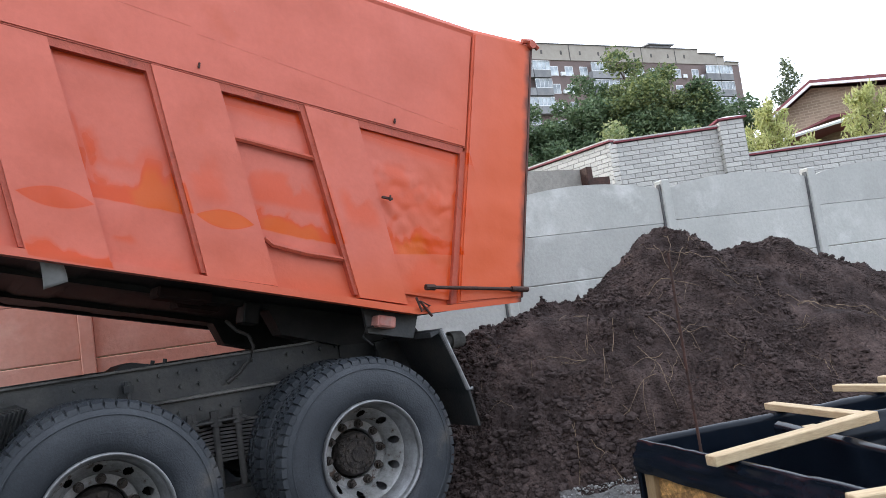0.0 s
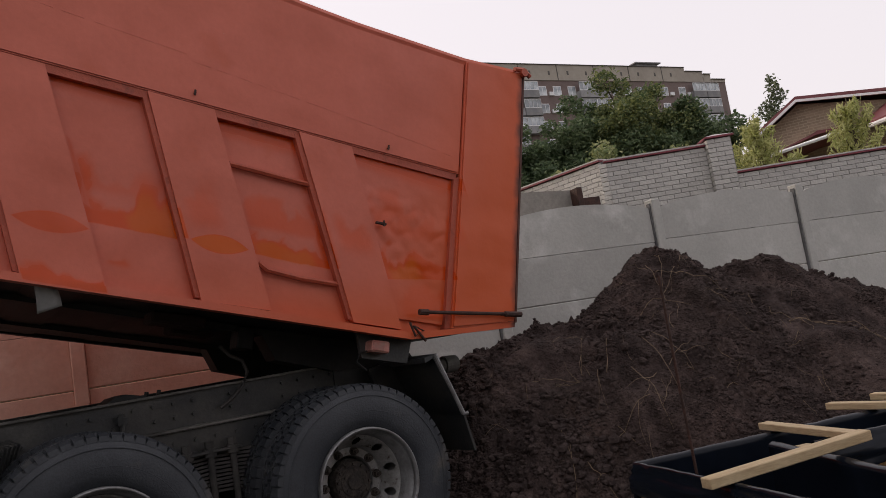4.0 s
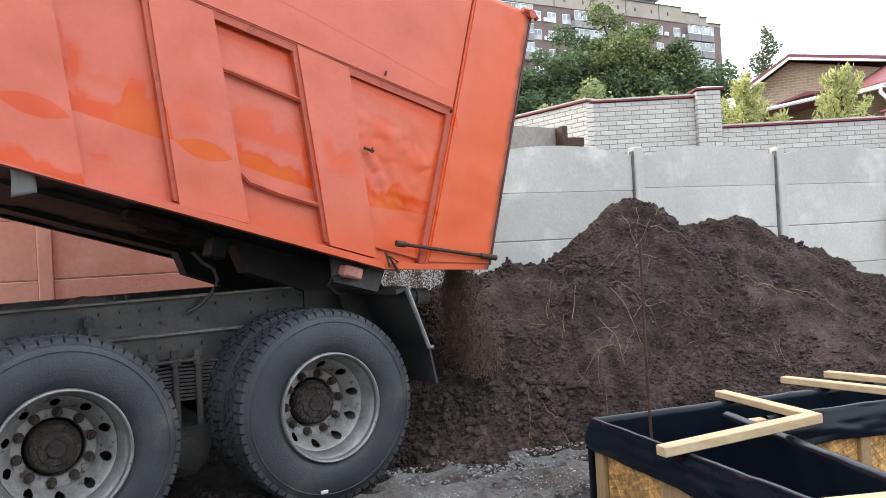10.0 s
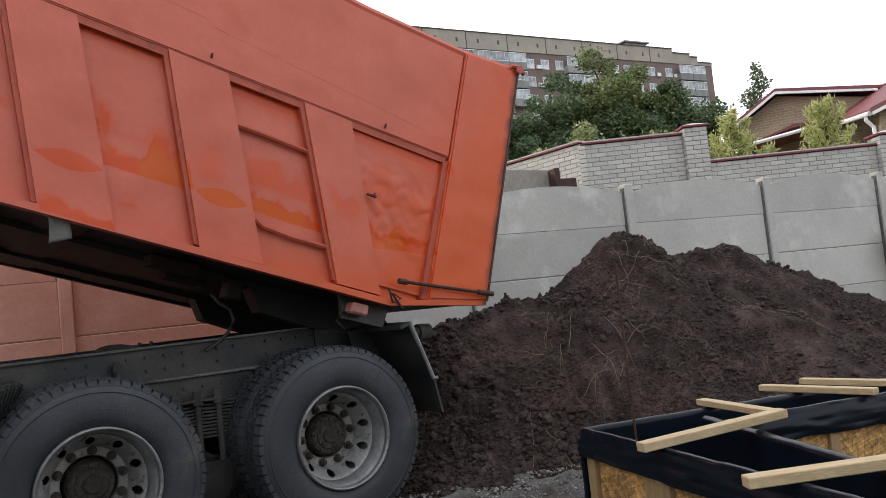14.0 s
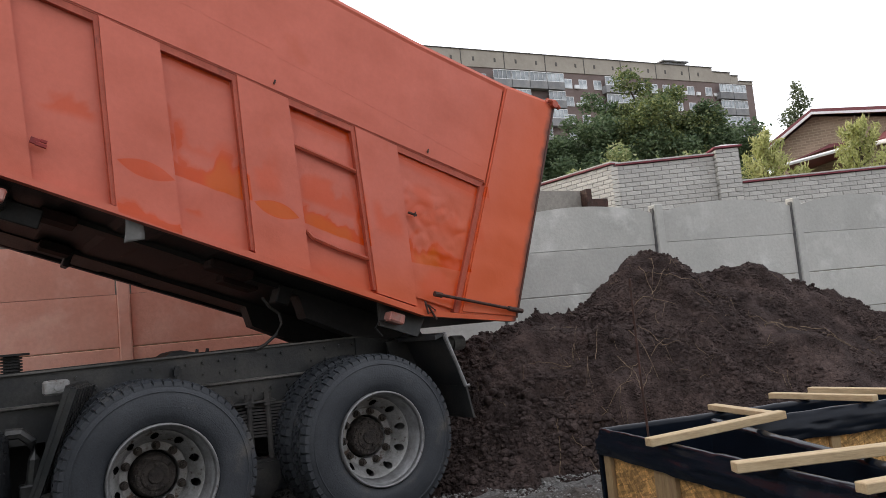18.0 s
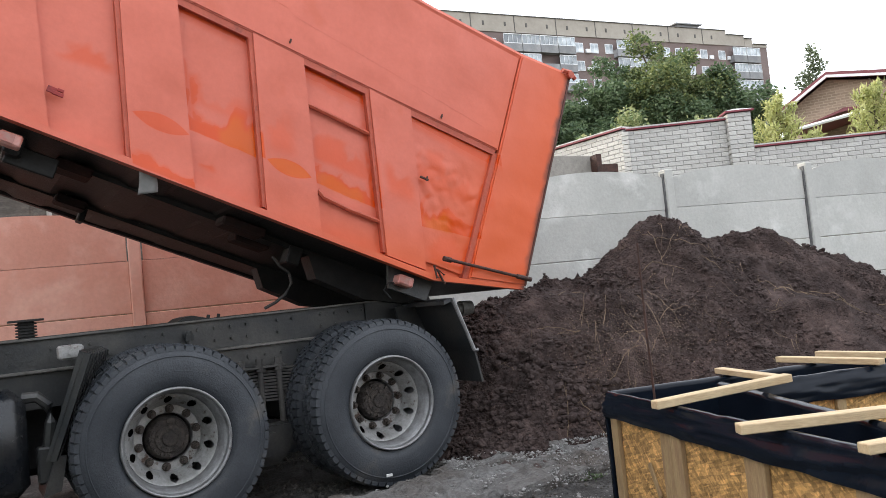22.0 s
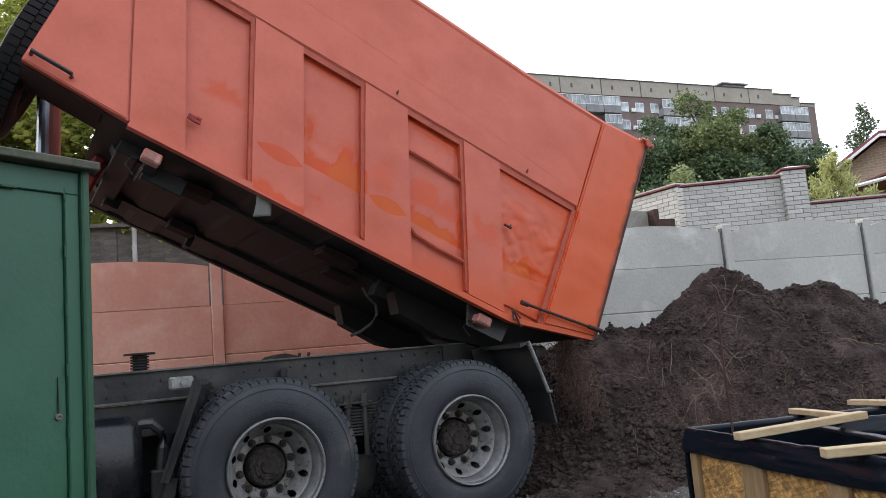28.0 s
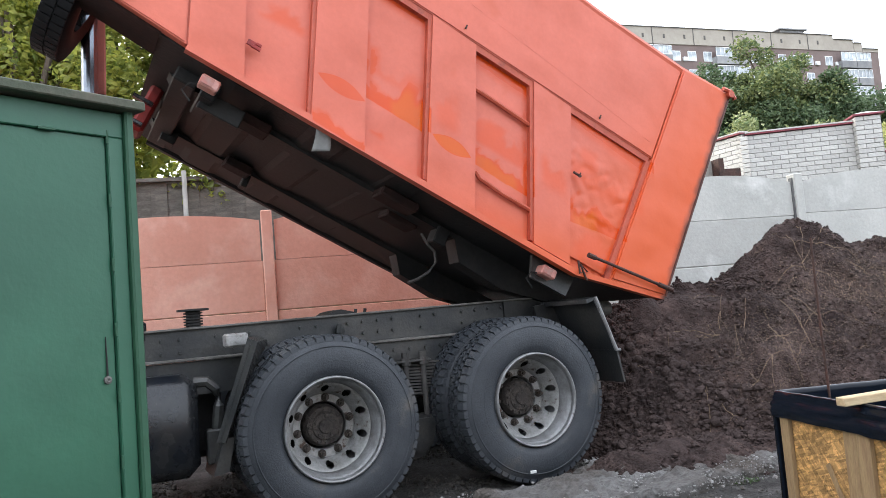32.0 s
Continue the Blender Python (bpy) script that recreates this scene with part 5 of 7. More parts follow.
HINGE = (2.767, 1.337)
build_wheels()
build_chassis()
BED = build_bed()
TILTS = [(0, 13.05), (1, 13.28), (2, 13.60), (3.5, 14.08), (5.5, 14.74), (7, 15.00), (8, 15.26), (9, 15.64), (10, 15.86), (11, 16.12), (12, 16.50), (13.5, 17.13), (15.5, 18.07), (16.5, 18.67), (17.5, 19.40), (18.5, 19.93), (19.5, 20.48), (20.5, 21.12), (21.5, 21.67), (22.5, 22.30), (23.5, 22.80), (24.5, 23.46), (25.5, 24.30), (27.5, 25.86), (28.5, 26.41), (29.5, 27.07), (30.5, 27.72), (31.5, 28.50), (32, 28.87)]


def bed_pose(a):
    """The bed about its hinge, tipped by a degrees."""
    return pose(HINGE[0], SIDE + 0.018, HINGE[1], 0, a, 0) @ Matrix.Translation((0.073, 0, 0.153))


# ---- planter of boards lined with film ----
def build_planter():
    th = thing("raised_planter", "L-shaped OSB planter lined with black plastic film, battens across it", "planter", at=pose(2.895, 3.02, 0, 0, 0, -4.5))
    H = 0.663
    t = 0.016
    A, D = 0.5, 0.36     # widths of the two arms

    def wall(nm, x0, x1, y0, y1, mat=M_OSB):
        bm = bmesh.new()
        box(bm, x0, x1, y0, y1, -0.1, H - 0.012, 0.002)
        return part(nm, bm, mat, th)

    L, R = 3.6, 2.9
    wall("outer_wall", 0, t, -L, 0)
    wall("back_wall", t, R, -t, 0)
    # the inner wall stands a little askew
    lean = radians(-10)
    far = Vector((0.535, -0.2, 0))
    near = far + Vector((math.sin(lean), -math.cos(lean), 0)) * 1.7
    bm = bmesh.new()
    box(bm, -t, 0, -1.7, 0, -0.1, H - 0.012, 0.002)
    part("inner_wall", bm, M_OSB, th).matrix_basis = pose(far.x, far.y, 0, 0, 0, -10)
    wall("inner_wall_end", near.x - t, near.x, -L, near.y)
    wall("front_wall", 0.6, R, -D, -D + t)
    bm = bmesh.new()
    box(bm, 0.53, 0.6, -D, -D + 0.045, 0.1, H - 0.005, 0.004)
    part("corner_block", bm, M_WOOD, th)
    wall("end_wall", R, R + t, -D, 0)
    # studs outside
    for y, w in ((-0.045, 0.07), (-0.54, 0.085), (-0.628, 0.085), (-1.16, 0.12), (-1.72, 0.09), (-2.3, 0.09), (-2.9, 0.09)):
        bm = bmesh.new()
        box(bm, -0.024, 0.0, y - w, y, -0.1, H - 0.07, 0.003)
        part("stud", bm, M_STUD, th)
    for x in (1.05, 1.5, 2.2):
        bm = bmesh.new()
        box(bm, x, x + 0.055, -D - 0.024, -D, -0.1, H - 0.1, 0.003)
        part("stud", bm, M_STUD, th)
    for (y, z, a) in ((-0.42, 0.3, 60), (-0.48, 0.16, -45), (-1.4, 0.36, 40)):
        bm = bmesh.new()
        box(bm, -0.01, 0.0, -0.08, 0.08, -0.014, 0.014, 0.002, pose(-0.002, y, z, a, 0, 0))
        part("wood_scrap", bm, M_STUD, th)
    # film: draped over each wall as a wavy skirt, and hung inside
    rng = random.Random(9)

    def film(nm, p, q, inner, drop_out, drop_in, seed):
        """A sheet over the wall from p to q; inner: unit vector to the inside."""
        p, q, inner = Vector(p), Vector(q), Vector(inner)
        d = (q - p)
        n = max(12, int(d.length / 0.016))
        cols = []
        for i in range(n + 1):
            s = p + d * i / n
            m = d.length * i / n
            w = noise.noise((m * 4.5, seed, 0)) * 0.7 + noise.noise((m * 11, seed, 4)) * 0.3
            w2 = noise.noise((m * 7, seed, 9)) + 0.5 * noise.noise((m * 17, seed, 2))
            do = drop_out * (1 + 0.14 * w)
            pts = []
            for k in range(11):
                f = k / 10
                crease = max(-0.6, 1.0 - 3.2 * abs(noise.noise((m * 1.7 + f * 1.2, f * 3.6, seed))) - 0.8 * abs(noise.noise((m * 5 - f * 3, f * 6, seed + 5))))
                out = 0.036 - 0.026 * max(0.0, (f - 0.35) / 0.65)
                pts.append(s - inner * (out + 0.014 * crease * math.sin(3.1 * f * 0.8 + 0.3)) + Vector((0, 0, H - do + do * f * 0.96)))
            for a in (0.35, 0.8, 1.25):
                pts.append(s - inner * (0.009 * math.cos(a) + 0.003 * w2) + Vector((0, 0, H - 0.006 + 0.01 * math.sin(a) + 0.004 * w2)))
            pts.append(s + inner * (t / 2) + Vector((0, 0, H + 0.005 + 0.004 * w2)))
            pts.append(s + inner * (t + 0.006) + Vector((0, 0, H - 0.002 + 0.004 * w)))
            for f in (0.012, 0.03, 0.065, 0.13, 0.25, 0.4, 0.6, 0.8, 1.0):
                fold = max(-0.35, 0.7 - 2.0 * abs(noise.noise((m * 2.6 + f * 1.4, f * 1.5, seed + 3))) - 0.9 * abs(noise.noise((m * 7 - f * 3, f * 3, seed + 7))))
                pts.append(s + inner * (t + 0.012 + 0.03 * f + 0.016 * fold * min(1, f * 4)) + Vector((0, 0, H - drop_in * f)))
            cols.append(pts)
        m = len(cols[0])
        v = [c for col in cols for c in col]
        f = [(i * m + k, i * m + k + 1, (i + 1) * m + k + 1, (i + 1) * m + k) for i in range(n) for k in range(m - 1)]
        raw_mesh(nm, v, f, M_FILM, th, True, "crumpled black plastic film")

    film("film_outer", (0, -L, 0), (0, 0.0, 0), (1, 0, 0), 0.12, 0.7, 1)
    film("film_back", (0.0, 0, 0), (R, 0, 0), (0, -1, 0), 0.12, 0.7, 2)
    film("film_inner", near, far, (-math.cos(lean), -math.sin(lean), 0), 0.035, 0.7, 3)
    film("film_inner_end", (near.x, -L, 0), near, (-1, 0, 0), 0.035, 0.7, 6)
    film("film_front", (0.6, -D, 0), (R, -D, 0), (0, 1, 0), 0.13, 0.7, 4)
    # film on the far corner edge
    bm = bmesh.new()
    box(bm, -0.03, 0.02, -0.02, 0.008, -0.1, H - 0.06, 0.006)
    part("film_corner", bm, M_FILM, th)
    # sheet floor of film
    bm = bmesh.new()
    box(bm, t, A, -L, -t, 0.0, 0.02)
    box(bm, A, R, -D + t, -t, 0.0, 0.02)
    part("film_floor", bm, M_FILM, th)
    return th


def build_batten(p, q, z0=0.668, z1=0.672, w=0.05, h=0.032, label="raw pine batten laid across the planter"):
    p, q = Vector((*p, z0)), Vector((*q, z1))
    d = q - p
    m = Matrix.Translation((p + q) / 2) @ pose(0, 0, 0, 0, 0, math.degrees(math.atan2(d.y, d.x))) @ pose(0, 0, 0, 0, -math.degrees(math.asin(d.z / d.length)), 0)
    th = thing("batten", label, "batten", "battens on the planter", at=m)
    bm = bmesh.new()
    box(bm, -d.length / 2, d.length / 2, -w / 2, w / 2, 0, h, 0.003)
    part("bar", bm, M_WOOD, th)


build_planter()
build_batten((2.745, 2.365), (3.45, 2.345), 0.665, 0.695, 0.055, 0.036, "long raw pine batten resting askew on a shorter one")
build_batten((3.6, 3.04), (3.53, 2.46), 0.67, 0.672, 0.055, 0.03)
build_batten((4.08, 3.13), (4.185, 2.51))
build_batten((4.345, 3.11), (4.46, 2.5))
build_batten((2.64, 1.695), (3.2, 1.51), 0.665, 0.675, 0.055, 0.036)
build_batten((2.68, 1.2), (3.35, 1.14))
build_batten((5.2, 3.05), (5.25, 2.45))


# ---- iron rod standing in the planter ----
def build_rod():
    bm = bmesh.new()
    pipe(bm, [(3.015, 2.78, 0.018), (3.02, 2.785, 0.45), (3.018, 2.79, 0.95), (3.028, 2.8, 1.405)], 0.006, 8)
    ob = part("iron_rod", bm, M_RUST)
    tagged(ob, "thin rusty reinforcing rod standing upright in the planter", "rod")


build_rod()


# ---- green steel locker ----
def build_locker():
    th = thing("steel_locker", "green painted steel locker with a welded door and a drip edge", "locker", at=pose(0.058, 2.07, 0, 0, 0, 41))
    # local x runs back along the door face toward -x, face at y = 0, body behind
    H = 1.92
    bm = bmesh.new()
    box(bm, -2.2, -0.03, 0.03, 1.2, -0.1, H - 0.02, 0.004)
    part("body", bm, M_GREEN, th)
    bm = bmesh.new()
    box(bm, -2.2, -0.085, 0.018, 0.03, 0.02, H - 0.1, 0.003)
    part("door", bm, M_GREEN, th)
    for z0, z1, x0, x1 in ((H - 0.1, H - 0.02, -2.2, -0.03), (-0.1, 0.02, -2.2, -0.03)):
        bm = bmesh.new()
        box(bm, x0, x1, 0.006, 0.03, z0, z1, 0.003)
        part("frame_bar", bm, M_GREEN, th)
    bm = bmesh.new()
    box(bm, -0.082, -0.032, 0.006, 0.03, 0.02, H - 0.1, 0.003)
    part("frame_post", bm, M_GREEN, th)
    # darker green stands for this edge being turned away from the light
    bm = bmesh.new()
    box(bm, -0.03, 0.0, -0.012, 0.05, -0.1, H - 0.01, 0.006)
    part("corner_angle", bm, M_GREEN_DARK, th, "corner angle, its shade put into a darker green")
    bm = bmesh.new()
    box(bm, -2.25, 0.02, -0.05, 1.25, H - 0.015, H + 0.015, 0.004)
    part("roof", bm, M_ROOF_DUST, th, "dusty sheet roof")
    bm = bmesh.new()
    rng = random.Random(3)
    for i in range(9):
        z = 0.2 + i * 0.2
        rod(bm, (-0.0835, 0.008, z), (-0.0835, 0.008, z + 0.04), 0.004, seg=6)
    for i in range(8):
        x = -0.3 - i * 0.22
        rod(bm, (x, 0.004, H - 0.1), (x + 0.05, 0.004, H - 0.1), 0.005, seg=6)
    part("weld_beads", bm, M_GREEN_DARK, th, kind="stuff")
    bm = bmesh.new()
    rod(bm, (-0.115, 0.014, 1.08), (-0.115, 0.016, 1.2), 0.0035, 0.0015, seg=8)
    part("dirt_streak", bm, M_UNDER, th)
    bm = bmesh.new()
    lathe(bm, [(0.02, 0.012), (0.01, 0.012), (0.008, 0.006), (0.012, 0.001)], 12)
    part("keyhole", bm, M_PALE_STEEL, th, "worn grey keyhole plate").matrix_basis = pose(-0.115, 0, 1.07)


build_locker()


# ---- white brick boundary wall behind the fence ----
def build_brick_wall():
    th = thing("brick_wall", "white silicate brick boundary wall with burgundy metal coping", "wall", kind="structure")
    a = Vector((8.36, 11.15, 0)); d = Vector((0.929, -0.37, 0)).normalized()
    b = Vector((-0.272, 0.962, 0)).normalized()
    runs = [(a, d, 0.0, 1.68, 3.76), (a + d * 2.08, d, 0.0, 2.85, 3.24), (a + d * 5.33, d, 0, 2.2, 2.95), (a, b, 0.0, 7.0, 3.80)]
    brick = bmesh.new()
    box(brick, 0, 0.25, -0.062, 0.06, 0, 0.067, 0.004)
    bme = mesh_of("brick", brick, M_BRICK)
    half = bmesh.new()
    box(half, 0, 0.12, -0.062, 0.06, 0, 0.067, 0.004)
    hme = mesh_of("half_brick", half, M_BRICK)
    for o, dr, s0, s1, top in runs:
        yaw = math.degrees(math.atan2(dr.y, dr.x))
        back = dr == b
        m0 = Matrix.Translation(o) @ pose(0, 0, 0, 0, 0, yaw)
        bm = bmesh.new()
        box(bm, 0, s1, -0.054, 0.054, 1.0, top - 0.06)
        w = part("mortar_bed", bm, M_MORTAR, th)
        w.matrix_basis = m0
        bm = bmesh.new()
        box(bm, 0, s1, -0.1, 0.1, top - 0.05, top - 0.024, 0.004)
        c = part("coping", bm, M_COPING, th)
        c.matrix_basis = m0
        bm = bmesh.new()
        box(bm, 0, s1, -0.105, 0.105, top - 0.024, top, 0.004)
        c = part("coping_top", bm, M_COPING_TOP, th)
        c.matrix_basis = m0
        n = int((top - 0.06 - 2.35) / 0.076)
        for r in range(n):
            z = top - 0.06 - 0.076 * (r + 1) + 0.005
            off = 0.0 if r % 2 else 0.13
            if off:
                piece("half_brick", hme, th, m0 @ pose(0, 0, z))
            x = off
            lim = s1 if not back else 3.2
            while x + 0.25 <= lim + 0.01:
                piece("brick", bme, th, m0 @ pose(x, 0, z))
                x += 0.26
            if x + 0.12 <= lim + 0.03:
                piece("half_brick", hme, th, m0 @ pose(x, 0, z))
    bm = bmesh.new()
    box(bm, -0.064, 0.064, -0.064, 0.064, 0.0, 0.067, 0.004)
    quoin = mesh_of("corner_brick", bm, M_BRICK)
    for r in range(18):
        piece("brick", quoin, th, Matrix.Translation(a) @ pose(0, 0, 3.76 - 0.06 - 0.076 * (r + 1) + 0.005, 0, 0, 40))
    for k0, top in ((1.68, 3.86), (4.93, 3.4)):
        m0 = Matrix.Translation(a + d * k0) @ pose(0, 0, 0, 0, 0, math.degrees(math.atan2(d.y, d.x)))
        bm = bmesh.new()
        box(bm, 0.01, 0.39, -0.19, 0.19, 1.0, top - 0.07)
        p = part("pillar_core", bm, M_MORTAR, th)
        p.matrix_basis = m0
        bm = bmesh.new()
        box(bm, -0.04, 0.44, -0.24, 0.24, top - 0.06, top - 0.03, 0.004)
        c = part("pillar_cap", bm, M_COPING, th)
        c.matrix_basis = m0
        bm = bmesh.new()
        bmesh.ops.create_cone(bm, cap_ends=True, segments=4, radius1=0.34, radius2=0.05, depth=0.06, matrix=pose(0.2, 0, top, 0, 0, 45))
        c = part("cap_top", bm, M_COPING_TOP, th)
        c.matrix_basis = m0
        for r in range(19):
            z = top - 0.07 - 0.076 * (r + 1) + 0.005
            for (x, y, yaw, me) in ((0 if r % 2 else 0.13, -0.14, 0, bme), (0.26 if r % 2 else 0, -0.14, 0, hme), (0.06, -0.07 if r % 2 else 0.06, -90, hme if r % 2 else bme), (0.34, -0.05, -90, hme)):
                piece("brick", me, th, m0 @ pose(x, y, z, 0, 0, yaw))


build_brick_wall()


def build_back_blocks():
    bm = bmesh.new()
    prism(bm, [(2.5, 0.8), (6.6, 0.8), (6.6, 2.985), (5.2, 3.04), (2.5, 3.1)], 9.3, 9.5)
    ob = part("concrete_slab_wall", bm, M_SLAB)
    tagged(ob, "grey concrete slab standing behind the fence", "slab", kind="structure")
    th = thing("steel_channel", "rusty brown steel channel on the slab end", "steel channel")
    bm = bmesh.new()
    box(bm, 6.54, 6.62, 9.1, 9.28, 2.5, 2.98, 0.004)
    box(bm, 6.62, 6.9, 9.15, 9.28, 2.72, 2.84, 0.004)
    part("channel", bm, M_RUST, th)
    # weathered boards and wire behind the salmon fence
    th = thing("board_screen", "weathered grey board screen with a rail and post", "screen", kind="structure")
    for i in range(46):
        bm = bmesh.new()
        x = -7.0 + i * 0.19
        box(bm, x, x + 0.2, 9.7 + 0.021 * (i % 2), 9.72 + 0.021 * (i % 2), 0.9, 3.1 + 0.05 * noise.noise((i * 1.3, 0, 0)), 0.002)
        part("board", bm, M_OLDBOARD, th)
    bm = bmesh.new()
    box(bm, -7, 1.8, 9.62, 9.68, 3.08, 3.13, 0.004)
    part("rail", bm, M_OLDBOARD, th)
    for x in (-2.7, -0.5, 1.4):
        bm = bmesh.new()
        rod(bm, (x, 9.6, 0.9), (x, 9.6, 3.2), 0.03)
        part("post", bm, M_PANEL, th)


build_back_blocks()


# ---- far block of flats ----
def build_flats():
    B = Vector((100.4, 108.7, 0)); d = Vector((-0.993, -0.119, 0)).normalized()
    yaw = math.degrees(math.atan2(d.y, d.x))
    th = thing("apartment_block", "nine-storey brown and beige panel apartment block", "apartment block", at=Matrix.Translation(B) @ pose(0, 0, 0, 0, 0, yaw))
    # local x runs along the front from the far right end, y toward the viewer; it stands on a rise
    L, top, floor = 100.0, 40.45, 2.8
    bm = bmesh.new()
    box(bm, 0, L, -12, 0, 0, top - 2.6)
    part("wall", bm, M_BLOCK_BROWN, th)
    for nm, x0, x1, z1 in (("attic", 9.35, L, top - 0.1), ("end_attic", 5.2, 9.3, top - 0.75), ("end_attic", 3.4, 5.15, top - 1.2), ("end_attic", 0, 3.35, top - 2.1)):
        bm = bmesh.new()
        box(bm, x0, x1, -12, 0.15 if x0 > 9 else 0.1, top - 2.6, z1)
        part(nm, bm, M_BLOCK_BEIGE, th)
        bm = bmesh.new()
        box(bm, x0, x1 + 0.02, -12.2, 0.3, z1, z1 + 0.1)
        part("roof", bm, M_ASPHALT_ROOF, th)
    bm = bmesh.new()
    box(bm, 14.5, 19.0, -4, -0.6, top, top + 0.7)
    box(bm, 14.0, 19.6, -4.4, -0.2, top + 0.7, top + 0.9)
    part("roof_hut", bm, M_BLOCK_GREY, th)
    jm = bmesh.new()
    box(jm, -0.06, 0.06, 0.15, 0.2, top - 2.6, top - 0.1)
    jme = mesh_of("joint", jm, M_ASPHALT_ROOF)
    vm = bmesh.new()
    box(vm, -0.15, 0.15, 0.14, 0.2, top - 1.7, top - 1.1)
    vme = mesh_of("vent", vm, M_ASPHALT_ROOF)
    for i in range(24):
        if i % 2:
            piece("joint", jme, th, pose(11 + i * 3.6, 0, 0))
        piece("vent", vme, th, pose(12.6 + i * 3.6, 0, 0))
    fm = bmesh.new()
    box(fm, -0.75, 0.75, 0.0, 0.08, -0.75, 0.75)
    fme = mesh_of("window_frame", fm, M_FRAME)
    gm = bmesh.new()
    box(gm, -0.66, -0.04, 0.07, 0.1, -0.66, 0.66)
    box(gm, 0.04, 0.66, 0.07, 0.1, -0.66, 0.66)
    gme = mesh_of("window_pane", gm, M_GLASS)
    am = bmesh.new()
    box(am, -0.4, 0.4, 0.0, 0.35, -0.3, 0.3, 0.03)
    ame = mesh_of("air_conditioner", am, M_FRAME)
    bal = bmesh.new()
    box(bal, -1.5, 1.5, 0.0, 1.1, -1.35, -0.2)
    balm = mesh_of("balcony_front", bal, M_BLOCK_GREY)
    gl = bmesh.new()
    for i in range(5):
        box(gl, -1.5 + i * 0.74, -1.46 + i * 0.74, 1.04, 1.1, -0.2, 1.2)
    box(gl, -1.5, 1.5, 1.04, 1.1, -0.2, -0.12)
    box(gl, -1.5, 1.5, 1.04, 1.1, 1.1, 1.2)
    glm = mesh_of("balcony_frame", gl, M_FRAME)
    gp = bmesh.new()
    box(gp, -1.46, 1.46, 0.9, 1.02, -0.2, 1.15)
    gpm = mesh_of("balcony_glass", gp, M_GLASS)
    rng = random.Random(12)
    cols = [(4.4, "b"), (7.5, "b"), (10.6, "w"), (14.6, "w"), (17.5, "w"), (19.9, "w"), (22.5, "w"), (25.1, "w"), (28.6, "b"), (31.6, "b"), (33.9, "w"), (36.7, "w"), (39.5, "w"), (42.4, "b"), (45.5, "b"), (48.6, "b"), (51.7, "b"), (54.6, "w"), (57.4, "w"), (60.5, "b"), (63.6, "b"), (66.4, "w"), (69, "w"), (72, "w"), (75.5, "b"), (78.6, "b"), (82, "w"), (85, "w"), (88, "w"), (92, "b"), (95, "b")]
    for x, k in cols:
        for r in range(6):
            z = top - 4.3 - floor * r
            if k == "w":
                piece("window_frame", fme, th, pose(x, 0, z))
                piece("window_pane", gme, th, pose(x, 0, z))
                if rng.random() < 0.3:
                    piece("air_conditioner", ame, th, pose(x - 1.5, 0, z - 0.5))
            else:
                piece("balcony_front", balm, th, pose(x, 0, z))
                if rng.random() < 0.9:
                    piece("balcony_frame", glm, th, pose(x, 0, z))
                    piece("balcony_glass", gpm, th, pose(x, 0, z))
    for x in (24, 40):
        bm = bmesh.new()
        rod(bm, (x, -5, top), (x, -5, top + 2), 0.04, seg=6)
        part("antenna", bm, M_ASPHALT_ROOF, th)


build_flats()


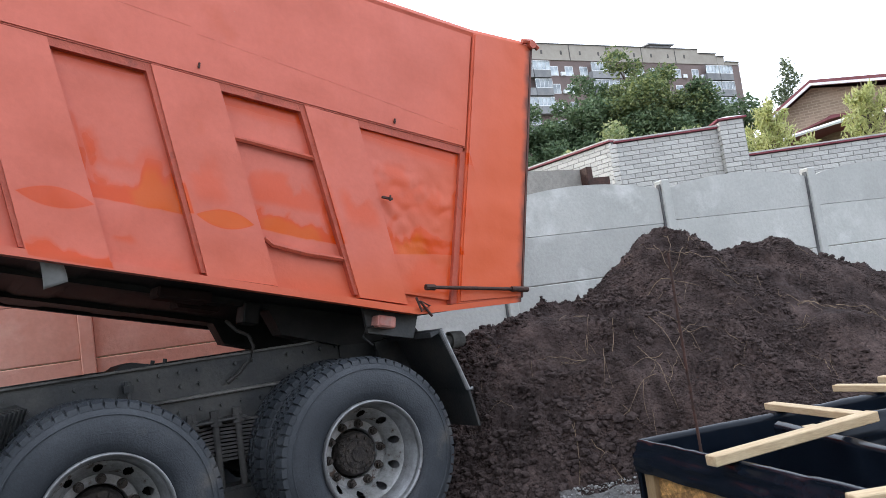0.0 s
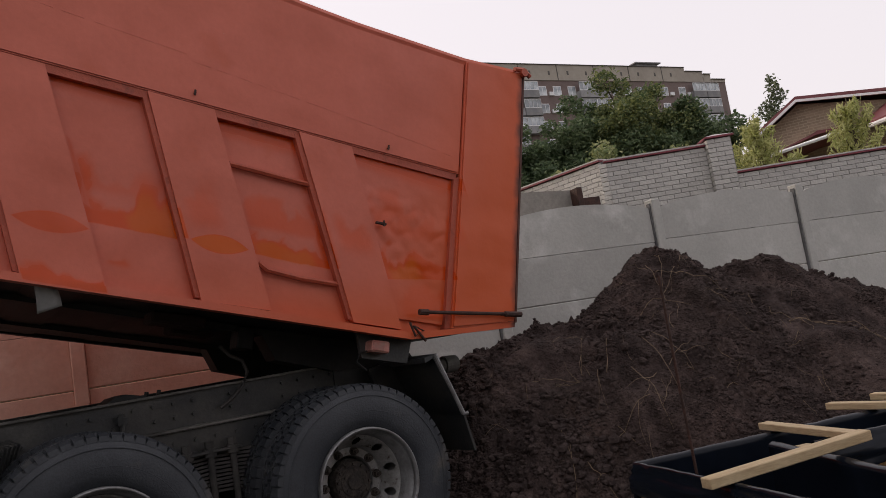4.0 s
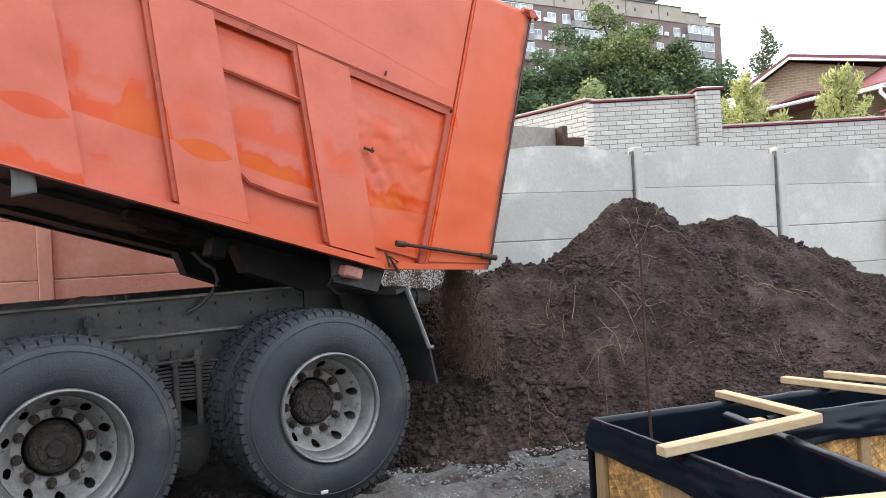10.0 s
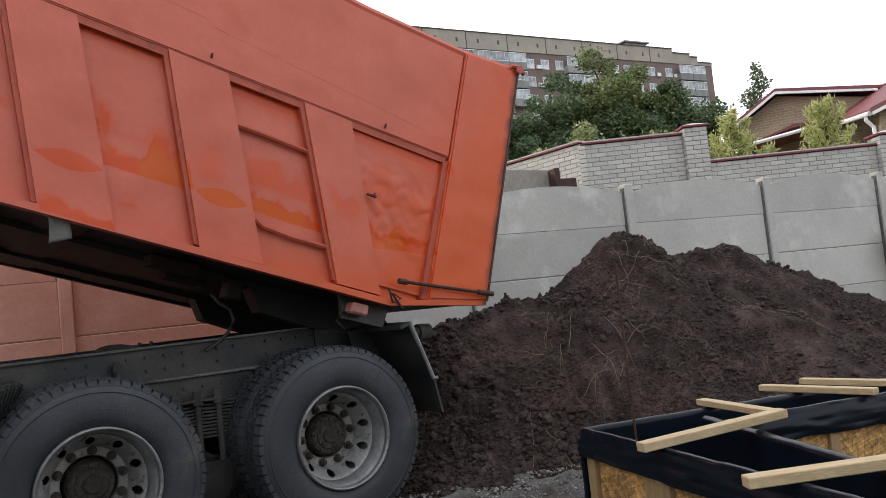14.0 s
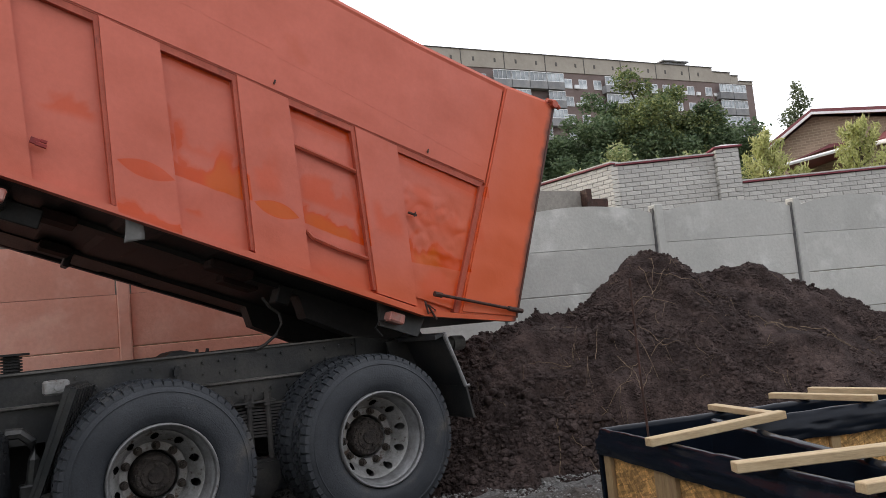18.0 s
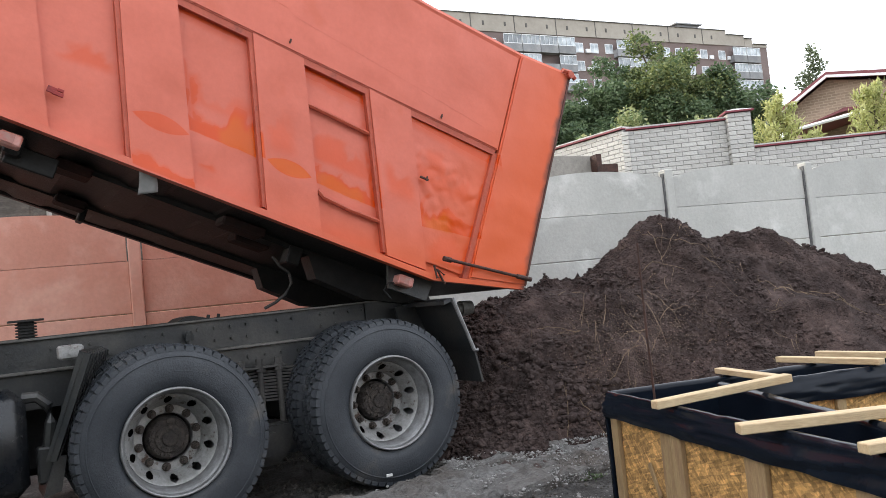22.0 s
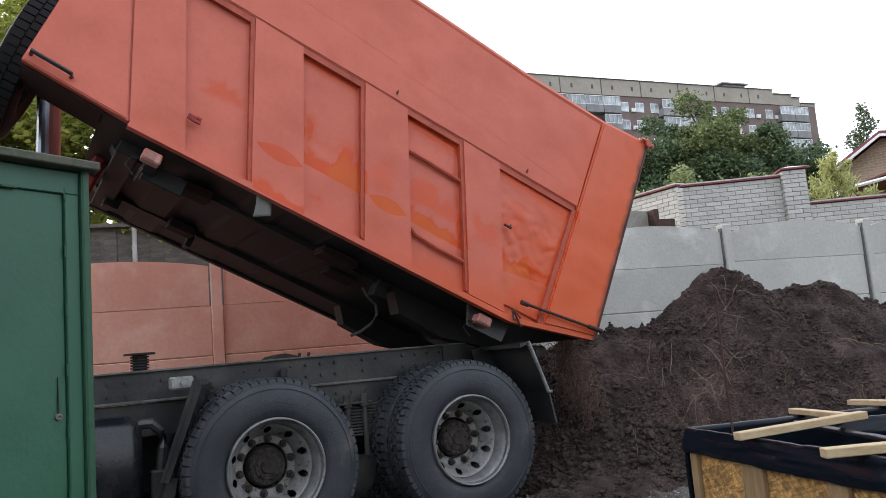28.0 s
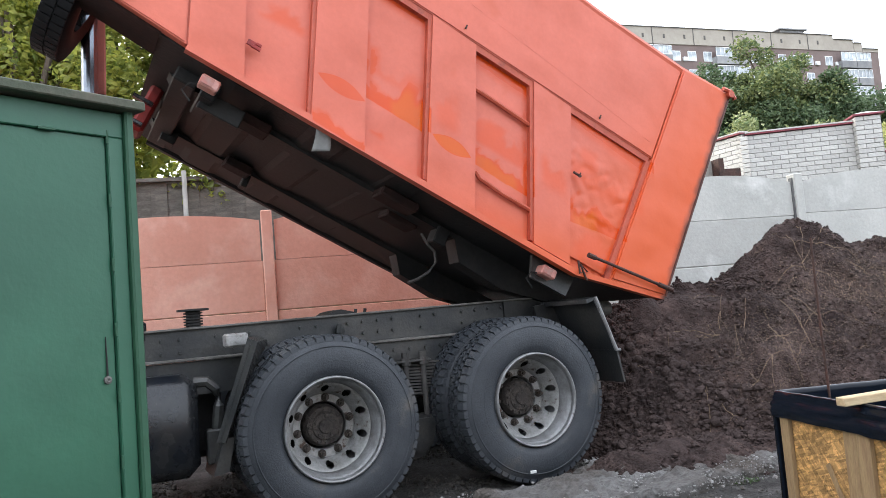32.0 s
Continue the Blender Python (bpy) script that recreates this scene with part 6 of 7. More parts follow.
# ---- brick house up the slope ----
def build_house():
    az = radians(48)
    th = thing("brick_house", "beige brick house with dark red metal roofs and white gutters", "house", at=Matrix.Translation((18.73, 16.3, -0.08)) @ pose(0, 0, 0, 0, 0, -48))
    # local x to the right as seen from the yard, y away, z up
    bm = bmesh.new()
    prism(bm, [(-1.5, 1.5), (5, 1.5), (5, 5.25), (1.97, 5.70), (-0.38, 6.2), (-1.5, 5.47)], 0, 5)
    part("wall", bm, M_HOUSE, th)
    bm = bmesh.new()
    prism(bm, [(-1.8, 5.36), (-0.39, 6.27), (2.4, 5.8), (2.4, 5.88), (-0.38, 6.36), (-1.88, 5.42)], -0.35, 5.3)
    part("roof", bm, M_ROOF, th)
    bm = bmesh.new()
    prism(bm, [(-1.78, 5.3), (-0.38, 6.2), (2.1, 5.77), (2.1, 5.83), (-0.39, 6.27), (-1.82, 5.36)], -0.38, -0.3)
    part("fascia", bm, M_FRAME, th)
    # annex with a pitched roof that turns toward the main wall
    bm = bmesh.new()
    prism(bm, [(1.9, 1.5), (6, 1.5), (6, 6.2), (3.17, 5.3), (1.9, 4.85)], -2.5, 0)
    part("annex_wall", bm, M_HOUSE, th)
    bm = bmesh.new()
    prism(bm, [(1.75, 4.84), (3.17, 5.36), (6, 6.4), (6, 6.52), (3.15, 5.48), (1.7, 4.94)], -2.8, -2.45)
    part("annex_verge", bm, M_ROOF, th)
    q = [(1.72, -2.7, 4.93), (3.4, -2.7, 5.55), (2.3, 0.0, 6.0), (0.9, 0.0, 5.2)]
    raw_mesh("annex_roof", q + [(x, y, z - 0.08) for x, y, z in q], [(0, 1, 2, 3), (7, 6, 5, 4), (0, 4, 5, 1), (1, 5, 6, 2), (2, 6, 7, 3), (3, 7, 4, 0)], M_ROOF, th)
    bm = bmesh.new()
    prism(bm, [(1.75, 4.76), (3.17, 5.28), (3.17, 5.36), (1.75, 4.84)], -2.84, -2.78)
    part("annex_fascia", bm, M_FRAME, th)
    bm = bmesh.new()
    pipe(bm, [(1.7, -2.7, 4.83), (1.3, -1.4, 4.95), (0.9, -0.1, 5.1)], 0.06, 8)
    part("gutter", bm, M_FRAME, th)
    bm = bmesh.new()
    pipe(bm, [(1.6, -2.6, 4.8), (1.6, -2.6, 4.7), (1.75, -2.56, 4.5), (1.75, -2.56, 1.6)], 0.05, 8)
    part("downpipe", bm, M_FRAME, th)
    bm = bmesh.new()
    prism(bm, [(-1.15, 4.62), (-0.05, 4.86), (0.6, 4.9), (0.0, 4.96), (-0.15, 4.9)], -2.4, 0)
    part("porch_roof", bm, M_ROOF, th)
    bm = bmesh.new()
    pipe(bm, [(-1.15, -2.45, 4.6), (0.6, -2.45, 4.8)], 0.05, 6)
    part("porch_gutter", bm, M_FRAME, th)


build_house()


# ---- trees ----
rng = np.random.default_rng(5)
yard = np.random.default_rng(23)
for (x, y, top, lab) in ((13.9, 28.0, 8.7, "low dense green broadleaf tree"), (15.6, 27.7, 9.1, "dense dark green broadleaf tree"), (17.1, 27.9, 9.3, "dense green broadleaf tree"), (18.4, 27.1, 9.7, "dense green broadleaf tree"), (19.7, 26.3, 10.35, "tall green broadleaf tree with paler top shoots"),
                         (20.7, 25.6, 9.9, "tall green broadleaf tree with paler top shoots"), (21.5, 24.9, 9.1, "dense green broadleaf tree on the slope"), (22.1, 24.5, 8.0, "smaller dense green broadleaf tree"), (17.6, 26.2, 8.2, "bushy green broadleaf tree between taller ones"), (19.6, 25.2, 8.3, "bushy green broadleaf tree between taller ones")):
    tree("broadleaf_tree", lab, (x, y, 2.0), top - 2.35, cloud(rng, 54, (0, 0, top - 4.75), (0.85, 0.7, 0.95), 0.3, 0.8) + [(0.1, 0, top - 2.3, 0.45), (-0.4, 0.1, top - 3.1, 0.5), (0.5, 0, top - 3.4, 0.5)], 24000, 0.1, M_LEAF_TIP if "paler" in lab else M_LEAF, int(x * 10), 0.2, category="tree", group="trees on the slope")
tree("shrub", "pale green shrub over the brick wall", (11.4, 13.8, 1.8), 2.6, cloud(rng, 30, (-0.1, 0, 1.95), (0.95, 0.4, 0.24), 0.15, 0.4), 5200, 0.07, M_SHRUB, 25, 0.05, category="shrub")


def build_pine(base, h, seed):
    rng = np.random.default_rng(seed)
    th = thing("young_pine", "young pine with pale yellow-green needles", "pine", "young pines by the wall", at=pose(*base))
    bm = bmesh.new()
    pipe(bm, [(0, 0, 0), (0.02, 0, h * 0.5), (0, 0.01, h)], 0.05, 7, 0.2)
    pts = []
    for i in range(24):
        z = h * (0.12 + 0.8 * i / 24)
        r = 0.4 * h * (1 - 0.8 * (i / 24) ** 1.6) * rng.uniform(0.6, 1.1) * 0.75
        a = i * 2.4 + rng.uniform(-.4, .4)
        e = Vector((r * math.cos(a), r * math.sin(a), z + r * 1.1))
        pipe(bm, [(0, 0, z), Vector((e.x * 0.6, e.y * 0.6, z + r * 0.3)), e], 0.014, 5, 0.3)
        for k in range(9):
            f = 0.25 + 0.75 * k / 8
            c = np.array([e.x * f, e.y * f, z + r * 1.1 * f ** 1.5])
            pts.append(c + rng.normal(size=(13, 3)) * 0.042)
    part("trunk", bm, M_BARK, th)
    leaves("needles", np.concatenate(pts), 0.034, M_PINE, th, rng, 1.5, 4.5)


build_pine((12.15, 11.75, 2.3), 2.2, 1)
build_pine((12.75, 11.5, 2.3), 1.4, 2)
build_pine((13.75, 10.95, 2.3), 2.25, 3)
build_pine((15.4, 9.9, 2.2), 1.9, 4)
build_pine((16.4, 9.9, 2.2), 1.7, 5)
tree("poplar", "slender far poplar with sparse foliage", (43.7, 42.4, 3), 12.6, [(0.85 * math.sin(i * 2.1) * (1 - i / 18), 0.4 * math.sin(i), 6.6 + i * 0.47, 1.35 * (1 - i / 18)) for i in range(14)], 5200, 0.14, M_DARKLEAF, 31, 0.1, category="tree")
tree("far_tree", "far tree line behind the house", (46.5, 39.4, 3), 9.5, cloud(rng, 14, (0, 0, 8.2), (1.6, 1.8, 0.4), 0.5, 0.9), 5000, 0.2, M_DARKLEAF, 32, 0.2, category="tree")
tree("yard_tree", "leafy tree with sunlit yellow-green leaves behind the fence", (-2.4, 9.6, 1.2), 5.5, cloud(yard, 70, (0.2, 0.3, 3.4), (1.7, 0.35, 1.2), 0.25, 0.55), 42000, 0.066, M_LEAF_SUN, 33, 0.13, category="tree")
tree("yard_tree", "leafy tree behind the fence in sunlit leaf colours", (-3.6, 11.5, 1.5), 6.5, cloud(yard, 60, (0, 0, 3.6), (2.4, 0.8, 1.6), 0.5, 0.9), 34000, 0.1, M_LEAF_SUN, 34, 0.16, category="tree")


# ---- added wall behind the viewer, never in view, for the bed paint to mirror ----
bm = bmesh.new()
box(bm, -14, 14, -7.3, -7.0, -0.2, 3.6)
tagged(part("wall_yard", bm, M_PANEL), "plain grey wall added out of view for reflections", "wall", kind="structure")


# ---- loose earth, roots and stones ----
def lump(bm, c, r, rng, squash=0.75):
    """One rough clod: a small ball with its points pushed in and out."""
    vs = bmesh.ops.create_icosphere(bm, subdivisions=1, radius=r, matrix=Matrix.Translation(c) @ Euler((rng.uniform(0, 6), rng.uniform(0, 6), rng.uniform(0, 6))).to_matrix().to_4x4())["verts"]
    for v in vs:
        d = v.co - Vector(c)
        v.co = Vector(c) + d * rng.uniform(0.7, 1.2) * Vector((1, 1, squash)).length / 1.6


OCT_V = np.array([(1, 0, 0), (-1, 0, 0), (0, 1, 0), (0, -1, 0), (0, 0, 1), (0, 0, -1)], float)
OCT_F = np.array([(0, 2, 4), (2, 1, 4), (1, 3, 4), (3, 0, 4), (2, 0, 5), (1, 2, 5), (3, 1, 5), (0, 3, 5)])
ICO = bmesh.new()
bmesh.ops.create_icosphere(ICO, subdivisions=1, radius=1)
ICO_V = np.array([v.co[:] for v in ICO.verts])
ICO_F = np.array([[v.index for v in f.verts] for f in ICO.faces])
ICO.free()


def many_lumps(name, centres, radii, mat, parent, seed, kind="stuff", flat=0.75, coarse=False):
    rng = np.random.default_rng(seed)
    n = len(centres)
    ball_v, ball_f = (OCT_V, OCT_F) if coarse else (ICO_V, ICO_F)
    v = ball_v[None] * rng.uniform(0.72, 1.2, (n, len(ball_v), 1)) * np.asarray(radii)[:, None, None]
    v[:, :, 2] *= flat
    v = v + np.asarray(centres)[:, None, :]
    f = (ball_f[None] + (np.arange(n) * len(ball_v))[:, None, None]).reshape(-1, 3)
    return raw_mesh(name, v.reshape(-1, 3), f.tolist(), mat, parent, False, "", kind)


def on_pile(x, y):
    return max(pile_height(x, y), ground_height(x, y))


def build_clods():
    rng = np.random.default_rng(17)
    c, r = [], []
    while len(c) < 38000:
        x, y = rng.uniform(2.5, 9.5), rng.uniform(3.9, 6.6)
        z = on_pile(x, y)
        if z < 0.03 and rng.random() < 0.7:
            continue
        # crumbs gather in drifts, and roll to the foot
        drift = noise.noise((x * 1.9 + 7, y * 1.9, 33)) + 0.6 * noise.noise((x * 6, y * 6, 12)) + (0.35 if z < 0.45 else 0)
        if rng.random() > 0.16 + 2.0 * drift:
            continue
        lumpy = max(0.0, noise.noise((x * 1.2 + 2, y * 1.2, 91))) + (0.45 if x < 4.1 else 0.0)
        rr = min(0.003 + rng.exponential(0.0045 + 0.006 * lumpy), 0.05 if z < 0.7 else 0.034)
        c.append((x, y, z + rr * 0.3)); r.append(rr)
    th = thing("loose_clods", "loose crumbs and clods of dark earth on the heap", "earth clods", kind="stuff")
    many_lumps("clods", c, r, M_CLOD, th, 3)
    # a fine crumb all over the heap
    c, r = [], []
    while len(c) < 24000:
        x, y = rng.uniform(2.8, 8.4), rng.uniform(4.3, 6.15)
        z = pile_height(x, y)
        if z < 0.02:
            continue
        if rng.random() > 0.35 + 1.5 * noise.noise((x * 1.3 + 3, y * 1.3 - z, 61)):
            continue
        rr = min(0.0035 + rng.exponential(0.0032), 0.018)
        c.append((x, y, z + rr * 0.25)); r.append(rr)
    many_lumps("fine_crumbs", c, r, M_CLOD, th, 4, coarse=True)
    # single larger clods, singly and in knots
    for i in range(46):
        x, y = (rng.uniform(2.75, 4.6), rng.uniform(4.0, 5.2)) if i < 30 else (rng.normal(3.75, 0.16), rng.normal(4.75, 0.12))
        z = on_pile(x, y)
        rr = rng.uniform(0.018, 0.045)
        bm = bmesh.new()
        lump(bm, (0, 0, 0), rr, random.Random(i))
        ob = part("earth_clod", bm, M_CLOD, smooth=True)
        ob.matrix_basis = pose(x, y, z + rr * 0.2)
        tagged(ob, "large clod of dark earth on the heap's foot", "clod", "large clods")


def build_roots():
    rng = random.Random(31)
    th = thing("dry_roots", "thin pale dry roots and stalks sticking out of the earth", "roots", kind="stuff")
    bm = bmesh.new()

    def strand(x, y, a, l, r, lift, forks):
        pts = []
        bend = rng.uniform(-1.0, 1.0)
        for k in range(9):
            f = k / 8
            pts.append((x, y, on_pile(x, y) + 0.004 + lift * math.sin(f * 3.1)))
            a += bend / 8 + rng.uniform(-.28, .28)
            x += math.cos(a) * l / 8
            y += math.sin(a) * l / 8
        pipe(bm, pts, r, 4, 0.4)
        for q in range(forks):
            p = pts[rng.randint(2, 6)]
            strand(p[0], p[1], a + rng.choice((-1, 1)) * rng.uniform(0.5, 1.1), l * rng.uniform(0.25, 0.5), r * 0.65, lift * 0.7, 0)

    for i in range(90):
        if i < 45:
            x, y = rng.uniform(3.9, 5.9), rng.uniform(4.6, 5.9)
        else:
            x, y = rng.uniform(2.9, 7.6), rng.uniform(4.1, 5.9)
        strand(x, y, rng.uniform(0, 6.28), rng.uniform(0.07, 0.2) + (rng.uniform(0.1, 0.35) if i % 4 == 0 else 0), rng.uniform(0.0013, 0.003), rng.uniform(0.0, 0.02), 1 if i % 4 == 0 else 0)
    # longer roots torn out of the crest and lying down the face
    for x, y, a, l in ((4.62, 5.35, -1.2, 0.5), (4.75, 5.6, 0.2, 0.45), (5.0, 5.55, 0.1, 0.5), (5.2, 5.6, -0.3, 0.4), (4.5, 5.25, -1.7, 0.45), (4.15, 5.2, 0.6, 0.5), (4.3, 5.1, -1.3, 0.4), (5.25, 5.9, -1.6, 0.35), (5.1, 5.85, -1.9, 0.4), (5.9, 5.2, -1.0, 0.35), (6.3, 5.2, -0.9, 0.4), (3.7, 4.9, -1.2, 0.35), (3.5, 4.8, 0.5, 0.3), (4.0, 5.35, 3.0, 0.35)):
        strand(x, y, a, l, 0.0034, 0.025, 1)
    part("stalks", bm, M_ROOT, th, kind="stuff")


def build_gravel():
    rng = np.random.default_rng(44)
    th = thing("gravel", "pale grey gravel and rubble at the heap's foot", "gravel", kind="stuff")
    c, r = [], []
    while len(c) < 4200:
        if rng.random() < 0.7:
            x, y = rng.uniform(2.5, 4.1), rng.uniform(3.6, 4.85)
        else:
            x, y = rng.uniform(1.0, 3.0), rng.uniform(3.2, 4.4)
        if noise.noise((x * 3, y * 3, 51)) < rng.uniform(-0.5, 0.35):
            continue
        rr = min(0.0022 + rng.exponential(0.003), 0.018)
        if pile_height(x, y) > ground_height(x, y) + 0.05:
            continue
        c.append((x, y, ground_height(x, y) + 0.05 + rr * 0.2 + 0.02 * noise.noise((x * 3, y * 3, 2)))); r.append(rr)
    many_lumps("stones", c, r, M_GRAVEL, th, 8)


def build_crust(label, cx, cy, rx, ry, seed, h):
    """A broken slab of concrete crust with an uneven rim."""
    rng = random.Random(seed)
    n, rings = 120, 30
    v, f = [], []
    rad = [1 + 0.4 * noise.noise((math.cos(k * 0.05236) * 1.7, math.sin(k * 0.05236) * 1.7, seed)) + 0.05 * rng.uniform(-1, 1) for k in range(n)]
    for j in range(rings + 1):
        q = j / rings
        for k in range(n):
            a = 2 * math.pi * k / n
            x, y = cx + rx * rad[k] * q * math.cos(a), cy + ry * rad[k] * q * math.sin(a)
            z = ground_height(x, y) + h + 0.06 * noise.noise((x * 3, y * 3, 2)) + 0.035 * noise.noise((x * 8, y * 8, 2)) + 0.022 * noise.noise((x * 21, y * 21, 2)) - (0.03 if j == rings else 0)
            v.append((x, y, z))
    for k in range(n):
        x, y = v[rings * n + k][:2]
        v.append((x * 1.0, y * 1.0, ground_height(x, y) - 0.05))
    for j in range(rings + 1):
        for k in range(n):
            f.append((j * n + k, j * n + (k + 1) % n, (j + 1) * n + (k + 1) % n, (j + 1) * n + k))
    ob = raw_mesh("concrete_crust", v, f, M_SCREED, None, False)
    tagged(ob, label, "concrete slab")


def build_ground_crumbs():
    """Dark crumbs and stones strewn over the yard under the truck."""
    rng = np.random.default_rng(52)
    th = thing("ground_crumbs", "dark crumbs of earth and stones strewn on the ground", "earth clods", kind="stuff")
    c, r = [], []
    while len(c) < 9000:
        x, y = rng.uniform(-1.0, 3.2), rng.uniform(3.3, 6.6)
        if rng.random() > 0.45 + 1.4 * noise.noise((x * 2.2, y * 2.2, 8)):
            continue
        rr = min(0.003 + rng.exponential(0.005), 0.03)
        c.append((x, y, ground_height(x, y) + 0.03 * noise.noise((x * 0.9, y * 0.9, 0)) + rr * 0.3)); r.append(rr)
    many_lumps("crumbs", c, r, M_CRUMB, th, 12, coarse=True)


build_ground_crumbs()
build_clods()
build_roots()
build_gravel()
build_crust("broken grey slab of concrete crust beside the rear wheel", 2.35, 4.08, 0.75, 0.33, 3, 0.06)
build_crust("pale trodden gravel bank between the heap and the planter", 3.2, 4.25, 0.95, 0.5, 9, 0.04)
build_crust("low worn slab of grey concrete crust on the ground", 1.5, 3.75, 0.8, 0.4, 5, 0.035)


# ---- boards and weeds by the fence ----
def build_fence_corner():
    bm = bmesh.new()
    box(bm, -0.16, 0.16, -0.006, 0.006, 0, 1.35, 0.001)
    ob = part("osb_offcut", bm, M_OSB)
    ob.matrix_basis = pose(11.75, 7.55, 0.5, -14, -22, 0)
    tagged(ob, "narrow OSB offcut leaning on the fence", "board")
    for i, (x, y, z, w) in enumerate(((11.9, 7.2, 0.45, 1.6), (11.8, 7.1, 0.49, 1.5), (12.0, 7.0, 0.38, 1.8))):
        bm = bmesh.new()
        box(bm, -w / 2, w / 2, -0.2, 0.2, 0, 0.03, 0.002)
        ob = part("stacked_board", bm, M_WOOD if i != 1 else M_BLACK)
        ob.matrix_basis = pose(x, y, z, 0, 0, -8 + 3 * i)
        tagged(ob, "board in a low stack beside the fence", "board", "stacked boards")
    for i, (x, y, h) in enumerate(((9.95, 7.85, 0.5), (10.55, 7.8, 0.55), (10.9, 7.6, 0.45), (11.2, 7.6, 0.5), (11.4, 7.5, 0.4), (11.1, 7.75, 0.6))):
        rng = np.random.default_rng(60 + i)
        th = thing("weed", "scrawny green weed at the fence's foot", "weed", "weeds at the fence", at=pose(x, y, max(0.2, on_pile(x, y) - 0.02)))
        bm = bmesh.new()
        pts = []
        for k in range(4):
            e = Vector((rng.normal() * 0.08, rng.normal() * 0.05, h * rng.uniform(0.7, 1.2)))
            pipe(bm, [(0, 0, -0.05), e * 0.5, e], 0.005, 5, 0.4)
            for q in range(16):
                f = rng.uniform(0.25, 1.0)
                pts.append(np.array(e) * f + rng.normal(size=3) * 0.03)
        part("stem", bm, M_WEED, th)
        leaves("leaf_cluster", pts, 0.035, M_WEED, th, rng)
    for i, (x, y) in enumerate(((2.95, 3.95), (2.2, 4.3), (3.15, 3.8))):
        rng = np.random.default_rng(80 + i)
        th = thing("ground_weed", "low green weed between stones", "weed", "weeds on the ground", at=pose(x, y, 0.02))
        tagged(leaves("leaf_cluster", rng.normal(size=(60, 3)) * [0.045, 0.04, 0.012] + [0, 0, 0.025], 0.018, M_WEED, th, rng), kind="stuff")


build_fence_corner()


# ---- earth that falls from the tail, and the dust that it raises ----
FALLS = []   # (object, rows)


def in_bed(t, u, y, w):
    """A place in the bed, in the yard's space, at the time given."""
    a = float(np.interp(t, [q[0] for q in TILTS], [q[1] for q in TILTS]))
    return TRUCK.matrix_basis @ bed_pose(a) @ Vector((u, y, w))


def build_falls():
    rng = np.random.default_rng(90)
    k = 0
    for t0, span, n in ((1.75, 0.5, 12), (2.5, 0.9, 8), (9.7, 0.7, 16), (11.8, 0.4, 6), (15.9, 0.6, 6), (18.25, 0.8, 20), (19.2, 0.5, 8), (23.5, 0.7, 12), (25.0, 0.5, 6), (27.4, 0.6, 8), (28.9, 1.9, 26), (31.0, 0.8, 8)):
        for i in range(n):
            t = t0 + span * rng.random()
            rr = 0.012 + min(0.035, rng.exponential(0.016))
            y = rng.uniform(0.15, 2.1)
            w = rng.uniform(0.0, 0.45)
            bm = bmesh.new()
            lump(bm, (0, 0, 0), rr, random.Random(1000 + k))
            k += 1
            ob = part("falling_clod", bm, M_CLOD, smooth=True)
            tagged(ob, "clod of dark earth tumbling from the tipped bed", "clod", "clods falling from the bed")
            stay = in_bed(0, -0.8 - rng.random() * 0.8, y, 0.18 + 0.12 * rng.random())
            rows = [(0, Matrix.Translation(stay))]
            pre = in_bed(t - 0.5, -0.75, y, 0.22)
            if t - 0.5 > 0.3:
                rows.append((t - 0.5, Matrix.Translation(pre)))
            edge = in_bed(t, 0.44, y, w * 0.6)
            rows.append((t, Matrix.Translation(edge) @ pose(0, 0, 0, 20, 10, 0)))
            vx = rng.uniform(0.2, 0.8)
            x, yy, z, dt = edge.x, edge.y, edge.z, 0.0
            while dt < 1.2:
                dt += 0.1
                x2, z2 = edge.x + vx * dt, edge.z - 0.3 * dt - 4.9 * dt * dt
                x = x2
                if z2 <= on_pile(x2, yy) + rr * 0.4:
                    z = on_pile(x2, yy) + rr * 0.4
                    rows.append((round(t + dt, 2), Matrix.Translation((x2, yy, z)) @ pose(0, 0, 0, 60 * dt, 40, 10)))
                    break
                rows.append((round(t + dt, 2), Matrix.Translation((x2, yy, z2)) @ pose(0, 0, 0, 60 * dt, 40 * dt, 10)))
            # roll a little way down the face toward the yard
            te = rows[-1][0]
            roll = rng.uniform(0.05, 0.5)
            ye = yy - roll
            if te + 0.5 < 31.9:
                rows.append((te + 0.5, Matrix.Translation((x + 0.05, ye, on_pile(x + 0.05, ye) + rr * 0.4)) @ pose(0, 0, 0, 80, 60, 20)))
                rows.append((32, Matrix.Translation((x + 0.05, ye, on_pile(x + 0.05, ye) + rr * 0.4)) @ pose(0, 0, 0, 80, 60, 20)))
            elif te < 32:
                rows.append((32, rows[-1][1]))
            FALLS.append((ob, rows))


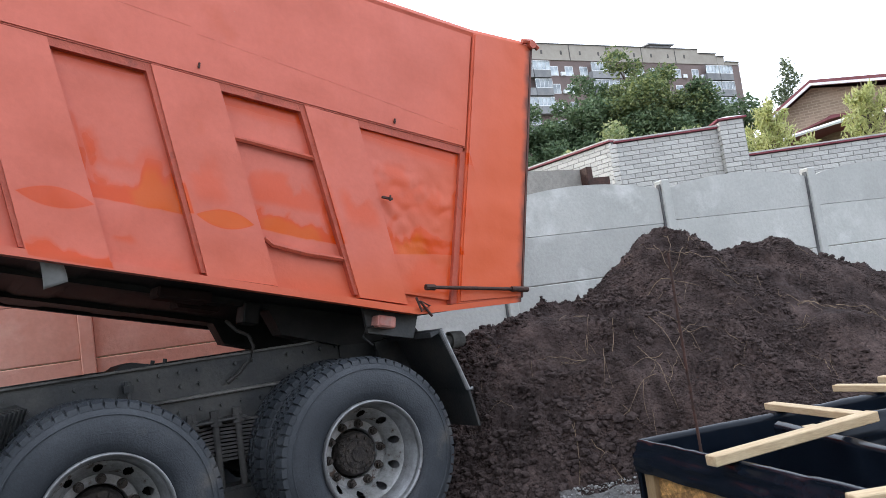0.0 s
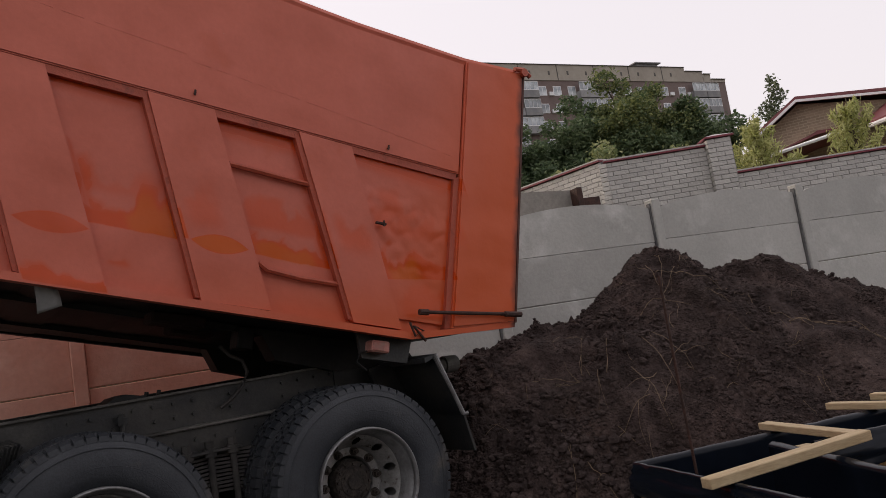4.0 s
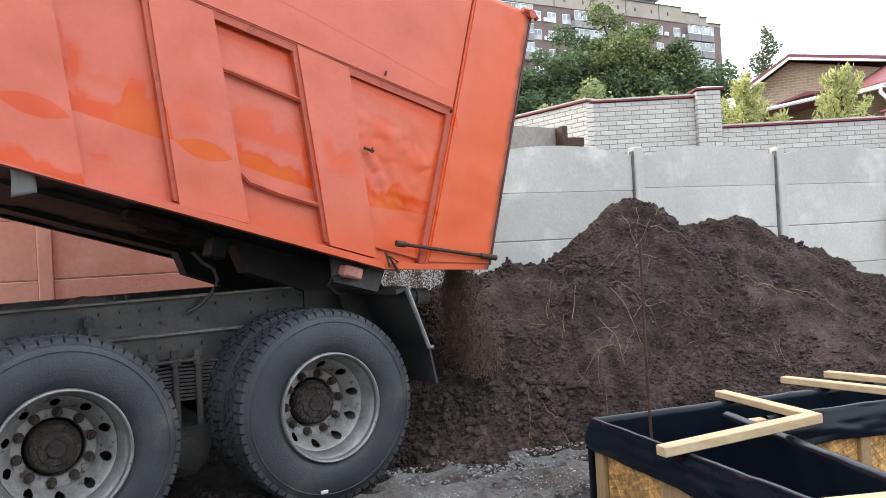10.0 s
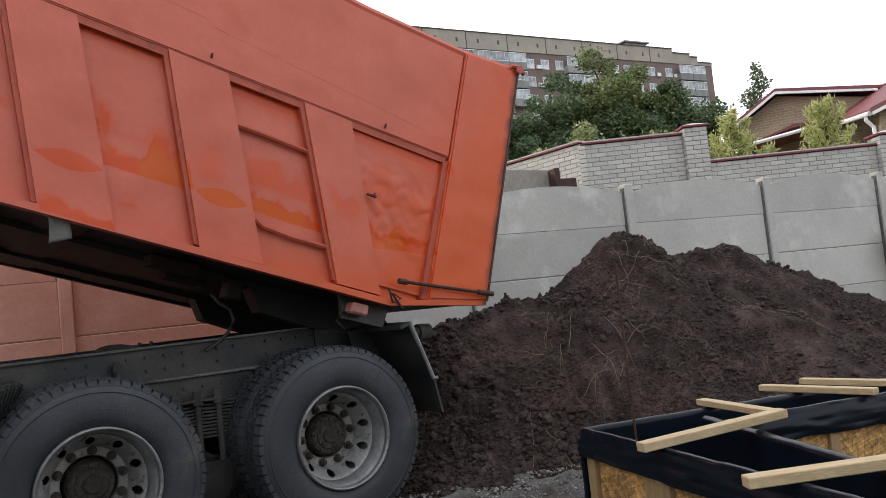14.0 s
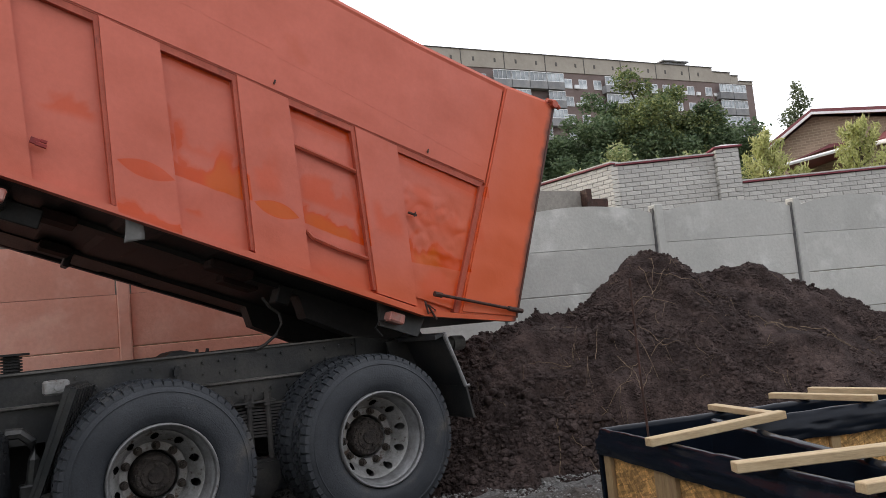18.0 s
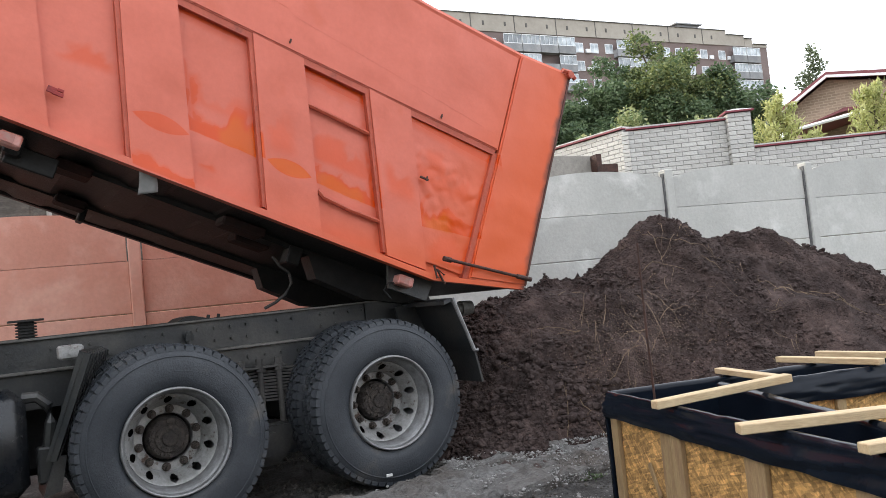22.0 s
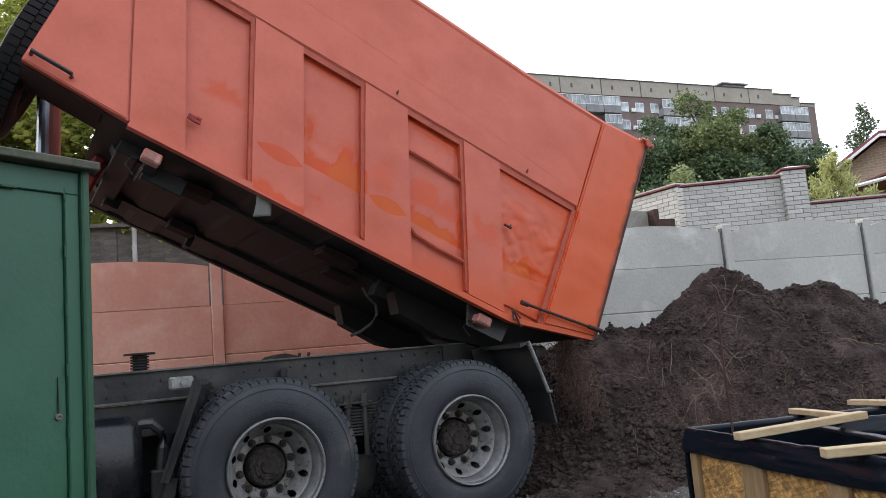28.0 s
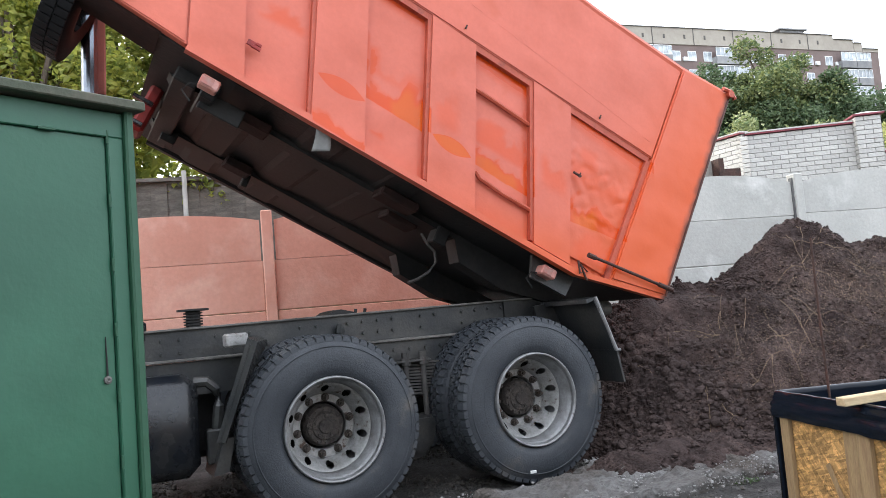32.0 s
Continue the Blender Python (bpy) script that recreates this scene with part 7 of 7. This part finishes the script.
def build_dust():
    rng = np.random.default_rng(91)
    for t0, c1, spread in ((18.85, (4.5, 5.45, 1.3), (0.19, 0.16, 0.12)), (19.0, (4.35, 5.2, 1.08), (0.18, 0.16, 0.17)), (30.35, (5.1, 5.5, 1.5), (0.18, 0.16, 0.15)), (30.5, (5.2, 5.4, 1.22), (0.2, 0.16, 0.22))):
        n = 52000 if t0 < 25 else 84000
        c = rng.normal(size=(n, 3)) * np.array(spread) * 1.6
        th = thing("dust_cloud", "thin puff of pale brown dust over the heap", "dust", kind="stuff")
        leaves("dust_flakes", c, 0.0033, M_DUST, th, rng, 1.0, 1.2, 0.1)
        start = in_bed(0, -2.0, 1.2, 1.0)
        src = in_bed(t0 - 0.3, -0.4, 1.0, 0.1)
        e = Vector(c1)
        rows = [(0, Matrix.Translation(start)), (t0 - 0.6, Matrix.Translation(in_bed(t0 - 0.6, -2.0, 1.2, 1.0))), (t0 - 0.4, Matrix.Translation(in_bed(t0 - 0.4, 0.0, 1.2, 0.9))), (t0 - 0.25, Matrix.Translation(Vector((e.x - 0.25, e.y + 0.2, e.z - 0.9)))),
                (t0, Matrix.Translation(e)), (t0 + 0.5, Matrix.Translation(e + Vector((0.04, -0.05, 0.02)))), (t0 + 1.0, Matrix.Translation(e + Vector((-0.08, -0.1, -0.08)))), (min(31.95, t0 + 2.0), Matrix.Translation(e + Vector((0.1, -0.1, -0.7))))]
        rows.append((32, rows[-1][1]))
        FALLS.append((th, rows))
    # thin curtains of crumbs off the tail edge, and the thick last pour
    for t0, t1, top, n, mat in ((1.95, 3.6, 0.1, 42000, M_CLOD), (9.75, 10.6, 0.1, 30000, M_TRICKLE), (18.3, 20.6, 0.1, 26000, M_TRICKLE), (27.3, 28.8, 0.1, 18000, M_TRICKLE), (28.9, 30.9, 0.42, 60000, M_CLOD)):
        c = np.stack([rng.normal(size=n) * 0.025, np.where(rng.random(n) < 0.55, rng.uniform(-1.02, -0.6, n), rng.uniform(-1.0, 0.92, n)), top - (0.75 + top) * rng.random(n)], 1)
        # thrown a little outward as it falls
        c[:, 0] += (0.07 + 0.22 * (top - c[:, 2])) * rng.random(n)
        c[:, 0] += 0.04 * np.sin(9 * c[:, 1] + 4 * c[:, 2]) + 0.5 * np.maximum(c[:, 2], 0)
        th = thing("trickling_earth", "curtain of crumbs pouring off the tail edge", "falling earth", kind="stuff")
        leaves("crumbs", c, 0.008, mat, th, rng, 2.5, 2.4, 0.4)
        a = in_bed(t0, 0.57, 1.2, -0.02) + Vector((0.12, 0, 0))
        z = in_bed(t1, 0.57, 1.2, -0.02) + Vector((0.12, 0, 0))
        hid = Vector((a.x + 0.6, a.y, a.z - 1.9))
        rows = [(0, Matrix.Translation(in_bed(0, -2.0, 1.3, 0.95))), (t0 - 0.5, Matrix.Translation(in_bed(t0 - 0.5, -2.0, 1.3, 0.95))), (t0 - 0.25, Matrix.Translation(in_bed(t0 - 0.25, 0.2, 1.3, 0.8))), (t0, Matrix.Translation(a if t0 > 5 else in_bed(t0, 0.63, 1.2, 0.52))), (t0 + 0.4, Matrix.Translation(a)), (t1, Matrix.Translation(z)), (min(32, t1 + 0.4), Matrix.Translation(hid))]
        if t1 + 0.4 < 32:
            rows.append((32, Matrix.Translation(hid)))
        FALLS.append((th, rows))


def build_slump():
    """Loose earth that slides off the heap and over the gravel at its foot."""
    nx, ny = 70, 40
    v = []
    for j in range(ny + 1):
        for i in range(nx + 1):
            a, b = 2 * i / nx - 1, 2 * j / ny - 1
            e = 1 - a * a * a * a - b * b
            x, y = 0.95 * a, 0.5 * b
            z = 0.16 * max(-0.4, e) + 0.06 * noise.noise((x * 4, y * 4, 60)) + 0.035 * (0.4 - abs(noise.noise((x * 11, y * 11, 61)))) + 0.02 * (0.4 - abs(noise.noise((x * 27, y * 27, 62)))) + 0.1 * b
            v.append((x, y, z))
    f = [(j * (nx + 1) + i, j * (nx + 1) + i + 1, (j + 1) * (nx + 1) + i + 1, (j + 1) * (nx + 1) + i) for j in range(ny) for i in range(nx)]
    th = thing("slumped_earth", "slumped tongue of loose dark earth at the heap's foot", "earth", kind="stuff")
    raw_mesh("tongue", v, f, M_SOIL, th, True)
    rng = np.random.default_rng(71)
    c = rng.uniform(-1, 1, (1500, 2))
    c = c[(c ** 2).sum(1) < 0.9]
    many_lumps("crumbs", [(0.9 * p, 0.47 * q, 0.16 * (1 - p ** 4 - q * q) + 0.1 * q + 0.01) for p, q in c], 0.004 + np.minimum(rng.exponential(0.009, len(c)), 0.03), M_CLOD, th, 9)
    inside, out = pose(4.0, 5.8, 0.1, 0, 0, 12), pose(3.3, 4.42, -0.02, 0, 0, 12)
    FALLS.append((th, [(0, inside), (23.4, inside), (24.9, out), (32, out)]))


def build_fresh_mound():
    """The last of the load heaps up behind the tail as it is tipped."""
    n, rings = 64, 26
    v, f = [], []
    for j in range(rings + 1):
        q = j / rings
        for k in range(n):
            a = 2 * math.pi * k / n
            x, y = 0.5 * q * math.cos(a), 0.62 * q * math.sin(a)
            z = 0.85 * (1 - q ** 1.6) - 0.25 + 0.07 * noise.noise((x * 4, y * 4, 70)) + 0.05 * (abs(noise.noise((x * 10, y * 10, 71))) - 0.3) + 0.025 * (abs(noise.noise((x * 26, y * 26, 72))) - 0.3)
            v.append((x, y, z))
    for j in range(rings):
        for k in range(n):
            f.append((j * n + k, j * n + (k + 1) % n, (j + 1) * n + (k + 1) % n, (j + 1) * n + k))
    th = thing("fresh_earth", "mound of freshly tipped dark earth heaping up behind the tail", "earth", kind="stuff")
    raw_mesh("mound", v, f, M_SOIL, th, True)
    low, high = pose(3.68, 5.95, 0.0), pose(3.62, 5.95, 0.68)
    FALLS.append((th, [(0, low), (26.8, low), (28.0, pose(3.65, 5.95, 0.42)), (30.0, pose(3.63, 5.95, 0.6)), (31.5, high), (32, high)]))


build_slump()
build_fresh_mound()
build_falls()
build_dust()


def motions():
    walk(BED, [(t, bed_pose(a)) for t, a in TILTS])
    # the ram's inner stage follows the headboard
    walk(PISTON, [(t, pose(0, 0, 3.86 * (math.sin(radians(a)) - math.sin(radians(28.87))))) for t, a in TILTS])
    for ob, rows in FALLS:
        walk(ob, rows)


motions()
